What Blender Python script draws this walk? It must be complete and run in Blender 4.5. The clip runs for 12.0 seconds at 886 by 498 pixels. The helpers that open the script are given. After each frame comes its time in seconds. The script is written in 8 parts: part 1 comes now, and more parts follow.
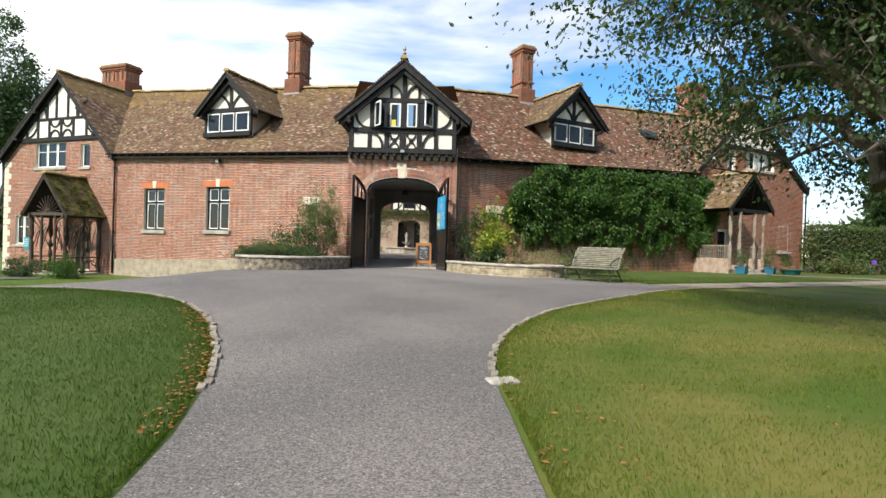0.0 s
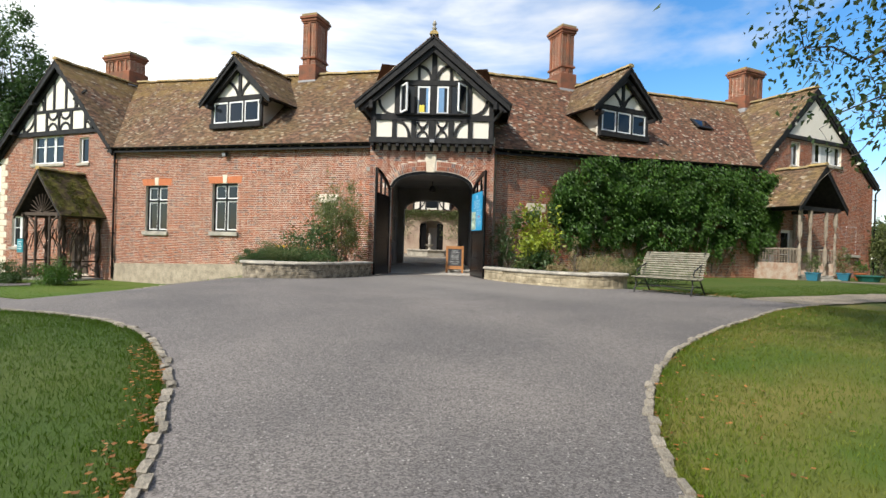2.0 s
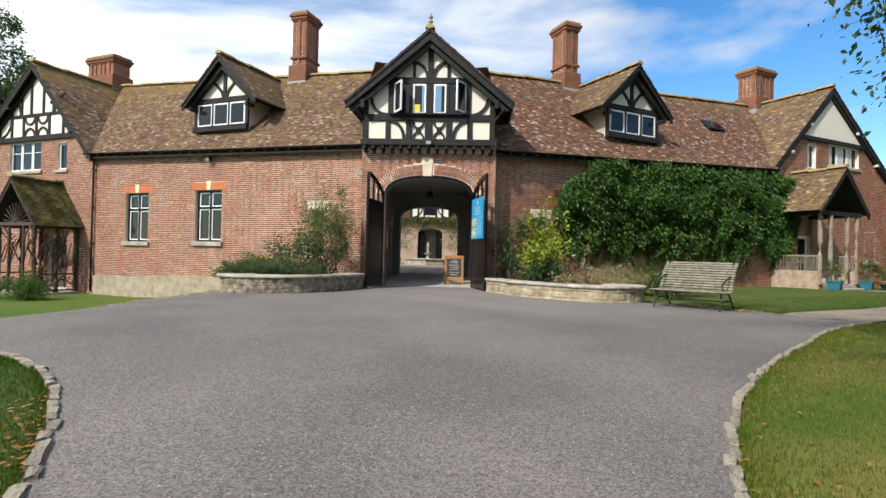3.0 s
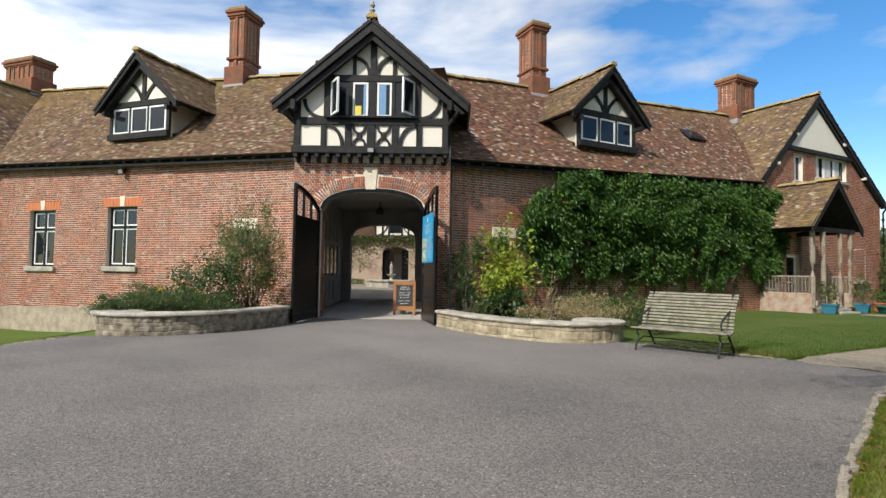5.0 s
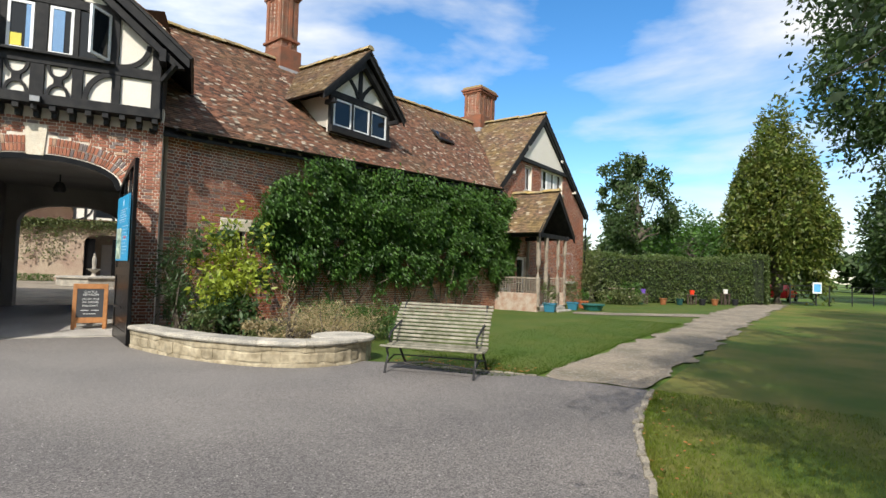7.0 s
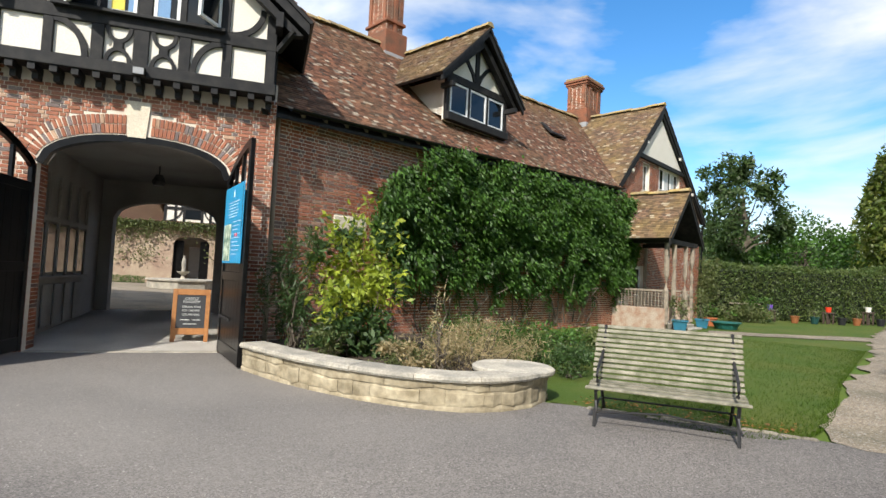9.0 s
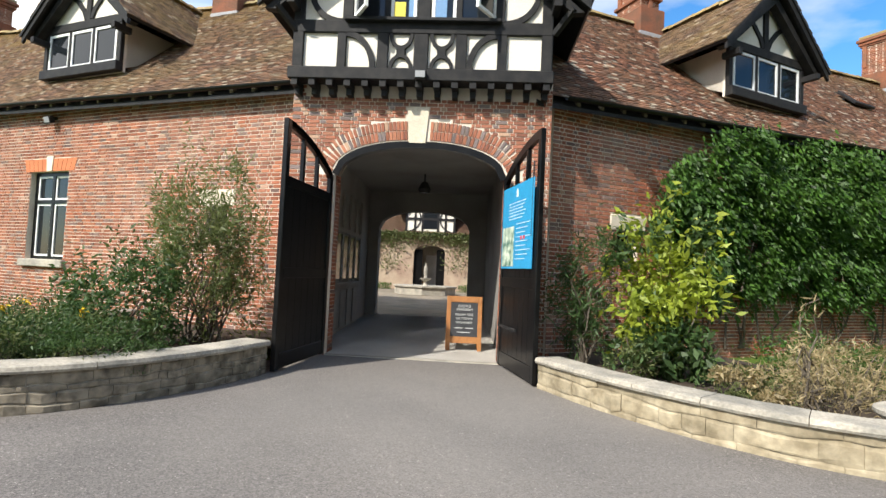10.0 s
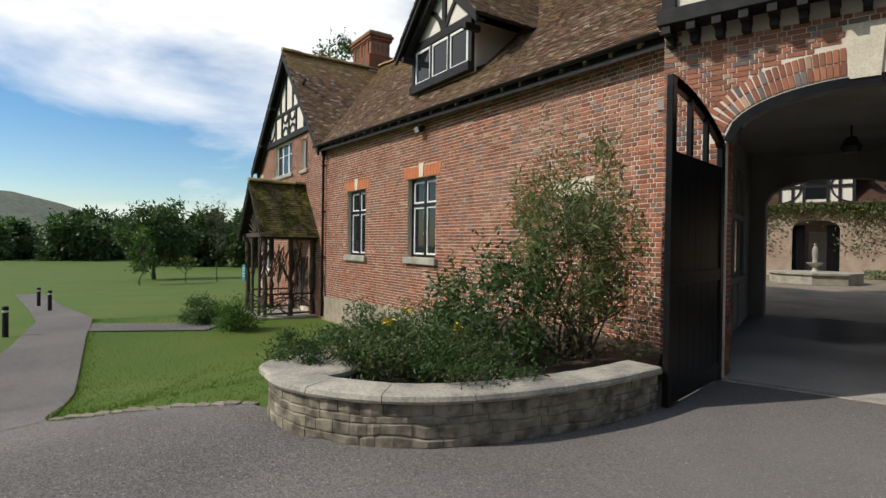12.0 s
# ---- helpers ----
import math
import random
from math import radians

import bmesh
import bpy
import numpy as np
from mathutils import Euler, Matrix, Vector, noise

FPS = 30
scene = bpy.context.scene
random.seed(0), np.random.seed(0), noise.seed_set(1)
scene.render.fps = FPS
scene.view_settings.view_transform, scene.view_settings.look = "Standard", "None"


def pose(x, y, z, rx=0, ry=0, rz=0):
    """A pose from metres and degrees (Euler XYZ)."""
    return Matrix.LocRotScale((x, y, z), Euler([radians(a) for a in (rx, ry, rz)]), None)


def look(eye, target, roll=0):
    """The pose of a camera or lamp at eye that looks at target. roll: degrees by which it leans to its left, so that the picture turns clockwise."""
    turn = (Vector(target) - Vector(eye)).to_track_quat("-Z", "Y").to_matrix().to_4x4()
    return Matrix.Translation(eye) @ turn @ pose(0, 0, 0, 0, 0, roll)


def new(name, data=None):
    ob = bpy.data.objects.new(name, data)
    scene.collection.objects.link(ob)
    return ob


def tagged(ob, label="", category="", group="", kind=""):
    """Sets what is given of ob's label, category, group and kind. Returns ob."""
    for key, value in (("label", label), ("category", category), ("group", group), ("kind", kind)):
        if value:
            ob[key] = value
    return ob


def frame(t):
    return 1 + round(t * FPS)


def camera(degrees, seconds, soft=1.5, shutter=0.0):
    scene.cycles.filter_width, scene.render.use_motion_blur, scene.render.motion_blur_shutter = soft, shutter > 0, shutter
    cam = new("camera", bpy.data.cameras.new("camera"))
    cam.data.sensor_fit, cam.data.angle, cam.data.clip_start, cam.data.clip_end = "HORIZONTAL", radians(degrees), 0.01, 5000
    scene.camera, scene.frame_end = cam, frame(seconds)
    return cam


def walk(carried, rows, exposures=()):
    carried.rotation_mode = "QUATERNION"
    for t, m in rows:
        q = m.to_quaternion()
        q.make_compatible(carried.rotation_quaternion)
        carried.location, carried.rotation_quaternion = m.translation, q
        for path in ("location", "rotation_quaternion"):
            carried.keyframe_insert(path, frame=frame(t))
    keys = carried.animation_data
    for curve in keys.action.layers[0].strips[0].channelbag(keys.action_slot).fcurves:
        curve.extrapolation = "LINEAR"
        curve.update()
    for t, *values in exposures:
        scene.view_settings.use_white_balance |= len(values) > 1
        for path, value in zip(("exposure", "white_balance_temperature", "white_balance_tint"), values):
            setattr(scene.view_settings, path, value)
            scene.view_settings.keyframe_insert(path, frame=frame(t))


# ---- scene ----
EXPO = [(0.0, 0.40), (1.5, 0.34), (3.0, 0.25), (5.0, 0.16), (6.0, 0.26), (8.5, 0.48), (9.5, 0.52), (10.0, 0.60), (10.6, 0.46), (11.3, -0.10), (12.0, -0.36)]
cam = camera(78.3, 12.0, soft=1.5)
# seconds, place of the eye, pitch, roll, yaw
ROWS = [
    (0, 2.666, -25.154, 1.040, -0.23, -1.71, 1.63),
    (0.5, 2.379, -24.356, 1.074, -0.27, -1.70, 2.18),
    (1, 2.131, -23.560, 1.092, -0.32, -1.82, 2.90),
    (1.5, 1.943, -22.769, 1.098, -0.30, -1.87, 3.21),
    (2, 1.808, -22.004, 1.130, -0.19, -1.72, 3.32),
    (2.5, 1.747, -21.216, 1.172, -0.10, -1.64, 3.54),
    (3, 1.773, -20.391, 1.217, 0.60, -1.36, 3.30),
    (5, 2.678, -17.397, 1.549, 2.38, -0.92, 1.20),
    (5.5, 3.134, -16.786, 1.580, 2.66, -0.68, -3.58),
    (6, 3.403, -16.219, 1.679, 2.38, -0.71, -11.85),
    (6.5, 3.416, -15.671, 1.780, 1.96, -0.84, -21.95),
    (8.5, 2.738, -12.832, 1.807, 2.62, -2.40, -26.47),
    (9, 2.472, -11.887, 1.760, 2.84, -2.78, -18.12),
    (9.5, 1.938, -11.022, 1.730, 2.71, -2.91, -7.68),
    (10, 1.210, -10.377, 1.681, 2.50, -2.69, 3.60),
    (10.5, 0.476, -9.916, 1.714, 2.26, -2.43, 15.34),
    (11, 0.124, -9.664, 1.768, 1.84, -2.46, 26.65),
    (11.5, -0.014, -9.336, 1.873, 0.72, -1.44, 36.93),
    (12, -0.046, -8.846, 1.955, -0.57, -0.75, 37.67),
]
walk(cam, [(t, pose(x, y, z, 90 + pitch, roll, yaw)) for t, x, y, z, pitch, roll, yaw in ROWS], exposures=EXPO)

# ---- daylight ----
SUN_AZ, SUN_EL = (-0.62, -0.785), math.radians(41)
world = bpy.data.worlds.new("sky")
scene.world = world
world.use_nodes = True
wn, wl = world.node_tree.nodes, world.node_tree.links
wn.clear()
w_out = wn.new("ShaderNodeOutputWorld")
w_bg = wn.new("ShaderNodeBackground")
w_sky = wn.new("ShaderNodeTexSky")
w_sky.sky_type = 'NISHITA'
w_sky.sun_disc = False
w_sky.sun_elevation = SUN_EL
w_sky.sun_rotation = math.atan2(SUN_AZ[0], SUN_AZ[1])
w_sky.dust_density = 0.4
w_sky.ozone_density = 2.0
w_bg.inputs["Strength"].default_value = 0.11
# broken clouds laid over the sky
w_tc = wn.new("ShaderNodeTexCoord")
w_map = wn.new("ShaderNodeMapping")
w_map.inputs["Scale"].default_value = (1.0, 1.0, 3.2)
w_map.inputs["Location"].default_value = (0.35, 0.1, 0.0)
w_n1 = wn.new("ShaderNodeTexNoise")
w_n1.inputs["Scale"].default_value = 1.7
w_n1.inputs["Detail"].default_value = 7.0
w_n1.inputs["Roughness"].default_value = 0.52
w_n1.inputs["Distortion"].default_value = 0.35
w_ramp = wn.new("ShaderNodeValToRGB")
w_ramp.color_ramp.elements[0].position = 0.41
w_ramp.color_ramp.elements[1].position = 0.59
w_mix = wn.new("ShaderNodeMix")
w_mix.data_type = 'RGBA'
wl.new(w_tc.outputs["Generated"], w_map.inputs["Vector"])
wl.new(w_map.outputs["Vector"], w_n1.inputs["Vector"])
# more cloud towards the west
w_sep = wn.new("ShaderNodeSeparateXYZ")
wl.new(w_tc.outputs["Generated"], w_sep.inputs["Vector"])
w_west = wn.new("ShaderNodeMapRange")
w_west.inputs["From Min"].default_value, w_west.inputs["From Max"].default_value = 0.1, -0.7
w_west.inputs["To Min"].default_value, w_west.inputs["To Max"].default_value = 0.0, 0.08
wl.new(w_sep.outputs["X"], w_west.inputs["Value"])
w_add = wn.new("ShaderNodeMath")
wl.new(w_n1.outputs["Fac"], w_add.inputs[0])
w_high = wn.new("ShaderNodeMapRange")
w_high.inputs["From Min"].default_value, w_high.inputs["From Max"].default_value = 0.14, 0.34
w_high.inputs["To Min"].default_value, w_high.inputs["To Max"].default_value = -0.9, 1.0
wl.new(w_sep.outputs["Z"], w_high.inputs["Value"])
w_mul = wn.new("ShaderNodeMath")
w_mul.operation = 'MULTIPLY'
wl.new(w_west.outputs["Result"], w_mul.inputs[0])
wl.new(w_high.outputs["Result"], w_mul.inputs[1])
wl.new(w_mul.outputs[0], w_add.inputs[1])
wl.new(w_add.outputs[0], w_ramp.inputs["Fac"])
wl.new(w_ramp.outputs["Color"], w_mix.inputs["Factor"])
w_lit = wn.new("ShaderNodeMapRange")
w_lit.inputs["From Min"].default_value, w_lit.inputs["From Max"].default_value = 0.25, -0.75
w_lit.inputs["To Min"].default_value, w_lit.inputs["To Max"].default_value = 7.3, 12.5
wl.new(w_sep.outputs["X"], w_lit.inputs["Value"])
w_cloud = wn.new("ShaderNodeVectorMath")
w_cloud.operation = 'SCALE'
w_cloud.inputs[0].default_value = (0.97, 0.985, 1.0)
wl.new(w_lit.outputs["Result"], w_cloud.inputs["Scale"])
wl.new(w_cloud.outputs["Vector"], w_mix.inputs["B"])
w_hs = wn.new("ShaderNodeHueSaturation")
w_hs.inputs["Saturation"].default_value = 1.33
w_hs.inputs["Value"].default_value = 1.5
wl.new(w_sky.outputs["Color"], w_hs.inputs["Color"])
wl.new(w_hs.outputs["Color"], w_mix.inputs["A"])
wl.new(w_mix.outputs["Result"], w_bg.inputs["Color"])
wl.new(w_bg.outputs["Background"], w_out.inputs["Surface"])

sun_data = bpy.data.lights.new("sun", 'SUN')
sun_data.energy = 4.5
sun_data.angle = math.radians(0.55)
sun_data.color = (1.0, 0.95, 0.87)
sun = new("sun", sun_data)
SUN_FROM = Vector((SUN_AZ[0] * math.cos(SUN_EL), SUN_AZ[1] * math.cos(SUN_EL), math.sin(SUN_EL)))
sun.matrix_world = look(SUN_FROM * 60, (0, 0, 0))

# ---- materials ----


def mat(name, color, rough=0.85, metal=0.0, second=None, scale=6.0, fine=60.0, amount=0.5, bump=0.25, per=None, vary=0.0, spec=0.4, third=None):
    """A two-scale procedural surface: colour drifting to a second colour, fine grain and relief; per: 'island' or 'object' variation."""
    m = bpy.data.materials.new(name)
    m.use_nodes = True
    n, l = m.node_tree.nodes, m.node_tree.links
    b = n["Principled BSDF"]
    b.inputs["Roughness"].default_value = rough
    b.inputs["Metallic"].default_value = metal
    b.inputs["Specular IOR Level"].default_value = spec
    tc = n.new("ShaderNodeTexCoord")
    big = n.new("ShaderNodeTexNoise")
    big.inputs["Scale"].default_value = scale
    big.inputs["Detail"].default_value = 5.0
    small = n.new("ShaderNodeTexNoise")
    small.inputs["Scale"].default_value = fine
    small.inputs["Detail"].default_value = 4.0
    l.new(tc.outputs["Object"], big.inputs["Vector"])
    l.new(tc.outputs["Object"], small.inputs["Vector"])
    r = n.new("ShaderNodeValToRGB")
    r.color_ramp.elements[0].position, r.color_ramp.elements[1].position = 0.38, 0.66
    l.new(big.outputs["Fac"], r.inputs["Fac"])
    c2 = second or tuple(v * 0.6 for v in color)
    mix = n.new("ShaderNodeMix")
    mix.data_type = 'RGBA'
    mix.inputs["A"].default_value = (*color, 1)
    mix.inputs["B"].default_value = (*c2, 1)
    fac = n.new("ShaderNodeMath")
    fac.operation = 'MULTIPLY'
    fac.inputs[1].default_value = amount
    l.new(r.outputs["Color"], fac.inputs[0])
    l.new(fac.outputs[0], mix.inputs["Factor"])
    last = mix.outputs["Result"]
    if per:
        src = n.new("ShaderNodeNewGeometry") if per == "island" else n.new("ShaderNodeObjectInfo")
        rnd = src.outputs["Random Per Island" if per == "island" else "Random"]
        if third:
            r3 = n.new("ShaderNodeValToRGB")
            cr = r3.color_ramp
            cr.interpolation = 'CONSTANT'
            cr.elements[0].color, cr.elements[0].position = (*third[0][1], 1), 0.0
            cr.elements[1].color, cr.elements[1].position = (*third[1][1], 1), third[1][0]
            for p, c in third[2:]:
                cr.elements.new(p).color = (*c, 1)
            l.new(rnd, r3.inputs["Fac"])
            l.new(r3.outputs["Color"], mix.inputs["A"])
        hsv = n.new("ShaderNodeHueSaturation")
        mr = n.new("ShaderNodeMapRange")
        mr.inputs["To Min"].default_value, mr.inputs["To Max"].default_value = 1 - vary, 1 + vary
        frac = n.new("ShaderNodeMath")
        frac.operation = 'MULTIPLY'
        frac.inputs[1].default_value = 37.3
        fr2 = n.new("ShaderNodeMath")
        fr2.operation = 'FRACT'
        l.new(rnd, frac.inputs[0])
        l.new(frac.outputs[0], fr2.inputs[0])
        l.new(fr2.outputs[0], mr.inputs["Value"])
        l.new(mr.outputs["Result"], hsv.inputs["Value"])
        l.new(last, hsv.inputs["Color"])
        last = hsv.outputs["Color"]
    grain = n.new("ShaderNodeMix")
    grain.data_type = 'RGBA'
    grain.blend_type = 'OVERLAY'
    grain.inputs["Factor"].default_value = 0.35
    l.new(last, grain.inputs["A"])
    gr = n.new("ShaderNodeMapRange")
    gr.inputs["From Min"].default_value, gr.inputs["From Max"].default_value = 0.3, 0.7
    gr.inputs["To Min"].default_value, gr.inputs["To Max"].default_value = 0.2, 0.8
    l.new(small.outputs["Fac"], gr.inputs["Value"])
    l.new(gr.outputs["Result"], grain.inputs["B"])
    l.new(grain.outputs["Result"], b.inputs["Base Color"])
    if bump:
        bp = n.new("ShaderNodeBump")
        bp.inputs["Strength"].default_value = bump
        bp.inputs["Distance"].default_value = 0.01
        l.new(small.outputs["Fac"], bp.inputs["Height"])
        l.new(bp.outputs["Normal"], b.inputs["Normal"])
    return m


BRICK = mat("red_brick", (0.34, 0.115, 0.06), 0.9, second=(0.30, 0.20, 0.15), scale=0.9, fine=45, amount=0.35, per="island", vary=0.24, bump=0.4,
            third=[(0, (0.280, 0.092, 0.046)), (0.42, (0.200, 0.066, 0.036)), (0.66, (0.320, 0.116, 0.058)), (0.84, (0.160, 0.100, 0.084)), (0.95, (0.36, 0.22, 0.15))])
MORTAR = mat("lime_mortar", (0.74, 0.66, 0.55), 0.95, second=(0.50, 0.42, 0.33), scale=1.2, fine=80, amount=0.7)
BRICK_OWN = mat("red_brick_single", (0.34, 0.115, 0.06), 0.9, second=(0.30, 0.20, 0.15), scale=3, fine=45, amount=0.4, per="object", vary=0.24, bump=0.4,
                third=[(0, (0.310, 0.105, 0.056)), (0.42, (0.230, 0.076, 0.043)), (0.60, (0.36, 0.138, 0.074)), (0.76, (0.160, 0.130, 0.126)), (0.94, (0.42, 0.27, 0.18))])
RUBBED = mat("orange_rubbed_brick", (0.50, 0.17, 0.07), 0.85, second=(0.42, 0.12, 0.05), scale=4, fine=50)
TILE = mat("clay_roof_tile", (0.15, 0.075, 0.042), 0.92, second=(0.150, 0.105, 0.056), scale=0.45, fine=30, amount=0.45, per="island", vary=0.45, bump=0.5,
           third=[(0, (0.178, 0.081, 0.048)), (0.32, (0.115, 0.060, 0.040)), (0.60, (0.220, 0.100, 0.057)), (0.85, (0.40, 0.34, 0.26)), (0.94, (0.080, 0.056, 0.042))])
TILE_OLD = mat("old_brown_roof_tile", (0.14, 0.08, 0.05), 0.94, second=(0.17, 0.125, 0.055), scale=0.6, fine=30, amount=0.5, per="island", vary=0.42, bump=0.6,
               third=[(0, (0.165, 0.096, 0.060)), (0.36, (0.110, 0.068, 0.047)), (0.66, (0.205, 0.110, 0.066)), (0.90, (0.34, 0.285, 0.21))])
TILE_LICHEN = mat("lichened_roof_tile", (0.14, 0.085, 0.05), 0.92, second=(0.22, 0.155, 0.05), scale=1.1, fine=30, amount=0.5, per="island", vary=0.35, bump=0.5,
                  third=[(0, (0.145, 0.090, 0.056)), (0.4, (0.105, 0.070, 0.048)), (0.7, (0.175, 0.105, 0.064)), (0.92, (0.32, 0.27, 0.20))])


def add_lichen(m, low, high, colour, scale, reach=1.0):
    """Lichen spreading over the upper courses of a roof, ragged at its lower edge."""
    n, l = m.node_tree.nodes, m.node_tree.links
    b = n["Principled BSDF"]
    src = b.inputs["Base Color"].links[0].from_socket
    tc = n.new("ShaderNodeTexCoord")
    sep = n.new("ShaderNodeSeparateXYZ")
    l.new(tc.outputs["Object"], sep.inputs["Vector"])
    no = n.new("ShaderNodeTexNoise")
    no.inputs["Scale"].default_value = scale
    no.inputs["Detail"].default_value = 8.0
    no.inputs["Roughness"].default_value = 0.65
    l.new(tc.outputs["Object"], no.inputs["Vector"])
    up = n.new("ShaderNodeMapRange")
    up.inputs["From Min"].default_value, up.inputs["From Max"].default_value = low, high
    up.inputs["To Min"].default_value, up.inputs["To Max"].default_value = -0.30, 0.22
    l.new(sep.outputs["Z"], up.inputs["Value"])
    ad = n.new("ShaderNodeMath")
    l.new(no.outputs["Fac"], ad.inputs[0])
    l.new(up.outputs["Result"], ad.inputs[1])
    th = n.new("ShaderNodeMapRange")
    th.inputs["From Min"].default_value, th.inputs["From Max"].default_value = 0.46, 0.66
    th.inputs["To Max"].default_value = reach
    l.new(ad.outputs[0], th.inputs["Value"])
    mx = n.new("ShaderNodeMix")
    mx.data_type = 'RGBA'
    mx.inputs["B"].default_value = (*colour, 1)
    l.new(th.outputs["Result"], mx.inputs["Factor"])
    l.new(src, mx.inputs["A"])
    l.new(mx.outputs["Result"], b.inputs["Base Color"])


add_lichen(TILE, 8.2, 11.6, (0.27, 0.185, 0.072), 1.6, 0.6)
add_lichen(TILE_OLD, 6.6, 11.2, (0.25, 0.165, 0.052), 1.4, 0.7)
SOOTY = mat("weathered_chimney_brick", (0.27, 0.098, 0.050), 0.92, second=(0.12, 0.075, 0.05), scale=2.4, fine=40, amount=0.75, per="island", vary=0.25, bump=0.5)
MOSSY = mat("mossy_ridge_tile", (0.28, 0.22, 0.125), 0.95, second=(0.36, 0.25, 0.08), scale=2.0, fine=30, amount=0.8, per="island", vary=0.3, bump=0.6)
LEAD = mat("grey_lead", (0.32, 0.33, 0.34), 0.6, second=(0.22, 0.22, 0.22), scale=3)
BLACK = mat("black_painted_timber", (0.014, 0.014, 0.015), 0.6, spec=0.2, second=(0.035, 0.033, 0.03), scale=5, fine=70, amount=0.6, bump=0.3)
GLOSS = mat("black_gloss_paint", (0.004, 0.004, 0.0045), 0.28, spec=0.22, second=(0.016, 0.015, 0.014), scale=4, fine=30, amount=0.5, bump=0.10)
WHITE = mat("cream_render", (0.74, 0.69, 0.60), 0.9, second=(0.68, 0.63, 0.52), scale=2.2, fine=40, amount=0.4, bump=0.2)
PAINTW = mat("white_painted_wood", (0.80, 0.80, 0.78), 0.5, second=(0.66, 0.66, 0.63), scale=5, fine=60, amount=0.4, bump=0.1)
STONE = mat("limestone", (0.32, 0.27, 0.20), 0.95, second=(0.17, 0.145, 0.105), scale=3.0, fine=26, amount=0.7, bump=0.7, per="island", vary=0.18)
COPING = mat("weathered_stone_coping", (0.44, 0.40, 0.33), 0.95, second=(0.24, 0.23, 0.20), scale=2.6, fine=30, amount=0.8, bump=0.6, per="island", vary=0.12)
KEY = mat("pale_dressed_stone", (0.66, 0.58, 0.45), 0.9, second=(0.52, 0.46, 0.36), scale=4, fine=40, amount=0.5)
ASPHALT = mat("worn_asphalt", (0.112, 0.102, 0.096), 0.93, second=(0.170, 0.152, 0.138), scale=0.35, fine=120, amount=0.8, bump=0.6)


def add_aggregate(m, scale, dark, light, coverage):
    """Small pale and dark stones showing in a surface."""
    n, l = m.node_tree.nodes, m.node_tree.links
    b = n["Principled BSDF"]
    src = b.inputs["Base Color"].links[0].from_socket
    tc = n.new("ShaderNodeTexCoord")
    vo = n.new("ShaderNodeTexVoronoi")
    vo.inputs["Scale"].default_value = scale
    l.new(tc.outputs["Object"], vo.inputs["Vector"])
    sep = n.new("ShaderNodeSeparateColor")
    l.new(vo.outputs["Color"], sep.inputs["Color"])
    mr = n.new("ShaderNodeMapRange")
    mr.inputs["To Min"].default_value, mr.inputs["To Max"].default_value = dark, light
    l.new(sep.outputs["Red"], mr.inputs["Value"])
    hs = n.new("ShaderNodeHueSaturation")
    l.new(mr.outputs["Result"], hs.inputs["Value"])
    l.new(src, hs.inputs["Color"])
    gt = n.new("ShaderNodeMath")
    gt.operation = 'GREATER_THAN'
    gt.inputs[1].default_value = 1 - coverage
    l.new(sep.outputs["Green"], gt.inputs[0])
    mx = n.new("ShaderNodeMix")
    mx.data_type = 'RGBA'
    mx.inputs["B"].default_value = (0.33, 0.31, 0.28, 1)
    l.new(gt.outputs[0], mx.inputs["Factor"])
    l.new(hs.outputs["Color"], mx.inputs["A"])
    l.new(mx.outputs["Result"], b.inputs["Base Color"])


add_aggregate(ASPHALT, 78.0, 0.5, 1.55, 0.010)


def add_pale_patch(m, centre, inner, outer, colour, most):
    """A ragged paler patch mixed into a surface round a place."""
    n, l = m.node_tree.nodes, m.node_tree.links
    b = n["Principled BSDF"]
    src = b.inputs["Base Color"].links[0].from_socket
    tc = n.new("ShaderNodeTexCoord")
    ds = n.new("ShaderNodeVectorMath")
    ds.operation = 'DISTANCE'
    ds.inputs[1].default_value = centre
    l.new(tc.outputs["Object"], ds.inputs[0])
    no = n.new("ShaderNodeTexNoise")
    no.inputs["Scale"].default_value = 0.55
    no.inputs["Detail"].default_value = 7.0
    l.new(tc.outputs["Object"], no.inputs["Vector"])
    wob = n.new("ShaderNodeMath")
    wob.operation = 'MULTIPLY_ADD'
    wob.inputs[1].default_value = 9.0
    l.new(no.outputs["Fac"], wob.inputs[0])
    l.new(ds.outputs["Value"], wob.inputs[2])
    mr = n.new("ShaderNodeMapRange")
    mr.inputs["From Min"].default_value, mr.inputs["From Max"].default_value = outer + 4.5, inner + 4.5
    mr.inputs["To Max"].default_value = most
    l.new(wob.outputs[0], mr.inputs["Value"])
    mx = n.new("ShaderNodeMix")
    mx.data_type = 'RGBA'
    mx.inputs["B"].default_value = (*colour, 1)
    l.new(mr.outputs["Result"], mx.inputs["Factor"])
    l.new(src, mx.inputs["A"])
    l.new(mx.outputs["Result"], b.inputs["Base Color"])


# forecourt asphalt mixed paler in a ragged round before the gate
add_pale_patch(ASPHALT, (1.6, -3.4, 0.0), 0.5, 7.2, (0.245, 0.225, 0.20), 0.52)
GRAVEL = mat("pale_gravel_path", (0.25, 0.205, 0.15), 0.97, second=(0.13, 0.115, 0.08), scale=0.9, fine=70, amount=0.8, bump=0.8)
add_aggregate(GRAVEL, 45.0, 0.6, 1.4, 0.06)
GRASS = mat("mown_grass", (0.058, 0.112, 0.004), 0.9, second=(0.092, 0.124, 0.012), scale=0.3, fine=55, amount=0.8, bump=0.9)
LAWN_DARK = mat("lush_lawn", (0.032, 0.066, 0.002), 0.9, second=(0.052, 0.074, 0.004), scale=0.5, fine=90, amount=0.8, bump=0.9)
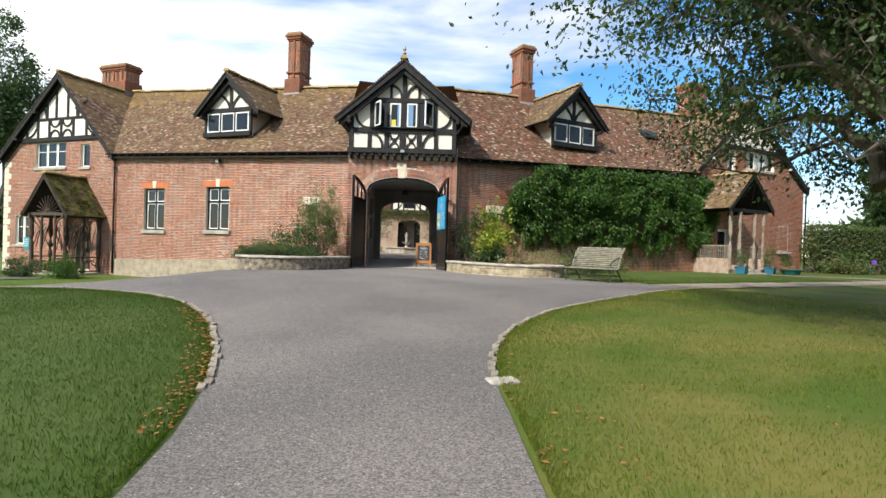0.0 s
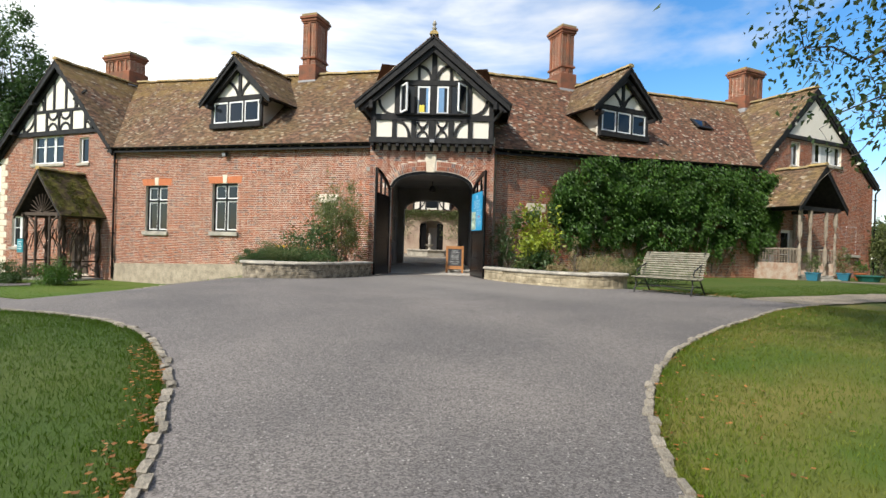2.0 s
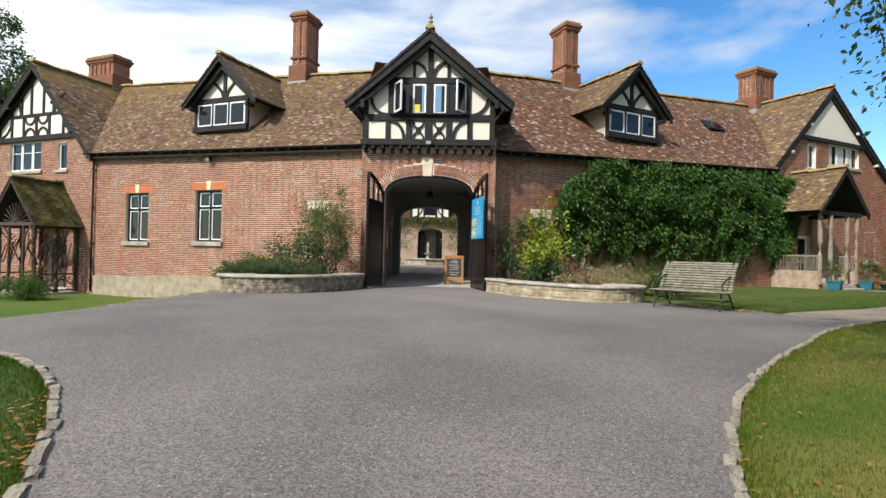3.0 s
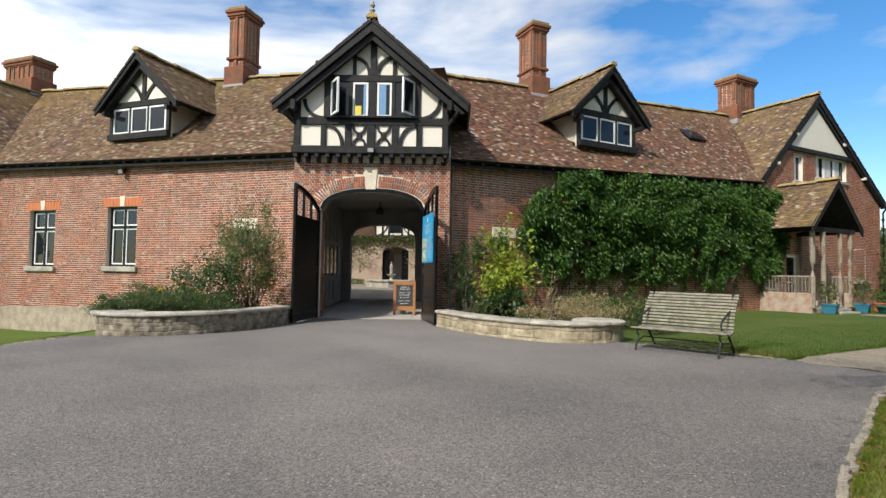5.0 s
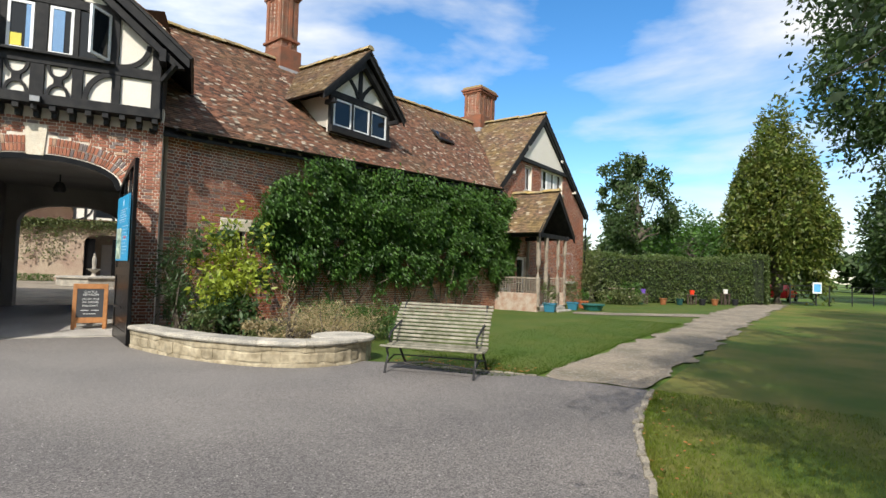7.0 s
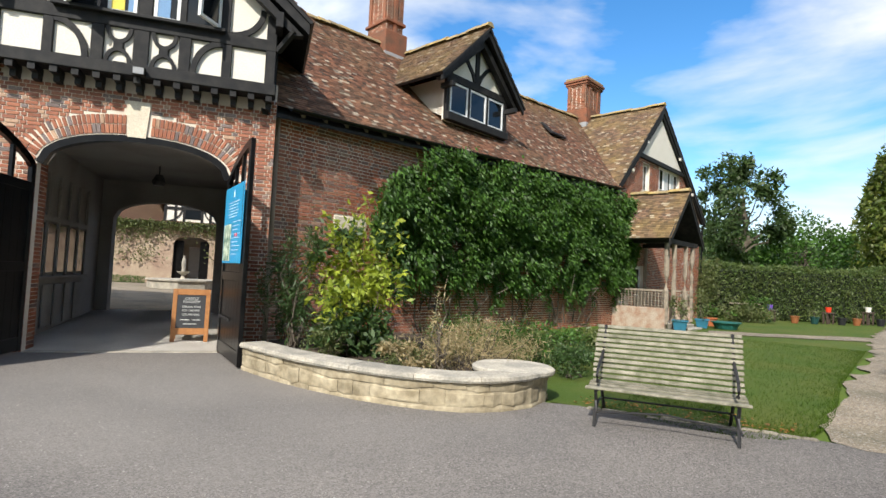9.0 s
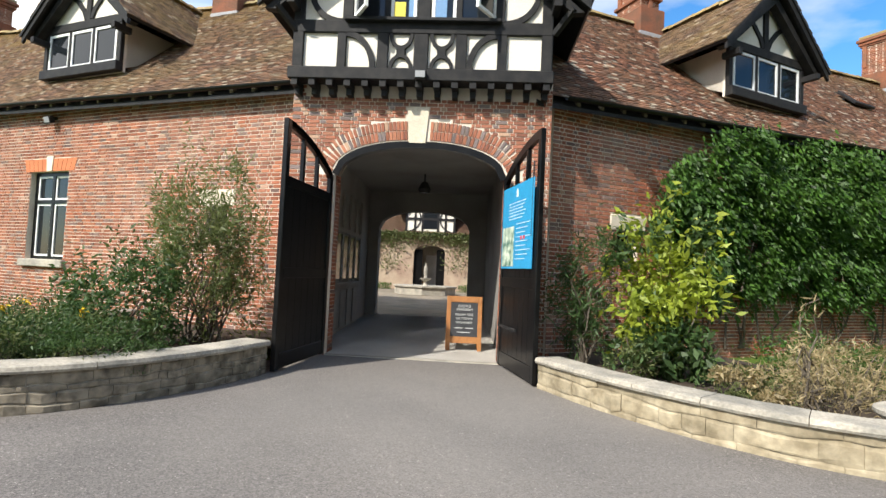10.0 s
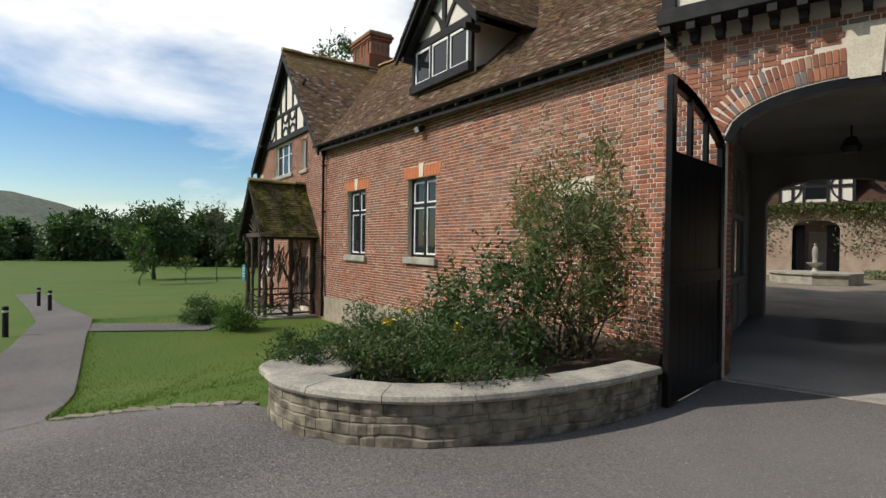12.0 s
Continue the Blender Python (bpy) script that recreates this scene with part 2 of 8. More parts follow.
LAWN_MID = mat("house_lawn", (0.048, 0.086, 0.004), 0.9, second=(0.085, 0.100, 0.012), scale=0.6, fine=90, amount=0.8, bump=0.9)
LAWN_DRY = mat("patchy_lawn", (0.056, 0.096, 0.005), 0.9, second=(0.165, 0.140, 0.030), scale=0.5, fine=90, amount=0.8, bump=0.9)
SOIL = mat("dark_soil", (0.055, 0.040, 0.028), 0.97, second=(0.09, 0.065, 0.04), scale=6, fine=60, bump=0.8)
KERB = mat("worn_kerb_stone", (0.33, 0.29, 0.225), 0.95, second=(0.15, 0.13, 0.10), scale=5, fine=30, amount=0.8, bump=0.7, per="object", vary=0.2)
PLASTER = mat("grey_tunnel_plaster", (0.30, 0.285, 0.26), 0.9, second=(0.19, 0.175, 0.16), scale=0.8, fine=40, amount=0.7)
CONCRETE = mat("pale_concrete_floor", (0.56, 0.53, 0.48), 0.9, second=(0.45, 0.42, 0.38), scale=1.0, fine=60, amount=0.6)
OAK = mat("weathered_grey_wood", (0.235, 0.215, 0.165), 0.9, second=(0.10, 0.10, 0.062), scale=7, fine=70, amount=0.8, bump=0.6, per="object", vary=0.2)
IRON = mat("dark_cast_iron", (0.03, 0.03, 0.032), 0.55, metal=0.4, second=(0.05, 0.045, 0.04), scale=9)
PINE = mat("varnished_pine", (0.36, 0.16, 0.05), 0.5, second=(0.24, 0.095, 0.03), scale=8, fine=60, amount=0.6, bump=0.15)
SLATE = mat("blackboard", (0.03, 0.032, 0.035), 0.7, second=(0.05, 0.05, 0.055), scale=4)
CHALK = mat("white_chalk", (0.55, 0.56, 0.54), 0.95)
GREYWOOD = mat("bare_porch_timber", (0.30, 0.25, 0.19), 0.9, second=(0.17, 0.14, 0.11), scale=6, fine=60, amount=0.7, bump=0.5)
RUSTIC = mat("dark_rustic_wood", (0.055, 0.038, 0.028), 0.85, second=(0.10, 0.075, 0.055), scale=9, fine=60, amount=0.7, bump=0.8)
BARK = mat("tree_bark", (0.085, 0.068, 0.05), 0.95, second=(0.15, 0.13, 0.10), scale=5, fine=40, amount=0.7, bump=1.0)


def leafmat(name, color, second, vary=0.35):
    m = mat(name, color, 0.5, second=second, scale=1.6, fine=25, amount=0.6, per="island", vary=vary, bump=0.0, spec=0.35)
    b = m.node_tree.nodes["Principled BSDF"]
    b.inputs["Transmission Weight"].default_value = 0.0
    b.inputs["Subsurface Weight"].default_value = 0.0
    t = m.node_tree.nodes.new("ShaderNodeBsdfTranslucent")
    mix = m.node_tree.nodes.new("ShaderNodeMixShader")
    out = m.node_tree.nodes["Material Output"]
    mix.inputs["Fac"].default_value = 0.28
    t.inputs["Color"].default_value = (color[0] * 1.6, color[1] * 1.7, color[2] * 1.2, 1)
    m.node_tree.links.new(b.outputs["BSDF"], mix.inputs[1])
    m.node_tree.links.new(t.outputs["BSDF"], mix.inputs[2])
    m.node_tree.links.new(mix.outputs["Shader"], out.inputs["Surface"])
    return m


IVY = leafmat("green_creeper_leaf", (0.058, 0.125, 0.018), (0.026, 0.070, 0.014), 0.6)
SHRUB = leafmat("dull_green_leaf", (0.105, 0.135, 0.045), (0.15, 0.145, 0.06))
DARKLEAF = leafmat("dark_green_leaf", (0.046, 0.088, 0.026), (0.07, 0.11, 0.035))
HEDGE = leafmat("clipped_hedge_leaf", (0.070, 0.108, 0.028), (0.11, 0.125, 0.035))
GOLD = leafmat("yellow_variegated_leaf", (0.29, 0.33, 0.035), (0.12, 0.19, 0.03))
TREELEAF = leafmat("tree_leaf", (0.040, 0.075, 0.022), (0.075, 0.10, 0.03))
AUTUMN = leafmat("bronze_green_leaf", (0.075, 0.115, 0.020), (0.150, 0.125, 0.022), 0.5)
STRAW = leafmat("dry_straw_stem", (0.34, 0.27, 0.15), (0.25, 0.19, 0.10))


def glassmat():
    m = bpy.data.materials.new("window_glass")
    m.use_nodes = True
    b = m.node_tree.nodes["Principled BSDF"]
    b.inputs["Base Color"].default_value = (0.012, 0.015, 0.018, 1)
    b.inputs["Roughness"].default_value = 0.04
    b.inputs["Specular IOR Level"].default_value = 0.4
    return m


GLASS = glassmat()


def plain(name, color, rough=0.6):
    return mat(name, color, rough, scale=5, fine=50, amount=0.25, bump=0.05)


# ---- mesh helpers ----


def mesh_from(bm, name, material):
    me = bpy.data.meshes.new(name)
    bm.to_mesh(me)
    bm.free()
    me.materials.append(material)
    return me


def thing(name, label="", category="", m=None, group="", kind=""):
    """An empty at a thing's base."""
    ob = new(name)
    if m is not None:
        ob.matrix_world = m
    return tagged(ob, label, category, group, kind)


def part(name, bm, material, parent=None, label="", kind=""):
    ob = new(name, mesh_from(bm, name, material))
    if parent is not None:
        ob.parent = parent
    return tagged(ob, label, kind=kind)


def raw(name, verts, faces, material, parent=None, label="", kind="", smooth=False):
    me = bpy.data.meshes.new(name)
    me.from_pydata(verts, [], faces)
    me.materials.append(material)
    if smooth:
        me.polygons.foreach_set("use_smooth", [True] * len(me.polygons))
    me.update()
    ob = new(name, me)
    if parent is not None:
        ob.parent = parent
    return tagged(ob, label, kind=kind)


def box(bm, x0, x1, y0, y1, z0, z1, m=None, bevel=0.0):
    mm = Matrix.Translation(((x0 + x1) / 2, (y0 + y1) / 2, (z0 + z1) / 2)) @ Matrix.Diagonal((x1 - x0, y1 - y0, z1 - z0, 1))
    if m is not None:
        mm = m @ mm
    g = bmesh.ops.create_cube(bm, size=1, matrix=mm)
    if bevel:
        ed = list({e for v in g["verts"] for e in v.link_edges})
        bmesh.ops.bevel(bm, geom=ed, offset=bevel, segments=1, affect='EDGES', clamp_overlap=True)
    return bm


def boxes(*rows, bevel=0.0):
    bm = bmesh.new()
    for r in rows:
        box(bm, *r, bevel=bevel)
    return bm


def bar(bm, a, b, w, h, up=(0, 0, 1), bevel=0.0):
    """A straight bar of section w x h from a to b."""
    a, b = Vector(a), Vector(b)
    d = b - a
    q = d.to_track_quat('X', 'Z')
    m = Matrix.Translation((a + b) / 2) @ q.to_matrix().to_4x4()
    return box(bm, -d.length / 2, d.length / 2, -w / 2, w / 2, -h / 2, h / 2, m, bevel)


def prism(bm, pts, y0, y1):
    """Extrudes an outline in x, z from y0 to y1."""
    a = [bm.verts.new((x, y0, z)) for x, z in pts]
    b = [bm.verts.new((x, y1, z)) for x, z in pts]
    k = len(pts)
    bm.faces.new(a)
    bm.faces.new(b[::-1])
    for i in range(k):
        bm.faces.new((a[i], b[i], b[(i + 1) % k], a[(i + 1) % k]))
    bmesh.ops.recalc_face_normals(bm, faces=bm.faces)
    return bm


def tube(bm, pts, r, seg=8):
    rings = []
    pts = [Vector(p) for p in pts]
    rr = r if isinstance(r, (list, tuple)) else [r] * len(pts)
    for i, p in enumerate(pts):
        d = (pts[min(i + 1, len(pts) - 1)] - pts[max(i - 1, 0)]).normalized()
        q = d.to_track_quat('Z', 'X')
        rings.append([bm.verts.new(p + q @ Vector((rr[i] * math.cos(2 * math.pi * k / seg), rr[i] * math.sin(2 * math.pi * k / seg), 0))) for k in range(seg)])
    for a, b in zip(rings, rings[1:]):
        for k in range(seg):
            bm.faces.new((a[k], a[(k + 1) % seg], b[(k + 1) % seg], b[k]))
    bm.faces.new(rings[0][::-1])
    bm.faces.new(rings[-1])
    return bm


# ---- plan: three fronts, each with its own frame: x along the wall, -y outwards, z up ----
FRONT = pose(0, 0, 0)
LEFT = pose(-2.6, 0.5, 0, 0, 0, -19) @ Matrix.Diagonal((1, 1, 1, 1))   # along is -x here
RIGHT = pose(2.6, 0.5, 0, 0, 0, 29.5)


def smooth01(v):
    v = min(1, max(0, v))
    return v * v * (3 - 2 * v)


def gz(x, y):
    """Height of the ground."""
    z = float(np.interp(y, [-60, -26, -20, -15, -10, -6], [-1.4, -0.56, -0.38, -0.12, 0, 0]))
    z -= 1.1 * smooth01((-x - 4.5) / 9) * smooth01((y + 16) / 8)
    if x < -20:
        z -= 0.03 * min(-x - 20, 60)
    return z

# ---- ground ----


def ground_sheet():
    xs = [-900, -400, -200, -120, -80, -60] + [v * 2.0 for v in range(-25, 26)] + [60, 80, 120, 200, 400, 900]
    ys = [-500, -200, -100, -60] + [v * 1.0 for v in range(-40, 12)] + [14, 18, 24, 30, 40, 60, 100, 200, 400, 900]
    verts = [(x, y, gz(x, y) - 0.03) for y in ys for x in xs]
    k = len(xs)
    faces = [(j * k + i, j * k + i + 1, (j + 1) * k + i + 1, (j + 1) * k + i) for j in range(len(ys) - 1) for i in range(k - 1)]
    return tagged(raw("ground", verts, faces, GRASS, smooth=True), "mown green lawn reaching out to the park", "lawn", kind="structure")


ground_sheet()


def sheet(name, outline, material, lift, label, category, ragged=0.0):
    """A flat area with the given outline, laid on the ground; ragged: how far its edge wanders."""
    if ragged:
        fine_line = []
        for (x0, y0), (x1, y1) in zip(outline, outline[1:] + outline[:1]):
            k = max(1, int(math.hypot(x1 - x0, y1 - y0) / 0.3))
            fine_line += [(x0 + (x1 - x0) * i / k, y0 + (y1 - y0) * i / k) for i in range(k)]
        outline = [(x + ragged * noise.noise((x * 1.1, y * 1.1, 2)) + ragged * 0.25 * noise.noise((x * 3, y * 3, 5)), y + ragged * noise.noise((x * 1.1, y * 1.1, 9)) + ragged * 0.25 * noise.noise((x * 3, y * 3, 7))) for x, y in fine_line]
    bm = bmesh.new()
    vs = [bm.verts.new((x, y, 0)) for x, y in outline]
    bm.faces.new(vs)
    for axis, cuts in (((0, 1, 0), [-26, -24, -22, -20, -18, -16.5, -15, -14, -13, -12, -11, -10, -9, -8, -6, -4, -2, 0]), ((1, 0, 0), [-30, -25, -20, -17, -15, -13.5, -12, -11, -10, -9, -8, -7, -6, -5, -4, 0, 4])):
        for c in cuts:
            bmesh.ops.bisect_plane(bm, geom=bm.verts[:] + bm.edges[:] + bm.faces[:], plane_co=(c * axis[0], c * axis[1], 0), plane_no=axis)
    bmesh.ops.triangulate(bm, faces=bm.faces[:])
    for v in bm.verts:
        v.co.z = gz(v.co.x, v.co.y) + lift
    bmesh.ops.recalc_face_normals(bm, faces=bm.faces[:])
    if sum(f.normal.z for f in bm.faces) < 0:
        bmesh.ops.reverse_faces(bm, faces=bm.faces[:])
    return tagged(part(name, bm, material), label, category, kind="structure")


KERB_L = [(1.05, -30), (0.90, -24), (0.78, -22.3), (0.60, -21.2), (0.30, -20.1), (0.0, -19.2), (-0.52, -18.0), (-1.15, -16.85), (-2.0, -15.65), (-3.25, -14.5), (-5.3, -13.75), (-9.0, -13.4), (-16, -12.5), (-30, -10.5)]
KERB_R = [(3.40, -30), (3.30, -23), (3.22, -21.6), (3.15, -20.3), (3.08, -19.3), (3.18, -18.0), (3.52, -16.7), (4.25, -15.15), (5.4, -13.45), (6.95, -11.6), (8.35, -10.0), (10.05, -8.55)]
LAWN_L = [(-5.5, -5.3), (-6.3, -5.45), (-7.9, -6.8), (-10.0, -5.9), (-14.3, -4.2), (-22, -1.5)]
ROAD = KERB_L[::-1][0:1] + [(-30, -9.6), (-16, -11.2), (-8, -9.4), (-8.6, -6.35), (-7.3, -5.5), (-6.2, -4.9), (-5.3, -5.0), (-3, -2.5), (-2, 0.1), (2, 0.1), (3, -2.5), (5.5, -4.2), (6.8, -5.0), (8.9, -6.95), (10.0, -8.5)] + KERB_R[::-1][1:] + KERB_L[:-1]
sheet("lawn_west", KERB_L + [(-30, -30)], LAWN_DARK, -0.012, "lush dark green mown lawn inside the kerb", "lawn")
sheet("lawn_east", KERB_R + [(16, -4.9), (24, 0.0), (33, 5.2), (45, 12), (45, -30)], LAWN_DRY, -0.012, "green lawn with dry yellowish patches", "lawn")
sheet("lawn_house", [(6.6, -4.7), (8.9, -6.95), (14, -3.6), (21, 0.5), (26, 3.9), (33, 8.0), (44, 14.0), (40, 22), (27, 13.4), (8.6, 3.0)], LAWN_MID, -0.014, "green lawn in front of the house", "lawn")
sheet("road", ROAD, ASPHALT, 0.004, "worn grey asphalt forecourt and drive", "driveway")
sheet("path", [(8.9, -7.0), (10.05, -8.55), (16, -4.9), (24, 0.0), (33, 5.2), (45, 12), (44, 14), (33, 8.0), (26, 3.9), (21, 0.4), (14, -3.9)], GRAVEL, 0.008, "worn pale gravel path beside the lawn", "path", 0.42)
sheet("path_2", [(-8.0, -9.6), (-8.6, -6.35), (-12.0, -4.9), (-19.5, -2.1), (-24.6, -0.1), (-32, 1.2), (-45, 4), (-45, 2.5), (-31, -0.5), (-25, -1.9), (-19.4, -4.0), (-14.5, -6.1), (-11, -7.9)], ASPHALT, 0.008, "grey asphalt footpath leading into the park", "path")
sheet("path_3", [(-20.4, -1.9), (-22.6, -0.9), (-18.6, 2.0), (-17.7, 0.9)], ASPHALT, 0.012, "short asphalt path to the rustic porch", "path")
sheet("path_4", [(19.4, 5.4), (21.0, 4.5), (25.6, 3.0), (27.0, 4.6), (22.2, 5.7), (20.4, 6.6)], GRAVEL, 0.012, "narrow pale path to the porch steps", "path", 0.2)

# ---- brickwork ----


def brick_field(spans, z0, course, depth, skip, top=None, seed=1):
    """Bricks in Flemish bond on the plane y = 0; spans: (x0, x1). skip(x0, x1, z): pieces left after openings."""
    rnd = random.Random(seed)
    out = []
    x0, x1 = spans
    row = 0
    z = z0
    while True:
        zt = z + course
        if top is not None and z + course * 0.6 > max(top(x0), top(x1), top((x0 + x1) / 2)):
            break
        x = x0 - (0.17 if row % 2 else 0.0)
        k = row % 2
        while x < x1:
            wd = 0.225 if k % 2 == 0 else 0.1125
            a, b = max(x, x0), min(x + wd - 0.014, x1)
            if b - a > 0.03 and (top is None or zt < top((a + b) / 2) + 0.05):
                for p, q in skip(a, b, z + course / 2):
                    if q - p > 0.025:
                        dd = depth + rnd.uniform(-0.0025, 0.0025)
                        out.append((p + rnd.uniform(0, .003), q - rnd.uniform(0, .003), z + 0.007 + rnd.uniform(-.001, .001), zt - 0.007, -dd))
            x += wd
            k += 1
        z = zt
        row += 1
    return out


def bricks_mesh(name, rows, parent, m, kind="stuff"):
    verts, faces = [], []
    for a, b, z0, z1, y in rows:
        i = len(verts)
        e = 0.004
        verts += [(a, 0, z0), (b, 0, z0), (b, 0, z1), (a, 0, z1), (a + e, y, z0 + e), (b - e, y, z0 + e), (b - e, y, z1 - e), (a + e, y, z1 - e)]
        faces += [(i + 4, i + 5, i + 6, i + 7), (i, i + 1, i + 5, i + 4), (i + 1, i + 2, i + 6, i + 5), (i + 2, i + 3, i + 7, i + 6), (i + 3, i, i + 4, i + 7)]
    verts = [tuple(m @ Vector(v)) for v in verts]
    ob = raw(name, verts, faces, BRICK, parent, kind=kind)
    return ob


def cut_rects(rects):
    def f(a, b, z):
        segs = [(a, b)]
        for x0, x1, z0, z1 in rects:
            if z0 < z < z1:
                nxt = []
                for p, q in segs:
                    if q <= x0 or p >= x1:
                        nxt.append((p, q))
                    else:
                        if p < x0:
                            nxt.append((p, x0))
                        if q > x1:
                            nxt.append((x1, q))
                segs = nxt
        return segs
    return f


def wall_slab(name, x0, x1, z0, top, rects, thick, m, material, label, category="wall"):
    """A wall with openings through it: boxes between the openings, its outer face on y = 0; top(x): its height there."""
    xs = sorted({x0, x1, *[v for r in rects for v in r[:2] if x0 < v < x1]})
    bm = bmesh.new()
    for a, b in zip(xs, xs[1:]):
        mid = (a + b) / 2
        holes = sorted((r[2], r[3]) for r in rects if r[0] <= mid <= r[1])
        z = z0
        for h0, h1 in holes:
            if h0 > z:
                prism(bm, [(a, z), (b, z), (b, h0), (a, h0)], 0, thick)
            z = max(z, h1)
        prism(bm, [(a, z), (b, z), (b, top(b)), (a, top(a))], 0, thick)
    bmesh.ops.transform(bm, matrix=m, verts=bm.verts[:])
    return tagged(part(name, bm, material), label, category, kind="structure")


# Left front runs along -x of its frame, the right one along +x.
def eave_l(x):
    return 5.36 + 0.026 * -x


def eave_r(x):
    return 5.20 + 0.048 * x


WIN_L = [(-8.62, -7.10, 1.55, 3.84), (-13.05, -11.55, 1.50, 3.80)]
SLIT_L = [(-2.35, -1.75, 2.25, 2.90)]
SLIT_R = [(1.75, 2.35, 2.0, 2.75)]
wall_left = wall_slab("wall_left", -15.4, 0.0, -1.6, lambda x: eave_l(x) + 0.1, WIN_L + SLIT_L, 0.42, LEFT, MORTAR, "long red brick wall with lime mortar joints")
wall_right = wall_slab("wall_right", 0.0, 16.5, -0.6, lambda x: eave_r(x) + 0.1, SLIT_R, 0.42, RIGHT, MORTAR, "long red brick wall partly covered by creeper")

# gate front with a segmental arch
ARCH_W, ARCH_S, ARCH_C = 1.66, 3.55, 4.18


def arch_z(x, w=ARCH_W, s=ARCH_S, c=ARCH_C):
    """Underside of the arch at x."""
    t = min(1.0, abs(x) / w)
    return s + (c - s) * math.sqrt(max(0.0, 1 - t ** 2.3))


def arch_wall(name, x0, x1, z0, z1, y0, y1, w, s, c, material, label):
    bm = bmesh.new()
    prism(bm, [(x0, z0), (-w, z0), (-w, z1), (x0, z1)], y0, y1)
    prism(bm, [(w, z0), (x1, z0), (x1, z1), (w, z1)], y0, y1)
    n = 24
    for i in range(n):
        a, b = -w + 2 * w * i / n, -w + 2 * w * (i + 1) / n
        prism(bm, [(a, arch_z(a, w, s, c)), (b, arch_z(b, w, s, c)), (b, z1), (a, z1)], y0, y1)
    bmesh.ops.remove_doubles(bm, verts=bm.verts[:], dist=0.0004)
    return tagged(part(name, bm, material), label, "wall", kind="structure")


wall_gate = arch_wall("wall_gate", -2.55, 2.5, -0.3, 5.6, 0, 0.5, ARCH_W, ARCH_S, ARCH_C, MORTAR, "brick gatehouse front with a wide segmental archway")

# ---- roofs ----


def roof_plane(name, m, x0, x1, ez0, ez1, rz0, rz1, over, back, label, holes=(), gauge=0.10, width=0.165, seed=3, left_cut=None, right_cut=None, material=None):
    """Overlapping clay tiles between eave and ridge lines; x0..x1 along, over: eave's reach outwards, back: ridge's set-back. Underlay board below."""
    rnd = random.Random(seed)
    verts, faces = [], []

    def at(x, t):
        u = (x - x0) / (x1 - x0)
        za, zb = ez0 + (ez1 - ez0) * u, rz0 + (rz1 - rz0) * u
        sag = -0.05 * math.sin(math.pi * t) + 0.03 * noise.noise((x * 0.5, t * 2, seed))
        return Vector((x, -over + (back + over) * t, za + (zb - za) * t + sag))
    slope = math.hypot(back + over, rz0 - ez0)
    rows = int(slope / gauge)
    for r in range(rows):
        t0, t1 = r / rows, min(1.0, (r + 1.35) / rows)
        x = x0 - rnd.uniform(0, width)
        while x < x1:
            a, b = max(x0, x), min(x1, x + width - 0.006)
            x += width
            mid = (a + b) / 2
            if b - a < 0.03 or any(h[0] < mid < h[1] and h[2] < t0 < h[3] for h in holes):
                continue
            if left_cut and mid < left_cut(t0) or right_cut and mid > right_cut(t0):
                continue
            j = rnd.uniform(-0.004, 0.007)
            p = [at(a, t0), at(b, t0), at(b, t1), at(a, t1)]
            up = Vector((0, -0.7, 0.7))
            tilt = rnd.uniform(-0.004, 0.004)
            lo = [p[0] + up * (0.032 + j + tilt), p[1] + up * (0.032 + j - tilt), p[2] + up * (0.010 + j), p[3] + up * (0.010 + j)]
            un = [p[0] + up * (0.012 + j), p[1] + up * (0.012 + j)]
            i = len(verts)
            verts += [m @ v for v in lo + un]
            faces += [(i, i + 1, i + 2, i + 3), (i + 4, i + 5, i + 1, i), (i + 4, i, i + 3), (i + 5, i + 2, i + 1)]
    base = [at(max(x0, left_cut(0)) if left_cut else x0, 0), at(min(x1, right_cut(0)) if right_cut else x1, 0), at(min(x1, right_cut(1)) if right_cut else x1, 1), at(max(x0, left_cut(1)) if left_cut else x0, 1)]
    bm = bmesh.new()
    top = [bm.verts.new(m @ (v + Vector((0, 0, -0.16)))) for v in base]
    bot = [bm.verts.new(m @ (v + Vector((0, 0, -0.24)))) for v in base]
    bm.faces.new(top)
    bm.faces.new(bot[::-1])
    for k in range(4):
        bm.faces.new((top[k], bot[k], bot[(k + 1) % 4], top[(k + 1) % 4]))
    bmesh.ops.recalc_face_normals(bm, faces=bm.faces[:])
    roof = tagged(part(name, bm, BLACK), label, "roof", kind="structure")
    raw("tiles", [tuple(v) for v in verts], faces, material or TILE, roof, kind="stuff")
    return roof


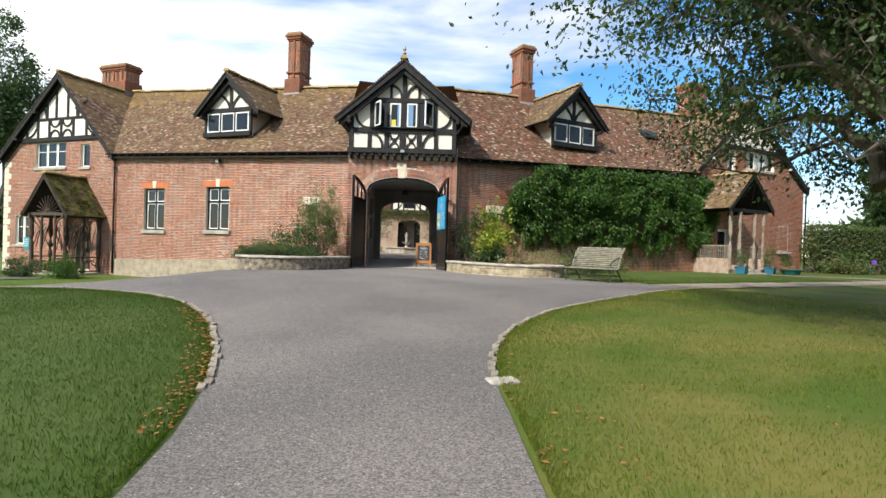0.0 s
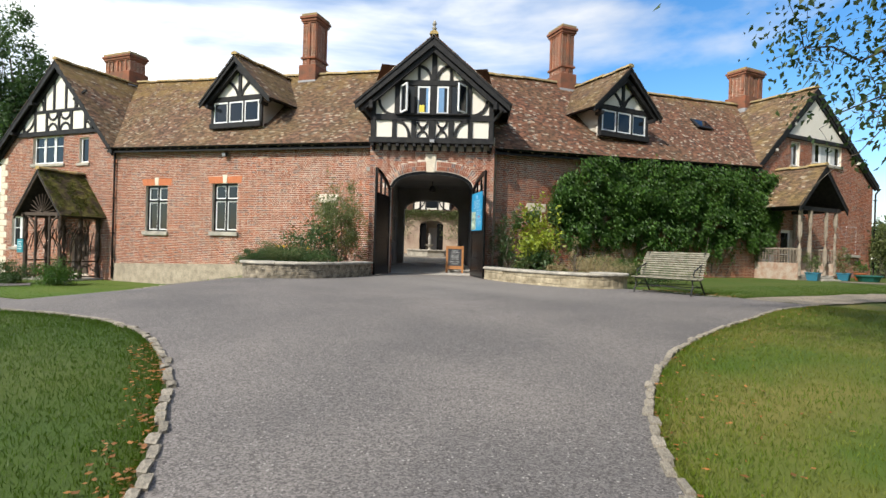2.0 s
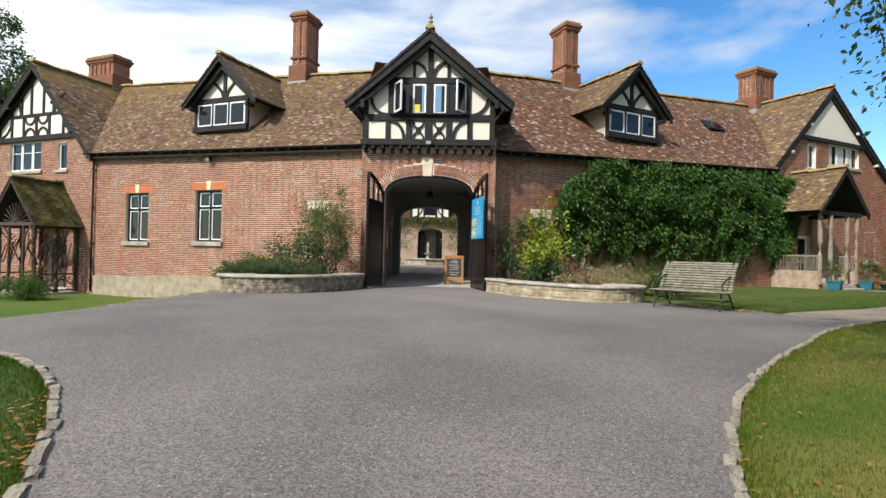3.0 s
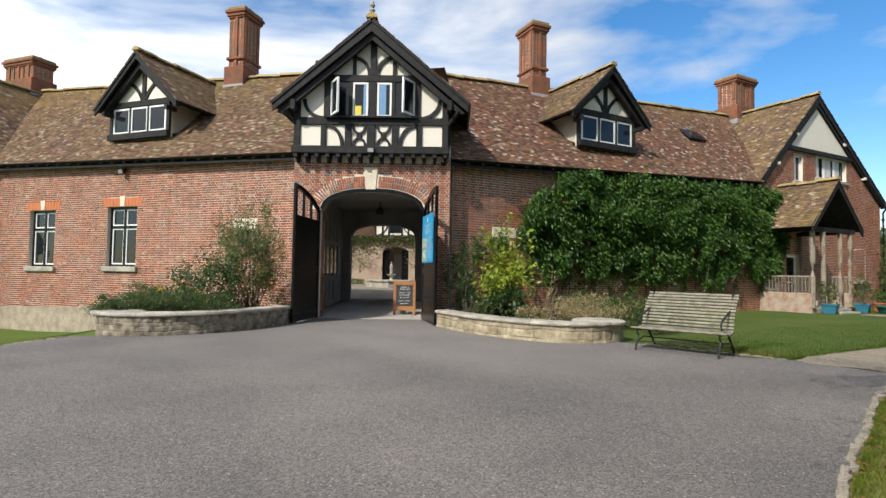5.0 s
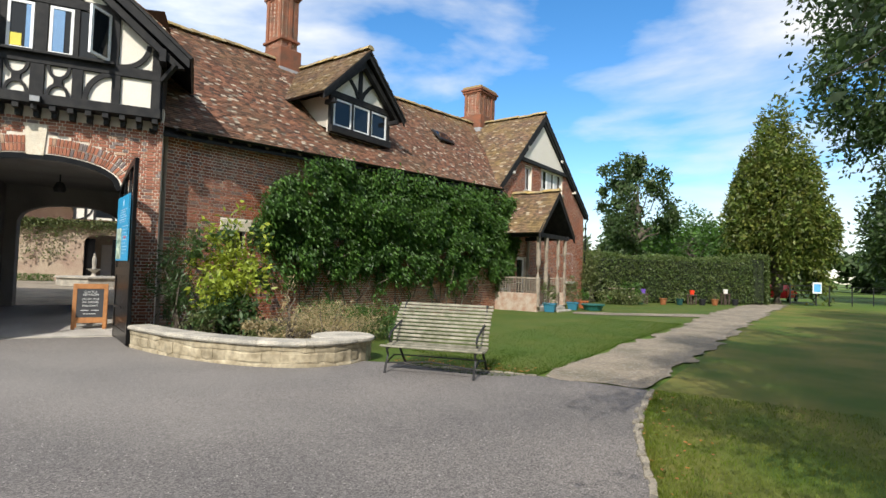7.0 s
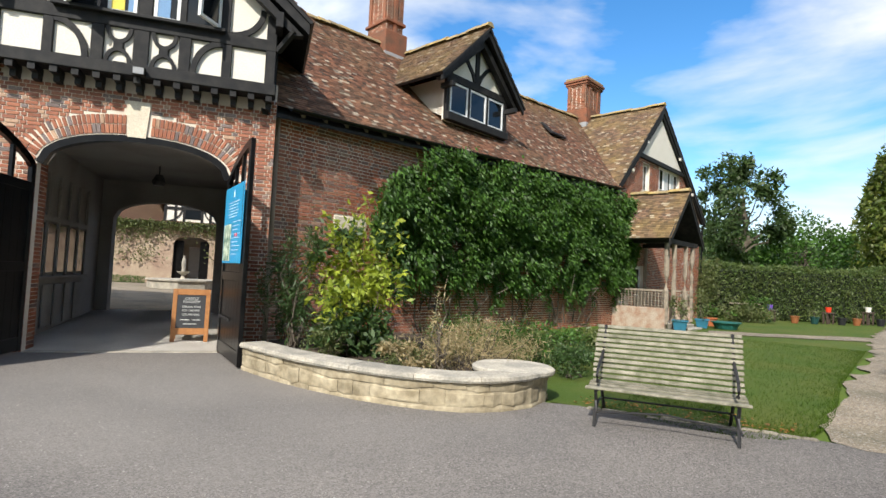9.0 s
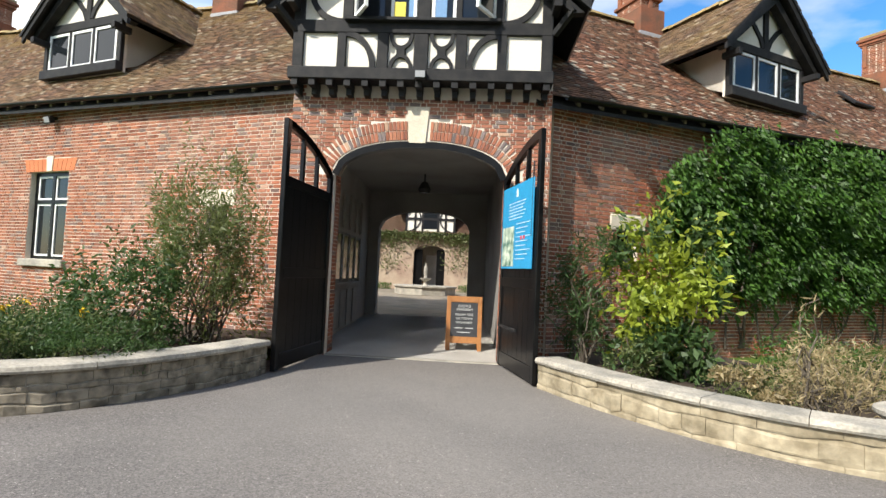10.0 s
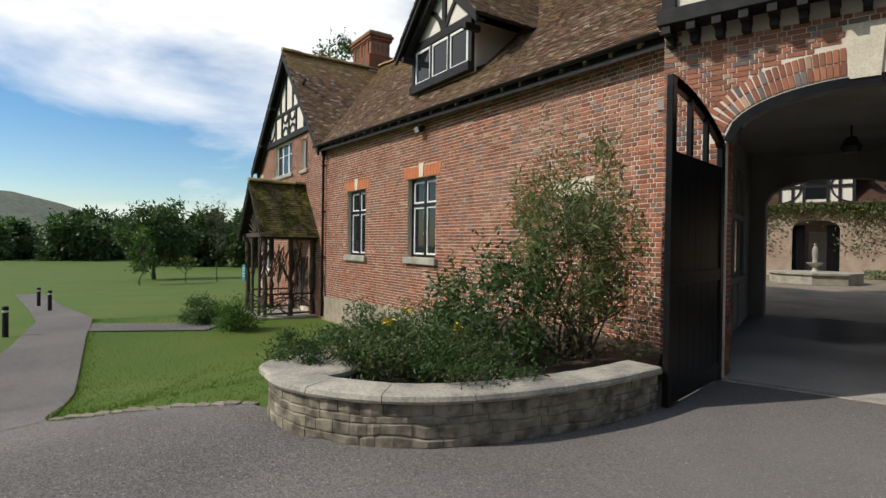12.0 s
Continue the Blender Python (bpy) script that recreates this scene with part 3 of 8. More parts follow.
BACK = 4.5
roof_left = roof_plane("roof_left", LEFT, -19.5, 0.6, eave_l(-19.5), eave_l(0.6), 10.85, 9.74, 0.32, BACK, "weathered brown clay tile roof with ochre lichen", left_cut=lambda t: -15.6 - 3.9 * t, material=TILE_OLD)
roof_right = roof_plane("roof_right", RIGHT, -0.6, 21.0, eave_r(-.6), eave_r(21.0), 9.68, 10.98, 0.32, BACK, "weathered clay tile roof with pale lichen", seed=5, right_cut=lambda t: 16.7 + 4.3 * t)
for nm, m, x0, x1, z0, z1 in (("roof_left_rear", LEFT, -25, 3.5, 11.0, 9.55), ("roof_right_rear", RIGHT, -3.5, 25, 9.44, 11.2)):
    bm = bmesh.new()
    v = [bm.verts.new(m @ Vector(p)) for p in ((x0, BACK, z0), (x1, BACK, z1), (x1, 9.4, 5.4), (x0, 9.4, 5.4))]
    bm.faces.new(v)
    bmesh.ops.solidify(bm, geom=bm.faces[:], thickness=0.08)
    tagged(part(nm, bm, TILE), "rear slope of the clay tile roof", "roof", kind="structure")

# ---- roofing helper ----


def tiled(name, a, b, c, d, parent=None, label="", gauge=0.115, width=0.175, seed=1, under=BLACK, kind="", mask=None, material=None):
    """A tiled slope over the quad a-b (eave), c-d (ridge end over b, a), in the parent's frame."""
    rnd = random.Random(seed)
    a, b, c, d = (Vector(v) for v in (a, b, c, d))
    nrm = (b - a).cross(d - a).normalized()
    if nrm.z < 0:
        nrm = -nrm
    bm = bmesh.new()
    top = [bm.verts.new(v - nrm * 0.005) for v in (a, b, c, d)]
    bot = [bm.verts.new(v - nrm * 0.075) for v in (a, b, c, d)]
    bm.faces.new(top)
    bm.faces.new(bot[::-1])
    for k in range(4):
        bm.faces.new((top[k], bot[k], bot[(k + 1) % 4], top[(k + 1) % 4]))
    bmesh.ops.recalc_face_normals(bm, faces=bm.faces[:])
    roof = part(name, bm, under, parent, label, kind=kind)
    verts, faces = [], []
    slope = ((d - a).length + (c - b).length) / 2
    along = ((b - a).length + (c - d).length) / 2
    rows = max(2, int(slope / gauge))

    def at(u, t):
        return (a + (b - a) * u) * (1 - t) + (d + (c - d) * u) * t
    for r in range(rows):
        t0, t1 = r / rows, min(1.0, (r + 1.3) / rows)
        x = -rnd.uniform(0, width)
        while x < along:
            u0, u1 = max(0, x) / along, min(along, x + width - 0.006) / along
            x += width
            if u1 - u0 < 0.01 or mask and not mask(at((u0 + u1) / 2, t0)):
                continue
            j, tl = rnd.uniform(-0.003, 0.006), rnd.uniform(-0.005, 0.005)
            p = [at(u0, t0), at(u1, t0), at(u1, t1), at(u0, t1)]
            i = len(verts)
            verts += [tuple(v) for v in (p[0] + nrm * (0.03 + j + tl), p[1] + nrm * (0.03 + j - tl), p[2] + nrm * (0.01 + j), p[3] + nrm * (0.01 + j), p[0] + nrm * j, p[1] + nrm * j)]
            faces += [(i, i + 1, i + 2, i + 3), (i + 4, i + 5, i + 1, i), (i + 4, i, i + 3), (i + 5, i + 2, i + 1)]
    raw("tiles", verts, faces, material or TILE, roof, kind="stuff")
    return roof


def ridge_tiles(name, a, b, parent=None, label="", r=0.13, seed=2):
    """A row of half-round ridge tiles, each an island of its own."""
    rnd = random.Random(seed)
    a, b = Vector(a), Vector(b)
    n = max(2, int((b - a).length / 0.42))
    d = (b - a) / n
    q = d.to_track_quat('X', 'Z')
    verts, faces = [], []
    for i in range(n):
        o = a + d * i + Vector((0, 0, rnd.uniform(-0.02, 0.03)))
        k0 = len(verts)
        for e, rr in ((0.0, r + 0.02), (1.01, r)):
            for k in range(7):
                an = math.pi * k / 6
                verts.append(tuple(o + d * e + q @ Vector((0, rr * math.cos(an) * 1.2, rr * math.sin(an)))))
        faces += [(k0 + k, k0 + k + 1, k0 + 8 + k, k0 + 7 + k) for k in range(6)] + [tuple(range(k0, k0 + 7)), tuple(range(k0 + 13, k0 + 6, -1))]
    ob = raw(name, verts, faces, MOSSY, parent, label, kind="stuff" if parent is not None else "structure")
    return ob


def arc_bar(bm, pts, w, y0, y1):
    """A curved timber: a band of width w along a poly-line in x, z."""
    pts = [Vector((p[0], 0, p[1])) for p in pts]
    l, r = [], []
    for i, p in enumerate(pts):
        d = (pts[min(i + 1, len(pts) - 1)] - pts[max(i - 1, 0)]).normalized()
        n = Vector((-d.z, 0, d.x)) * w / 2
        l.append(p + n)
        r.append(p - n)
    k = len(pts)
    f = [bm.verts.new((v.x, y0, v.z)) for v in l + r]
    g = [bm.verts.new((v.x, y1, v.z)) for v in l + r]
    for i in range(k - 1):
        bm.faces.new((f[i], f[i + 1], f[k + i + 1], f[k + i]))
        bm.faces.new((f[i], g[i], g[i + 1], f[i + 1]))
        bm.faces.new((f[k + i], f[k + i + 1], g[k + i + 1], g[k + i]))
    bm.faces.new((f[0], f[k], g[k], g[0]))
    bm.faces.new((f[k - 1], g[k - 1], g[2 * k - 1], f[2 * k - 1]))
    bmesh.ops.recalc_face_normals(bm, faces=bm.faces[:])


def quarter(cx, cz, rx, rz, a0, a1, n=8):
    return [(cx + rx * math.cos(math.radians(a0 + (a1 - a0) * i / n)), cz + rz * math.sin(math.radians(a0 + (a1 - a0) * i / n))) for i in range(n + 1)]


def casement(parent, x0, x1, z0, z1, y, name="window", frame_w=0.06, bars=(), rails=(), depth=0.06, material=None, label=""):
    """A glazed sash: frame of four bars, glazing bars and a pane."""
    fm = material or PAINTW
    win = part(name, boxes((x0, x1, y, y + depth, z0, z0 + frame_w), (x0, x1, y, y + depth, z1 - frame_w, z1), (x0, x0 + frame_w, y, y + depth, z0 + frame_w, z1 - frame_w), (x1 - frame_w, x1, y, y + depth, z0 + frame_w, z1 - frame_w)), fm, parent, label)
    part("pane", boxes((x0 + frame_w, x1 - frame_w, y + depth * 0.5, y + depth * 0.6, z0 + frame_w, z1 - frame_w)), GLASS, win)
    for bx in bars:
        part("glazing_bar", boxes((bx - 0.018, bx + 0.018, y + 0.006, y + depth * 0.5, z0 + frame_w, z1 - frame_w)), fm, win)
    for bz in rails:
        part("glazing_bar", boxes((x0 + frame_w, x1 - frame_w, y + 0.006, y + depth * 0.5, bz - 0.018, bz + 0.018)), fm, win)
    return win


# ---- gatehouse: half-timbered gable over the arch ----
gable = thing("gatehouse_gable", "black and cream half-timbered gable jettied over the gate", "gable", kind="structure")
GY = -0.35
bm = bmesh.new()
prism(bm, [(-2.45, 5.28), (2.38, 5.28), (2.38, 6.95), (-0.03, 9.15), (-2.45, 6.95)], GY + 0.05, GY + 0.25)
part("infill_panel", bm, WHITE, gable, "cream rendered panels")
for nm, r in (("bressummer", (-2.55, 2.45, GY - 0.10, GY + 0.3, 5.24, 5.47)), ("middle_rail", (-2.5, 2.42, GY - 0.02, GY + 0.2, 6.16, 6.40)), ("window_sill", (-1.5, 1.45, GY - 0.14, GY + 0.05, 6.36, 6.43)), ("upper_rail", (-1.62, 1.58, GY - 0.02, GY + 0.2, 7.55, 7.77))):
    part(nm, boxes(r, bevel=0.012), BLACK, gable)
for x0, x1, z0, z1 in ((-2.5, -2.3, 5.47, 6.9), (2.22, 2.42, 5.47, 6.9), (-1.64, -1.47, 5.47, 6.16), (1.40, 1.58, 5.47, 6.16), (-0.87, -0.66, 5.47, 6.16), (0.62, 0.83, 5.47, 6.16), (-0.17, 0.10, 5.47, 6.16),
                       (-1.56, -1.36, 6.4, 7.9), (1.32, 1.52, 6.4, 7.9), (-0.13, 0.12, 6.4, 7.55), (-0.76, -0.64, 6.4, 7.55), (0.60, 0.72, 6.4, 7.55), (-0.10, 0.10, 7.77, 9.1), (-0.66, -0.55, 7.77, 8.5), (0.62, 0.73, 7.77, 8.5)):
    part("stud", boxes((x0, x1, GY - 0.015, GY + 0.15, z0, z1), bevel=0.01), BLACK, gable)
for pts, w in ((quarter(-1.47, 5.47, 0.52, 0.68, 90, 0), 0.11), (quarter(1.40, 5.47, 0.52, 0.68, 90, 180), 0.11), (quarter(-1.56, 6.98, 0.62, 0.60, 180, 270), 0.11), (quarter(1.52, 6.98, 0.62, 0.60, 0, -90), 0.11),
               (quarter(-0.62, 7.77, 0.50, 0.56, 90, 0), 0.11), (quarter(0.62, 7.77, 0.50, 0.56, 90, 180), 0.11),
               (quarter(-0.415, 6.16, 0.2, 0.27, 180, 360), 0.07), (quarter(-0.415, 5.47, 0.2, 0.27, 0, 180), 0.07), (quarter(0.36, 6.16, 0.2, 0.27, 180, 360), 0.07), (quarter(0.36, 5.47, 0.2, 0.27, 0, 180), 0.07)):
    bm = bmesh.new()
    arc_bar(bm, pts, w, GY - 0.01, GY + 0.1)
    part("curved_brace", bm, BLACK, gable)
for cx in (-0.415, 0.36):
    part("brace_knot", boxes((cx - 0.09, cx + 0.09, GY - 0.008, GY + 0.1, 5.74, 5.90), bevel=0.02), BLACK, gable)
for s, x0, x1 in ((1, -0.64, -0.15), (1, 0.14, 0.60)):
    casement(gable, x0, x1, 6.43, 7.53, GY + 0.0, "window_light")
for s, hx in ((-1, -0.76), (1, 0.72)):
    w = casement(gable, 0.0, 0.60, 6.43, 7.53, 0, "open_casement", label="white casement standing open")
    w.matrix_basis = pose(hx + s * 0.58, GY - 0.03, 0, 0, 0, -58 if s < 0 else -122)
    # dark sheet in place of the unlit room behind the open casement
    part("dark_opening", boxes((min(hx, hx + s * 0.6), max(hx, hx + s * 0.6), GY + 0.02, GY + 0.06, 6.43, 7.53)), GLASS, gable)
part("yellow_lamp", boxes((-0.62, -0.36, GY + 0.012, GY + 0.028, 6.5, 6.78), bevel=0.005), plain("yellow_shade", (0.75, 0.62, 0.08)), gable, "yellow lampshade behind the glass")
part("curtain", boxes((-0.30, -0.21, GY + 0.012, GY + 0.026, 6.5, 7.46), (0.20, 0.42, GY + 0.012, GY + 0.026, 6.5, 7.46)), plain("blue_curtain", (0.16, 0.30, 0.50)), gable, "blue curtain behind the glass")
for i in range(15):
    x = -2.42 + 4.75 * i / 14
    bm = boxes((x - 0.06, x + 0.06, -0.42, 0.02, 5.12, 5.24))
    box(bm, x - 0.05, x + 0.05, -0.22, 0.02, 5.0, 5.13)
    part("corbel", bm, BLACK, gable)
for s in (-1, 1):
    part("cheek_wall", boxes((s * 2.40 - 0.06, s * 2.40 + 0.06, GY + 0.2, 1.6, 5.3, 6.9)), BLACK, gable)
    bm = bmesh.new()
    prism(bm, [(s * 3.05 - 0.02, 6.48), (-0.02, 9.02), (-0.02, 9.36), (s * 3.05 - 0.02, 6.80)], GY - 0.42, GY - 0.34)
    part("bargeboard", bm, BLACK, gable)
    bm = bmesh.new()
    prism(bm, [(s * 2.75 - 0.02, 6.46), (-0.02, 8.80), (-0.02, 9.02), (s * 2.95 - 0.02, 6.48)], GY - 0.3, GY - 0.12)
    part("inner_rafter", bm, BLACK, gable)
    bm = bmesh.new()
    box(bm, s * 2.45 - 0.07, s * 2.45 + 0.07, GY - 0.4, GY + 0.1, 6.55, 6.85)
    bar(bm, (s * 2.45, GY + 0.02, 6.2), (s * 2.75, GY - 0.3, 6.55), 0.1, 0.1)
    part("eaves_bracket", bm, BLACK, gable)
    tiled("roof_slope", (s * 3.12 - 0.02, GY - 0.46, 6.74), (s * 3.12 - 0.02, 4.6, 6.74), (-0.02, 4.6, 9.42), (-0.02, GY - 0.46, 9.42), gable, seed=11 + s)
ridge_tiles("ridge_tile_row", (-0.02, GY - 0.46, 9.42), (-0.02, 4.3, 9.42), gable, "mossy ridge tiles")
bm = bmesh.new()
prof = [(0.10, 9.42), (0.09, 9.56), (0.05, 9.62), (0.10, 9.70), (0.04, 9.76), (0.09, 9.86), (0.05, 9.96), (0.02, 10.02)]
tube(bm, [(-0.02, GY - 0.35, z) for r, z in prof], [r for r, z in prof], 10)
part("finial", bm, COPING, gable, "turned stone finial")
lamp = thing("floodlight", "small black floodlight fixed under the gable", "light", pose(0, GY - 0.16, 5.30))
part("housing", boxes((-0.11, 0.11, -0.07, 0.04, -0.07, 0.09), bevel=0.015), BLACK, lamp)
part("lens", boxes((-0.09, 0.09, -0.085, -0.07, -0.05, 0.07)), LEAD, lamp, "pale glass front")
part("bracket", boxes((-0.03, 0.03, 0.04, 0.07, -0.05, 0.08)), BLACK, lamp)

# keystone, arch bricks and the timber arch inside the opening
part("keystone", prism(bmesh.new(), [(-0.22, 4.16), (0.10, 4.16), (0.15, 4.86), (-0.27, 4.86)], -0.035, 0.1), KEY, wall_gate, "pale stone keystone")
vb = {}
fine_x = np.linspace(-ARCH_W - 0.02, ARCH_W + 0.02, 800)
fine_z = np.array([arch_z(float(v)) for v in fine_x])
along = np.concatenate([[0], np.cumsum(np.hypot(np.diff(fine_x), np.diff(fine_z)))])
N = int(along[-1] * 1.13 / 0.078)
for i in range(N):
    x = float(np.interp(along[-1] * (i + 0.5) / N, along, fine_x))
    if -0.27 < x < 0.15:
        continue
    dz = (arch_z(x + 0.02) - arch_z(x - 0.02)) / 0.04
    dz = max(-1.6, min(1.6, dz))
    ang = math.atan(dz)
    for k in range(2):
        me = vb.get(k)
        if me is None:
            me = vb[k] = mesh_from(boxes((-0.031, 0.031, -0.018, 0.05, 0.01, 0.185), bevel=0.004), "arch_brick", BRICK_OWN)
        o = new("arch_brick", me)
        nx, nz = -math.sin(ang), math.cos(ang)
        o.parent = wall_gate
        o.matrix_basis = Matrix.Translation((x + nx * (0.03 + 0.19 * k), 0, arch_z(x) + nz * (0.03 + 0.19 * k))) @ Matrix.Rotation(-ang, 4, 'Y')
frame_arch = thing("gate_frame", "black painted timber arch inside the gateway", "door frame", kind="structure")
bm = bmesh.new()
ptsA = [(-ARCH_W - 0.0, 0.0)] + [(-ARCH_W + 2 * ARCH_W * i / 30, arch_z(-ARCH_W + 2 * ARCH_W * i / 30) + 0.0) for i in range(31)] + [(ARCH_W, 0.0)]
arc_bar(bm, [(p[0] * 0.985, p[1] - 0.05) for p in ptsA[1:-1]], 0.13, -0.01, 0.16)
part("arch_head", bm, GLOSS, frame_arch)
# brick reveals of the jambs and headers on the underside of the arch
reveal_v, reveal_f = [], []


def reveal_brick(c, u, v, w, hu, hv, d):
    """A brick face centred on c, spanning hu along u and hv along v, standing d proud along w."""
    k = len(reveal_v)
    for e, pr in ((1.0, 0.0), (0.95, d)):
        for a, b in ((-1, -1), (1, -1), (1, 1), (-1, 1)):
            reveal_v.append(tuple(c + u * (a * (hu - (1 - e) * 0.04)) + v * (b * (hv - (1 - e) * 0.04)) + w * pr))
    reveal_f.extend([(k + 4, k + 5, k + 6, k + 7)] + [(k + q, k + (q + 1) % 4, k + 4 + (q + 1) % 4, k + 4 + q) for q in range(4)])


rr = random.Random(12)
for sd in (-1, 1):
    for row in range(46):
        zc = 0.06 + 0.0765 * row
        if zc > ARCH_S:
            break
        for y0, y1 in (((0.17, 0.39), (0.40, 0.50)) if row % 2 else ((0.17, 0.275), (0.285, 0.50))):
            reveal_brick(Vector((sd * (ARCH_W - 0.001), (y0 + y1) / 2, zc)), Vector((0, 1, 0)), Vector((0, 0, 1)), Vector((-sd, 0, 0)), (y1 - y0) / 2, 0.0335, 0.012 + rr.uniform(0, 0.004))
for i in range(52):
    x = -ARCH_W * 0.985 + 2 * ARCH_W * 0.985 * (i + 0.5) / 52
    sl = max(-2.2, min(2.2, (arch_z(x + 0.01) - arch_z(x - 0.01)) / 0.02))
    tang = Vector((1, 0, sl)).normalized()
    for y0, y1 in (((0.17, 0.275), (0.285, 0.50)) if i % 2 else ((0.17, 0.39), (0.40, 0.50))):
        reveal_brick(Vector((x, (y0 + y1) / 2, arch_z(x) - 0.001)), tang, Vector((0, 1, 0)), Vector((sl, 0, -1)).normalized(), 0.028, (y1 - y0) / 2, 0.012 + rr.uniform(0, 0.005))
raw("reveal_brickwork", reveal_v, reveal_f, BRICK, wall_gate, kind="stuff")


def gate_leaf(name, s, hinge, angle, length):
    """One leaf, built along +x from its hinge; its top sweeps up to the meeting stile."""
    g = thing(name, "tall black boarded gate leaf standing open", "gate", pose(hinge[0], hinge[1], 0.03, 0, 0, angle), group="gate leaves")

    def top(t):
        return 3.42 + 0.55 * math.sin(math.pi / 2 * min(1, t)) ** 0.8
    n = 10
    for i in range(7):
        a, b = length * (0.06 + 0.88 * i / 7), length * (0.06 + 0.88 * (i + 1) / 7) - 0.008
        part("board", boxes((a, b, -0.02, 0.02, 0.05, 2.95)), GLOSS, g)
    part("hinge_stile", boxes((0, 0.13, -0.04, 0.04, 0, 3.42), bevel=0.008), GLOSS, g)
    part("meeting_stile", boxes((length - 0.13, length, -0.04, 0.04, 0, 3.97), bevel=0.008), GLOSS, g)
    for z0, z1 in ((0.02, 0.26), (1.45, 1.62), (2.92, 3.08)):
        part("rail", boxes((0.13, length - 0.13, -0.037, 0.037, z0, z1), bevel=0.006), GLOSS, g)
    bm = bmesh.new()
    arc_bar(bm, [(length * i / n, top(i / n) - 0.06) for i in range(n + 1)], 0.14, -0.037, 0.037)
    part("curved_head", bm, GLOSS, g)
    for f in (0.36, 0.66):
        part("upright", boxes((length * f - 0.04, length * f + 0.04, -0.03, 0.03, 3.08, top(f) - 0.1)), GLOSS, g)
    bm = bmesh.new()
    tube(bm, [(length - 0.22, -0.06, 2.3), (length - 0.22, -0.06, 3.5)], 0.013)
    part("bolt_rod", bm, IRON, g)
    for z in (0.7, 2.6):
        part("strap_hinge", boxes((0.0, length * 0.55, -0.046, -0.038, z, z + 0.06)), IRON, g)
    return g


gate_leaf("gate_leaf", -1, (-1.70, -0.02), 180 + 84.5, 2.05)
gr = gate_leaf("gate_leaf", 1, (1.68, -0.02), -76.0, 1.95)
poster = thing("information_poster", "blue information poster with a map panel fixed to the gate", "poster", pose(1.68, -0.02, 0.03, 0, 0, -76) @ pose(0.13, -0.062, 1.78))
part("sheet", boxes((0, 1.66, -0.006, 0.004, 0, 1.46)), plain("poster_blue", (0.035, 0.31, 0.56), 0.4), poster)
part("map_panel", boxes((0.05, 0.72, -0.009, -0.006, 0.04, 0.74)), mat("printed_map", (0.62, 0.70, 0.55), 0.5, second=(0.05, 0.15, 0.11), scale=6, fine=40, amount=1.0, bump=0), poster, "pale green printed map")
POSTER_WHITE = plain("poster_white", (0.62, 0.76, 0.86))
part("crest", prism(bmesh.new(), [(0.78, 1.24), (0.88, 1.24), (0.88, 1.33), (0.83, 1.39), (0.78, 1.33)], -0.009, -0.006), POSTER_WHITE, poster)
for i in range(6):
    part("printed_line", boxes((0.36 + 0.06 * (i % 2), 1.30 - 0.08 * (i % 3), -0.009, -0.006, 1.14 - 0.055 * i, 1.152 - 0.055 * i)), POSTER_WHITE, poster)
for i in range(9):
    part("printed_line", boxes((0.82, 1.54 - 0.11 * (i % 3), -0.009, -0.006, 0.76 - 0.075 * i, 0.771 - 0.075 * i)), POSTER_WHITE, poster)
POSTER_RED = plain("poster_red", (0.6, 0.08, 0.1))
for x in (1.06, 1.2):
    part("red_mark", boxes((x, x + 0.09, -0.0095, -0.0062, 0.49, 0.55)), POSTER_RED, poster)

# ---- passage under the gatehouse ----
bm = bmesh.new()
for pts in ([(-2.05, 0.5), (-2.35, 7.0), (-2.75, 7.0), (-2.45, 0.5)], [(1.75, 0.5), (1.45, 7.0), (1.85, 7.0), (2.15, 0.5)]):
    lo = [bm.verts.new((x, y, -0.2)) for x, y in pts]
    hi = [bm.verts.new((x, y, 5.0)) for x, y in pts]
    bm.faces.new(lo)
    bm.faces.new(hi[::-1])
    for k in range(4):
        bm.faces.new((lo[k], hi[k], hi[(k + 1) % 4], lo[(k + 1) % 4]))
bmesh.ops.recalc_face_normals(bm, faces=bm.faces[:])
tagged(part("wall_passage", bm, PLASTER), "grey plastered side walls of the passage", "wall", kind="structure")
tagged(part("ceiling", boxes((-2.8, 2.2, 0.5, 7.3, 4.22, 4.4)), PLASTER), "flat grey passage ceiling", "ceiling", kind="structure")
ps = thing("passage_panelling", "grey painted panelling with a sill rail in the passage", "panelling", pose(-2.045, 0.7, 0, 0, 0, 92.6), kind="structure")
part("sill_rail", boxes((0.4, 4.6, -0.12, 0, 1.28, 1.34), bevel=0.01), PLASTER, ps)
part("top_rail", boxes((0.4, 4.6, -0.06, 0, 2.55, 2.66)), PLASTER, ps)
for i in range(6):
    part("stile", boxes((0.4 + 0.82 * i, 0.5 + 0.82 * i, -0.05, 0, 1.34, 3.6)), PLASTER, ps)
for i in range(5):
    part("dado_panel", boxes((0.55 + 0.82 * i, 1.15 + 0.82 * i, -0.03, 0, 0.2, 1.15), bevel=0.01), PLASTER, ps)
    part("window_pane", boxes((0.52 + 0.82 * i, 1.2 + 0.82 * i, -0.02, -0.004, 1.42, 2.5)), GLASS, ps)
IN_W, IN_C = 1.46, -0.56
b_in = arch_wall("wall_passage_end", -2.2, 3.2, -0.2, 5.0, 7.0, 7.4, IN_W, 3.05, 3.62, PLASTER, "plastered wall with an inner archway")
b_in.location.x = IN_C
lantern = thing("ceiling_lantern", "dark round lamp under the passage ceiling", "lamp", pose(-0.25, 3.6, 3.72))
bm = bmesh.new()
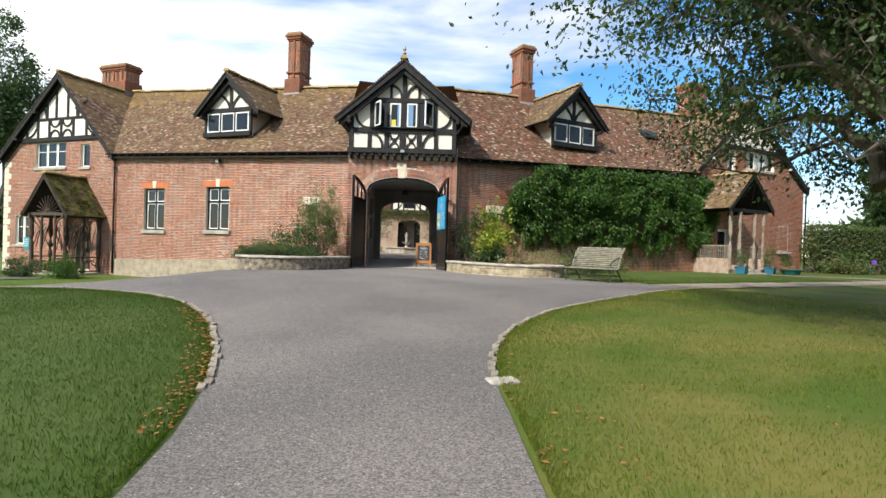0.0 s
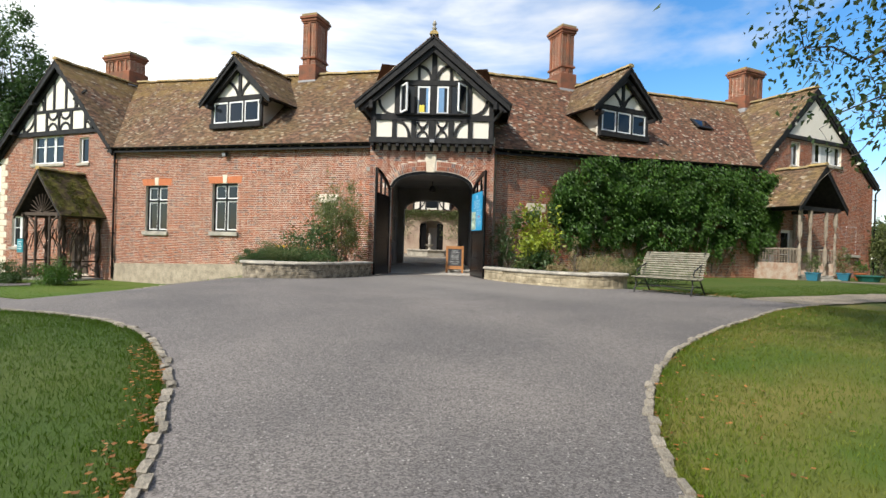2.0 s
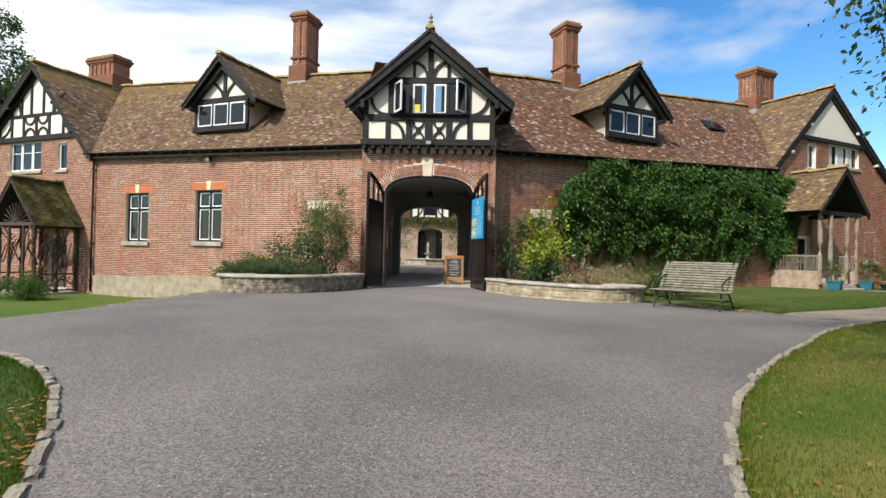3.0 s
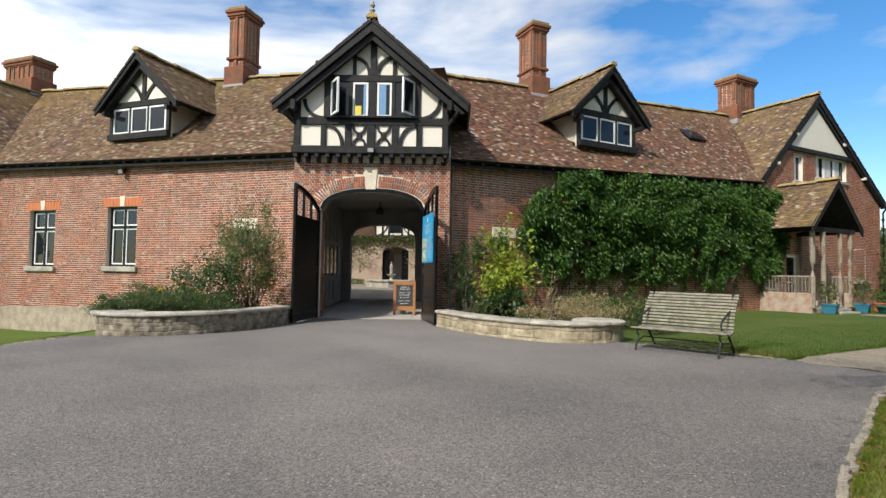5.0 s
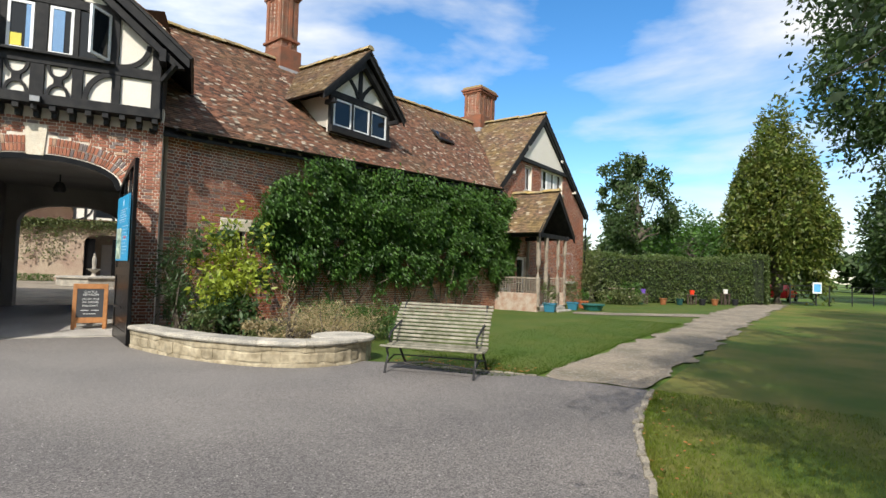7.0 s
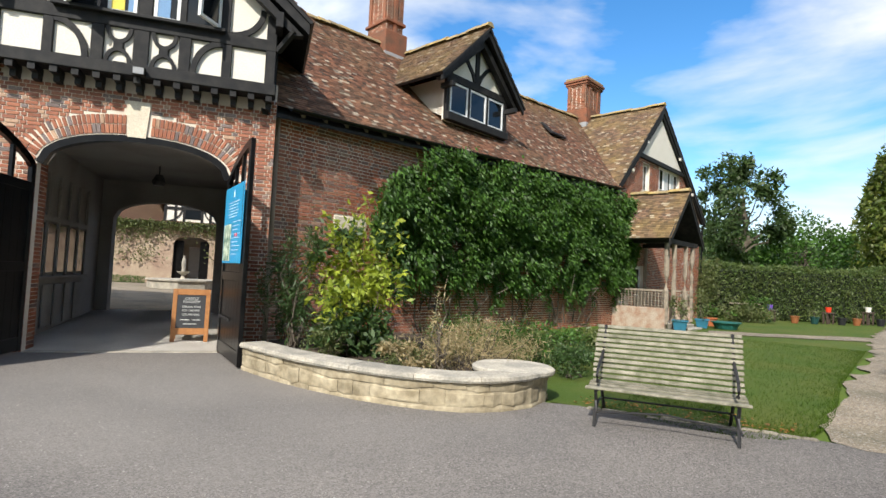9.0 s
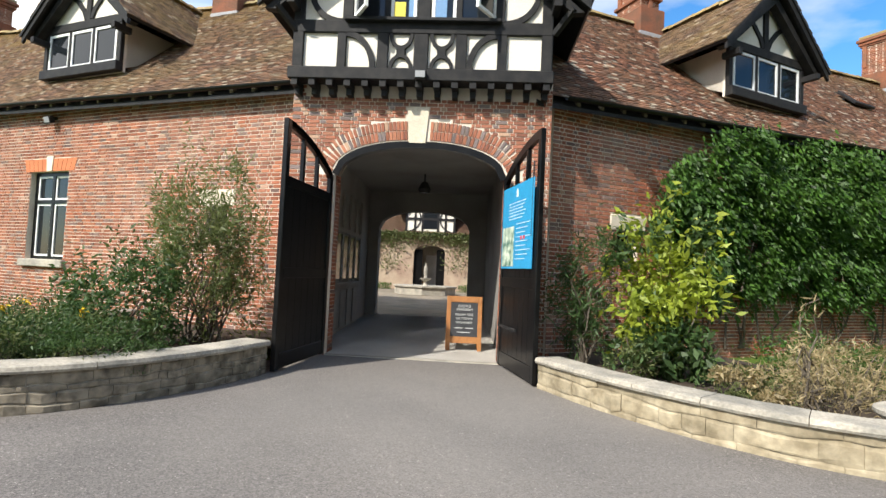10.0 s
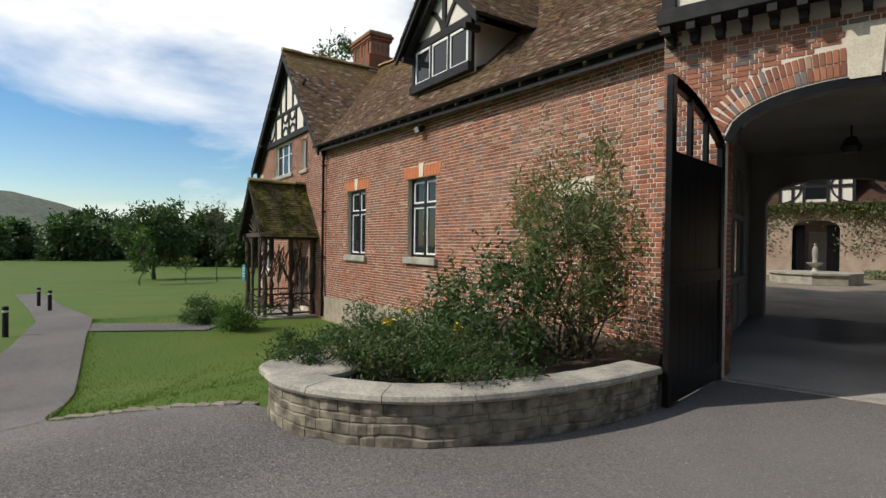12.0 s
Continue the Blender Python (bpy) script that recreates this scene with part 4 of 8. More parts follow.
tube(bm, [(0, 0, 0), (0, 0, 0.1), (0, 0, 0.28)], [0.13, 0.17, 0.08], 14)
part("bowl", bm, IRON, lantern)
bm = bmesh.new()
tube(bm, [(0, 0, 0.28), (0, 0, 0.5)], 0.02)
part("rod", bm, IRON, lantern)
bm = bmesh.new()
vs = [bm.verts.new(p) for p in ((-2.4, 0.12, 0.012), (2.1, 0.12, 0.012), (1.8, 7.4, 0.24), (-2.8, 7.4, 0.24))]
bm.faces.new(vs)
bmesh.ops.solidify(bm, geom=bm.faces[:], thickness=0.1)
tagged(part("floor", bm, CONCRETE), "pale concrete passage floor", "floor", kind="structure")
tagged(part("threshold", boxes((-1.66, 1.66, -0.05, 0.12, -0.05, 0.016), bevel=0.006), COPING), "pale stone threshold strip", "threshold", kind="structure")

# ---- courtyard beyond ----
bm = bmesh.new()
vs = [bm.verts.new(p) for p in ((-20, 7.4, 0.235), (13.5, 7.4, 0.235), (25, 14.4, 0.326), (25, 34, 0.58), (-26, 34, 0.58), (-26, 9.8, 0.266))]
bm.faces.new(vs)
tagged(part("courtyard", bm, GRAVEL), "pale gravel courtyard", "courtyard", kind="structure")
CY = 26.0
far = arch_wall("wall_courtyard", -14.0, 14.0, 0.0, 4.3, CY, CY + 0.5, 1.05, 3.0, 3.45, mat("buff_rubble_wall", (0.42, 0.33, 0.24), 0.95, second=(0.30, 0.20, 0.15), scale=1.6, fine=20, amount=0.8, bump=0.8), "buff stone courtyard wall under climbing plants")
far.location.x = -2.05
tagged(part("wall_courtyard_rear", boxes((-14, 10, CY + 5, CY + 5.4, 0, 6.0)), MORTAR), "plain wall closing the far range", "wall", kind="structure")
# pale panel stands in for the bright outdoors seen through the far arch
tagged(part("far_arch_backdrop", boxes((-2.55, -1.55, CY + 3.0, CY + 3.1, 0.35, 2.9), bevel=0.02), PAINTW), "pale backdrop for the bright opening beyond the far arch", "door", kind="structure")
for s in (-1, 1):
    tagged(part("far_arch_leaf", boxes((-2.05 + min(s * 0.48, s * 1.05), -2.05 + max(s * 0.48, s * 1.05), CY + 0.22, CY + 0.29, 0.3, 3.2), bevel=0.01), GLOSS), "dark open door leaf in the courtyard arch", "door", kind="structure")
fg = thing("courtyard_gable", "black and cream half-timbered gable across the courtyard", "gable", pose(-2.05, CY - 0.3, 0), kind="structure")
part("infill_panel", prism(bmesh.new(), [(-1.65, 4.3), (1.65, 4.3), (1.65, 6.1), (0, 7.7), (-1.65, 6.1)], 0, 0.2), WHITE, fg)
part("window", boxes((-0.46, 0.46, -0.04, 0.0, 4.55, 6.3), bevel=0.02), GLASS, fg)
for x in (-1.6, -1.02, -0.52, 0.52, 1.02, 1.6):
    part("stud", boxes((x - 0.07, x + 0.07, -0.05, 0.02, 4.3, 6.2)), BLACK, fg)
for z in (4.25, 5.2, 6.25):
    part("rail", boxes((-1.65, 1.65, -0.06, 0.01, z - 0.08, z + 0.08)), BLACK, fg)
for sd in (-1, 1):
    for zc, a0, a1 in ((5.2, 90, 180 if sd > 0 else 0), (5.2, 270, 180 if sd > 0 else 360)):
        bm = bmesh.new()
        arc_bar(bm, quarter(sd * 1.6, zc, 0.95, 0.85, a0, a1), 0.09, -0.04, 0.02)
        part("curved_brace", bm, BLACK, fg)
    bm = bmesh.new()
    bar(bm, (sd * 2.25, -0.4, 5.6), (0, -0.4, 7.9), 0.1, 0.28)
    part("bargeboard", bm, BLACK, fg)
    bm = bmesh.new()
    vs = [bm.verts.new(p) for p in ((sd * 2.3, -0.45, 5.65), (0, -0.45, 8.0), (0, 4.0, 8.0), (sd * 2.3, 3.0, 5.65))]
    bm.faces.new(vs)
    bmesh.ops.solidify(bm, geom=bm.faces[:], thickness=0.08)
    part("roof_slope", bm, TILE, fg)
bm = bmesh.new()
v = [bm.verts.new(p) for p in ((-18, CY - 0.4, 4.3), (14, CY - 0.4, 4.3), (14, CY + 4.5, 9.0), (-18, CY + 4.5, 9.0))]
bm.faces.new(v)
bmesh.ops.solidify(bm, geom=bm.faces[:], thickness=0.1)
tagged(part("roof_courtyard", bm, TILE), "clay tile roof of the far range", "roof", kind="structure")
for nm, x0, x1 in (("wall_court_west", -17.0, -16.5), ("wall_court_east", 14.0, 14.5)):
    tagged(part(nm, boxes((x0, x1, 12, CY + 6, 0, 5.5)), MORTAR), "plain wall closing the courtyard", "wall", kind="structure")
fountain = thing("fountain", "round stone fountain with a statue column", "fountain", pose(-1.75, 20.8, 0.40))
bm = bmesh.new()
tube(bm, [(0, 0, 0), (0, 0, 0.42)], 1.75, 8)
part("basin", bm, COPING, fountain)
bm = bmesh.new()
tube(bm, [(0, 0, 0.42), (0, 0, 0.5)], 1.85, 8)
part("rim", bm, COPING, fountain)
bm = bmesh.new()
tube(bm, [(0, 0, 0.4), (0, 0, 0.6), (0, 0, 0.72), (0, 0, 0.86), (0, 0, 0.92)], [0.24, 0.10, 0.09, 0.30, 0.34], 12)
part("bowl", bm, COPING, fountain)
bm = bmesh.new()
tube(bm, [(0, 0, 0.92), (0, 0, 1.05), (0, 0, 1.35), (0, 0, 1.55), (0, 0, 1.66), (0, 0, 1.78)], [0.11, 0.09, 0.12, 0.10, 0.05, 0.06], 10)
part("statue", bm, COPING, fountain, "weathered grey statue")

# ---- chalkboard ----
bd = thing("chalkboard_sign", "pine framed A-board with chalk lettering standing in the gateway", "sign", pose(0.98, 1.25, 0.045, 0, 0, 4))
for nm, tilt, y in (("front_frame", -9, 0.0), ("rear_frame", 9, 0.36)):
    bm = boxes((-0.38, -0.29, -0.02, 0.02, 0, 1.16), (0.29, 0.38, -0.02, 0.02, 0, 1.16), (-0.29, 0.29, -0.02, 0.02, 1.03, 1.16), (-0.29, 0.29, -0.02, 0.02, 0.16, 0.30), bevel=0.006)
    bmesh.ops.transform(bm, matrix=pose(0, y, 0, tilt, 0, 0), verts=bm.verts[:])
    fr = part(nm, bm, PINE, bd)
    if y == 0:
        bm = boxes((-0.29, 0.29, -0.008, 0.008, 0.30, 1.03))
        bmesh.ops.transform(bm, matrix=pose(0, y, 0, tilt, 0, 0), verts=bm.verts[:])
        part("slate_panel", bm, SLATE, fr)


def words(text, size, m, material, parent, name="lettering", label=""):
    """Flat letters in the built-in font, turned into a mesh."""
    cu = bpy.data.curves.new(name, 'FONT')
    cu.body, cu.size, cu.align_x, cu.align_y, cu.extrude = text, size, 'CENTER', 'CENTER', 0.001
    tmp = bpy.data.objects.new(name, cu)
    scene.collection.objects.link(tmp)
    bpy.context.view_layer.update()
    me = bpy.data.meshes.new_from_object(tmp.evaluated_get(bpy.context.evaluated_depsgraph_get()))
    bpy.data.objects.remove(tmp)
    me.materials.clear()
    me.materials.append(material)
    ob = new(name, me)
    ob.parent = parent
    ob.matrix_basis = m
    return tagged(ob, label, kind="stuff")


for txt, z, sz in (("CASTLE", 0.945, 0.082), ("TEAROOM", 0.875, 0.074), ("CREAM TEAS", 0.765, 0.066), ("ICE CREAMS", 0.685, 0.065), ("SOUVENIRS", 0.595, 0.066)):
    words(txt, sz, pose(0, 0, 0, -9, 0, 0) @ pose(0, -0.014, z, 90, 0, 0), CHALK, bd, "chalk_lettering", "white chalk words")
bm = boxes((-0.2, -0.02, -0.012, -0.009, 0.475, 0.49), (0.03, 0.2, -0.012, -0.009, 0.475, 0.49), (-0.14, 0.13, -0.012, -0.009, 0.385, 0.40))
bmesh.ops.transform(bm, matrix=pose(0, 0, 0, -9, 0, 0), verts=bm.verts[:])
part("chalk_line", bm, CHALK, bd)

# ---- windows in the long walls ----


def stone_window(name, x0, x1, z0, z1, m, label):
    w = thing(name, label, "window", m, kind="structure")
    mid = (x0 + x1) / 2
    tz = z0 + (z1 - z0) * 0.66
    part("dark_frame", boxes((x0, x0 + 0.10, 0.13, 0.25, z0, z1), (x1 - 0.10, x1, 0.13, 0.25, z0, z1), (x0 + 0.1, x1 - 0.1, 0.13, 0.25, z1 - 0.1, z1), (x0 + 0.1, x1 - 0.1, 0.13, 0.25, z0, z0 + 0.08), (mid - 0.05, mid + 0.05, 0.12, 0.24, z0 + 0.08, z1 - 0.1), (x0 + 0.1, x1 - 0.1, 0.122, 0.242, tz - 0.05, tz + 0.05)), GLOSS, w, "dark painted mullion frame")
    for a, b in ((x0 + 0.1, mid - 0.05), (mid + 0.05, x1 - 0.1)):
        for c, d in ((z0 + 0.08, tz - 0.05), (tz + 0.05, z1 - 0.1)):
            casement(w, a, b, c, d, 0.15, "window_light", 0.05)
    part("sill", boxes((x0 - 0.12, x1 + 0.12, -0.12, 0.2, z0 - 0.2, z0 - 0.002), bevel=0.02), COPING, w, "grey stone sill")
    for s in (-1, 1):
        n = 5
        for i in range(n):
            a = 0.13 + (x1 - x0 + 0.16) / 2 * i / n
            b = 0.13 + (x1 - x0 + 0.16) / 2 * (i + 1) / n - 0.012
            part("arch_brick", prism(bmesh.new(), [(mid + s * a, z1 + 0.004), (mid + s * b, z1 + 0.004), (mid + s * b * 1.1, z1 + 0.33), (mid + s * a * 1.1, z1 + 0.33)], -0.016, 0.1), RUBBED, w)
    part("keystone", prism(bmesh.new(), [(mid - 0.10, z1 + 0.004), (mid + 0.10, z1 + 0.004), (mid + 0.14, z1 + 0.40), (mid - 0.14, z1 + 0.40)], -0.03, 0.1), KEY, w, "pale stone keystone")
    # near-black sheet: the unlit room's darkness is put into its colour
    part("room_behind", boxes((x0, x1, 0.40, 0.41, z0, z1)), plain("unlit_room_colour", (0.03, 0.03, 0.032)), w)
    return w


for i, r in enumerate(WIN_L):
    stone_window("window_%d" % (i + 1), *r, LEFT, "tall white casement window in dark frame with orange brick head")
for nm, r, m in (("window_3", SLIT_L[0], LEFT), ("window_4", SLIT_R[0], RIGHT)):
    x0, x1, z0, z1 = r
    w = thing(nm, "small dark slit window under a pale stone lintel", "window", m, kind="structure")
    part("lintel", boxes((x0 - 0.2, x1 + 0.2, -0.03, 0.2, z1, z1 + 0.34), bevel=0.02), KEY, w, "pale stone lintel")
    part("bar_grille", boxes(*[(x0 + 0.05 + k * 0.16, x0 + 0.09 + k * 0.16, 0.1, 0.14, z0, z1) for k in range(4)]), IRON, w)
    # dark glass sheet stands in for the unlit space behind the bars
    part("room_behind", boxes((x0, x1, 0.3, 0.31, z0, z1)), GLASS, w)

# plinth of the left wall, gutters, pipes
bm = bmesh.new()
prism(bm, [(-15.4, -1.7), (0, -1.7), (0, 0.30), (-5, 0.12), (-15.4, -0.22)], -0.06, 0.0)
bmesh.ops.transform(bm, matrix=LEFT, verts=bm.verts[:])
tagged(part("plinth", bm, STONE), "rough pale stone plinth below the brick", "plinth", kind="structure")


def gutter(name, a, b, label):
    bm = bmesh.new()
    a, b = Vector(a), Vector(b)
    d = (b - a)
    q = d.to_track_quat('X', 'Z')
    n = 9
    rows = []
    for e in (a, b):
        rows.append([bm.verts.new(e + q @ Vector((0, r * math.cos(math.pi + math.pi * k / n), r * math.sin(math.pi + math.pi * k / n)))) for r in (0.075, 0.06) for k in range(n + 1)])
    for k in range(n):
        bm.faces.new((rows[0][k], rows[1][k], rows[1][k + 1], rows[0][k + 1]))
        bm.faces.new((rows[0][n + 1 + k], rows[0][n + 2 + k], rows[1][n + 2 + k], rows[1][n + 1 + k]))
    for k in (0, n):
        bm.faces.new((rows[0][k], rows[0][n + 1 + k], rows[1][n + 1 + k], rows[1][k]))
    bmesh.ops.recalc_face_normals(bm, faces=bm.faces[:])
    return tagged(part(name, bm, GLOSS), label, "gutter", kind="structure")


gutter("gutter", LEFT @ Vector((-15.6, -0.40, eave_l(-15.6) + 0.0)), LEFT @ Vector((0.1, -0.40, eave_l(0.1) + 0.0)), "black half-round gutter along the eaves")
gutter("gutter_2", RIGHT @ Vector((0.0, -0.40, eave_r(0) + 0.0)), RIGHT @ Vector((16.6, -0.40, eave_r(16.6) + 0.0)), "black half-round gutter along the eaves")
for m, sgn, ev in ((LEFT, -1, eave_l), (RIGHT, 1, eave_r)):
    row = thing("eaves_rafters", "row of small pale rafter feet under the eaves", "rafters", m, kind="structure")
    me = mesh_from(boxes((-0.045, 0.045, -0.28, 0, -0.05, 0.05), bevel=0.008), "rafter_foot", GREYWOOD)
    for i in range(26):
        x = sgn * (0.4 + 0.6 * i)
        o = new("rafter_foot", me)
        o.parent = row
        o.location = (x, 0.0, ev(x) - 0.06)


def pipe(name, pts, m, label, r=0.05):
    t = thing(name, label, "drainpipe", m, kind="structure")
    bm = bmesh.new()
    tube(bm, pts, r, 8)
    part("pipe", bm, GLOSS, t)
    for z in np.linspace(pts[-1][2] + 0.5, pts[1][2] - 0.4, 4):
        part("collar", boxes((pts[-1][0] - 0.075, pts[-1][0] + 0.075, pts[-1][1] - 0.07, pts[-1][1] + 0.09, z, z + 0.07), bevel=0.01), GLOSS, t)
    return t


pipe("drainpipe", [(-15.0, -0.38, eave_l(-15) - 0.05), (-15.25, -0.12, eave_l(-15) - 0.4), (-15.25, -0.12, -1.0)], LEFT, "black cast iron drainpipe at the wall corner")
pipe("drainpipe", [(28.3, -0.3, 5.6), (28.3, -0.12, 5.3), (28.3, -0.12, 0.0)], RIGHT, "black cast iron drainpipe at the house corner")
for x in (-7.75,):
    fl = thing("floodlight", "small grey floodlight on the brick wall", "light", LEFT @ pose(x, -0.1, 5.18, 20, 0, 0))
    part("housing", boxes((-0.12, 0.12, -0.16, -0.02, -0.08, 0.10), bevel=0.02), BLACK, fl)
    part("lens", boxes((-0.1, 0.1, -0.17, -0.16, -0.06, 0.08)), LEAD, fl)
    part("arm", boxes((-0.03, 0.03, -0.02, 0.12, -0.02, 0.06)), BLACK, fl)

# ---- dormers ----


def dormer(cx, wc, m, label, wz0, wz1, apex):
    d = thing("dormer", label, "dormer", m, kind="structure", group="roof dormers")
    x0, x1 = wc - 1.42, wc + 1.42
    y = 0.55
    part("front_panel", prism(bmesh.new(), [(x0 - 0.1, wz0 - 0.25), (x1 + 0.1, wz0 - 0.25), (x1 + 0.1, wz1 + 0.25), (cx, apex - 0.35), (x0 - 0.1, wz1 + 0.25)], y + 0.04, y + 0.2), WHITE, d, "cream rendered infill")
    for nm, r in (("head_beam", (x0 - 0.15, x1 + 0.15, y - 0.03, y + 0.1, wz1 + 0.02, wz1 + 0.26)), ("sill", (x0 - 0.15, x1 + 0.15, y - 0.12, y + 0.1, wz0 - 0.27, wz0 - 0.02))):
        part(nm, boxes(r, bevel=0.012), BLACK, d)
    for a in (x0 - 0.15, x1 + 0.01):
        part("corner_post", boxes((a, a + 0.14, y - 0.02, y + 0.1, wz0 - 0.02, wz1 + 0.02), bevel=0.01), BLACK, d)
    w3 = (x1 - x0) / 3
    for i in range(3):
        casement(d, x0 + w3 * i + 0.04, x0 + w3 * (i + 1) - 0.04, wz0, wz1, y + 0.0, "window_light", 0.065)
    for i in (1, 2):
        part("mullion", boxes((x0 + w3 * i - 0.045, x0 + w3 * i + 0.045, y - 0.02, y + 0.06, wz0, wz1)), BLACK, d)
    part("king_post", boxes((cx - 0.09, cx + 0.09, y - 0.02, y + 0.08, wz1 + 0.26, apex - 0.4)), BLACK, d)
    for s in (-1, 1):
        bm = bmesh.new()
        arc_bar(bm, [(cx + s * 0.1, wz1 + 0.3), (cx + s * 0.22, wz1 + 0.55), (cx + s * 0.5, wz1 + 0.85), (cx + s * 0.85, wz1 + 1.05)], 0.13, y - 0.01, y + 0.07)
        part("curved_brace", bm, BLACK, d)
        e = Vector((cx + s * 2.12, 0.1, 7.70))
        k = Vector((cx, 0.1, apex - 0.06))
        bm = bmesh.new()
        prism(bm, [(e.x, e.z - 0.16), (k.x, k.z - 0.24), (k.x, k.z + 0.02), (e.x, e.z + 0.10)], 0.12, 0.19)
        part("bargeboard", bm, BLACK, d)
        bm = bmesh.new()
        prism(bm, [(cx + s * 1.85, 7.66), (cx, apex - 0.62), (cx, apex - 0.36), (cx + s * 2.02, 7.70)], 0.3, 0.52)
        part("inner_rafter", bm, BLACK, d)
        part("eaves_bracket", boxes((cx + s * 1.62 - 0.07, cx + s * 1.62 + 0.07, 0.1, 0.6, 7.5, 7.66), bevel=0.01), BLACK, d)
        bm = bmesh.new()
        sx = x0 - 0.08 if s < 0 else x1 + 0.08
        vs = [bm.verts.new((sx, yy, zz)) for yy, zz in ((y + 0.05, wz0 - 0.2), (y + 0.05, 7.95), (3.0, 7.95), (2.6, 7.6))]
        bm.faces.new(vs)
        bmesh.ops.solidify(bm, geom=bm.faces[:], thickness=0.06)
        part("cheek", bm, WHITE, d, "cream rendered dormer cheek")
        tiled("roof_slope", (e.x + s * 0.06, 0.08, e.z + 0.06), (e.x + s * 0.06, 4.4, e.z + 0.06), (cx, 4.4, apex), (cx, 0.08, apex), d, seed=21 + s, material=TILE_LICHEN)
    ridge_tiles("ridge_tile_row", (cx, 0.08, apex), (cx, 4.2, apex), d)
    return d


dormer(-7.65, -7.85, LEFT, "gabled dormer with three lights and black timbering", 6.84, 7.84, 9.92)
dormer(7.35, 7.45, RIGHT, "gabled dormer with three white lights and black timbering", 6.86, 7.84, 9.9)
ridge_tiles("ridge", LEFT @ Vector((-19.5, BACK, 10.86)), LEFT @ Vector((1.4, BACK, 9.70)), None, "lichen covered ridge tiles")
ridge_tiles("ridge_2", RIGHT @ Vector((-2.2, BACK, 9.60)), RIGHT @ Vector((21, BACK, 10.99)), None, "lichen covered ridge tiles")
sk = thing("skylight", "small roof light in the tiles", "skylight", RIGHT @ pose(15.0, 2.3, 8.55, 44, 0, 0), kind="structure")
part("frame", boxes((-0.62, 0.62, -0.42, 0.42, 0.0, 0.10), bevel=0.02), BLACK, sk)
part("pane", boxes((-0.5, 0.5, -0.3, 0.3, 0.10, 0.11)), GLASS, sk)

# ---- chimneys ----


def chimney(m, w, d, z0, z1, shafts, label):
    c = thing("chimney", label, "chimney", m, kind="structure")
    part("base", boxes((-w / 2 - 0.08, w / 2 + 0.08, -d / 2 - 0.08, d / 2 + 0.08, z0 - 1.2, z0 + 0.55), bevel=0.02), SOOTY, c)
    part("lead_flashing", boxes((-w / 2 - 0.10, w / 2 + 0.10, -d / 2 - 0.10, d / 2 + 0.10, z0 - 1.2, z0 - 0.28), bevel=0.01), LEAD, c)
    sw = w / shafts
    for i in range(shafts):
        cx = -w / 2 + sw * (i + 0.5)
        rows = []
        n = int((z1 - 0.5 - z0 - 0.5) / 0.082)
        verts, faces = [], []
        for k in range(n):
            za = z0 + 0.55 + k * 0.082
            rr = random.Random(k + 97 * i)
            for sgn, ax in ((-1, 0), (1, 0), (-1, 1), (1, 1)):
                h = sw * 0.44 if ax == 1 else d * 0.44
                wd = d * 0.44 if ax == 1 else sw * 0.44
                parts_ = [(-wd, -wd * 0.05), (wd * 0.03, wd)] if k % 2 else [(-wd, -wd * 0.5), (-wd * 0.44, wd * 0.44), (wd * 0.5, wd)]
                for p, q in parts_:
                    o = h + rr.uniform(0.004, 0.012)
                    i0 = len(verts)
                    for u, zz in ((p, za), (q, za), (q, za + 0.07), (p, za + 0.07)):
                        verts.append((cx + u, sgn * o, zz) if ax == 0 else (cx + sgn * o, u, zz))
                    faces.append((i0, i0 + 1, i0 + 2, i0 + 3))
        sh = part("shaft", boxes((cx - sw * 0.44, cx + sw * 0.44, -d * 0.44, d * 0.44, z0 + 0.5, z1 - 0.4)), MORTAR, c)
        raw("brick_courses", verts, faces, SOOTY, sh, kind="stuff")
        for yy in np.linspace(-d * 0.34, d * 0.34, max(1, round(d / 0.6))) if d > 1.25 else ():
            for sd in (-1, 1):
                part("rib", boxes((cx + sd * sw * 0.44 - 0.05, cx + sd * sw * 0.44 + 0.05, float(yy) - 0.08, float(yy) + 0.08, z0 + 0.95, z1 - 0.45)), SOOTY, sh)
        part("rib", boxes((cx - 0.07, cx + 0.07, -d * 0.44 - 0.06, -d * 0.44 + 0.02, z0 + 0.55, z1 - 0.45)), SOOTY, sh)
    if z1 - z0 > 3:
        part("string_course", boxes((-w / 2 - 0.03, w / 2 + 0.03, -d / 2 - 0.03, d / 2 + 0.03, z0 + 0.88, z0 + 1.0), bevel=0.02), SOOTY, c)
    for k, (e, za, zb) in enumerate(((0.02, z1 - 0.5, z1 - 0.42), (0.07, z1 - 0.42, z1 - 0.28), (0.13, z1 - 0.28, z1 - 0.14), (0.06, z1 - 0.14, z1))):
        part("cap_course", boxes((-w / 2 - e + 0.03, w / 2 + e - 0.03, -d / 2 - e + 0.03, d / 2 + e - 0.03, za, zb), bevel=0.015), MOSSY if zb == z1 else SOOTY, c)
    bm = bmesh.new()
    for i in range(shafts):
        tube(bm, [(-w / 2 + sw * (i + 0.5), 0, z1), (-w / 2 + sw * (i + 0.5), 0, z1 + 0.12)], [0.20, 0.15], 10)
    part("flue_top", bm, MOSSY, c)
    return c


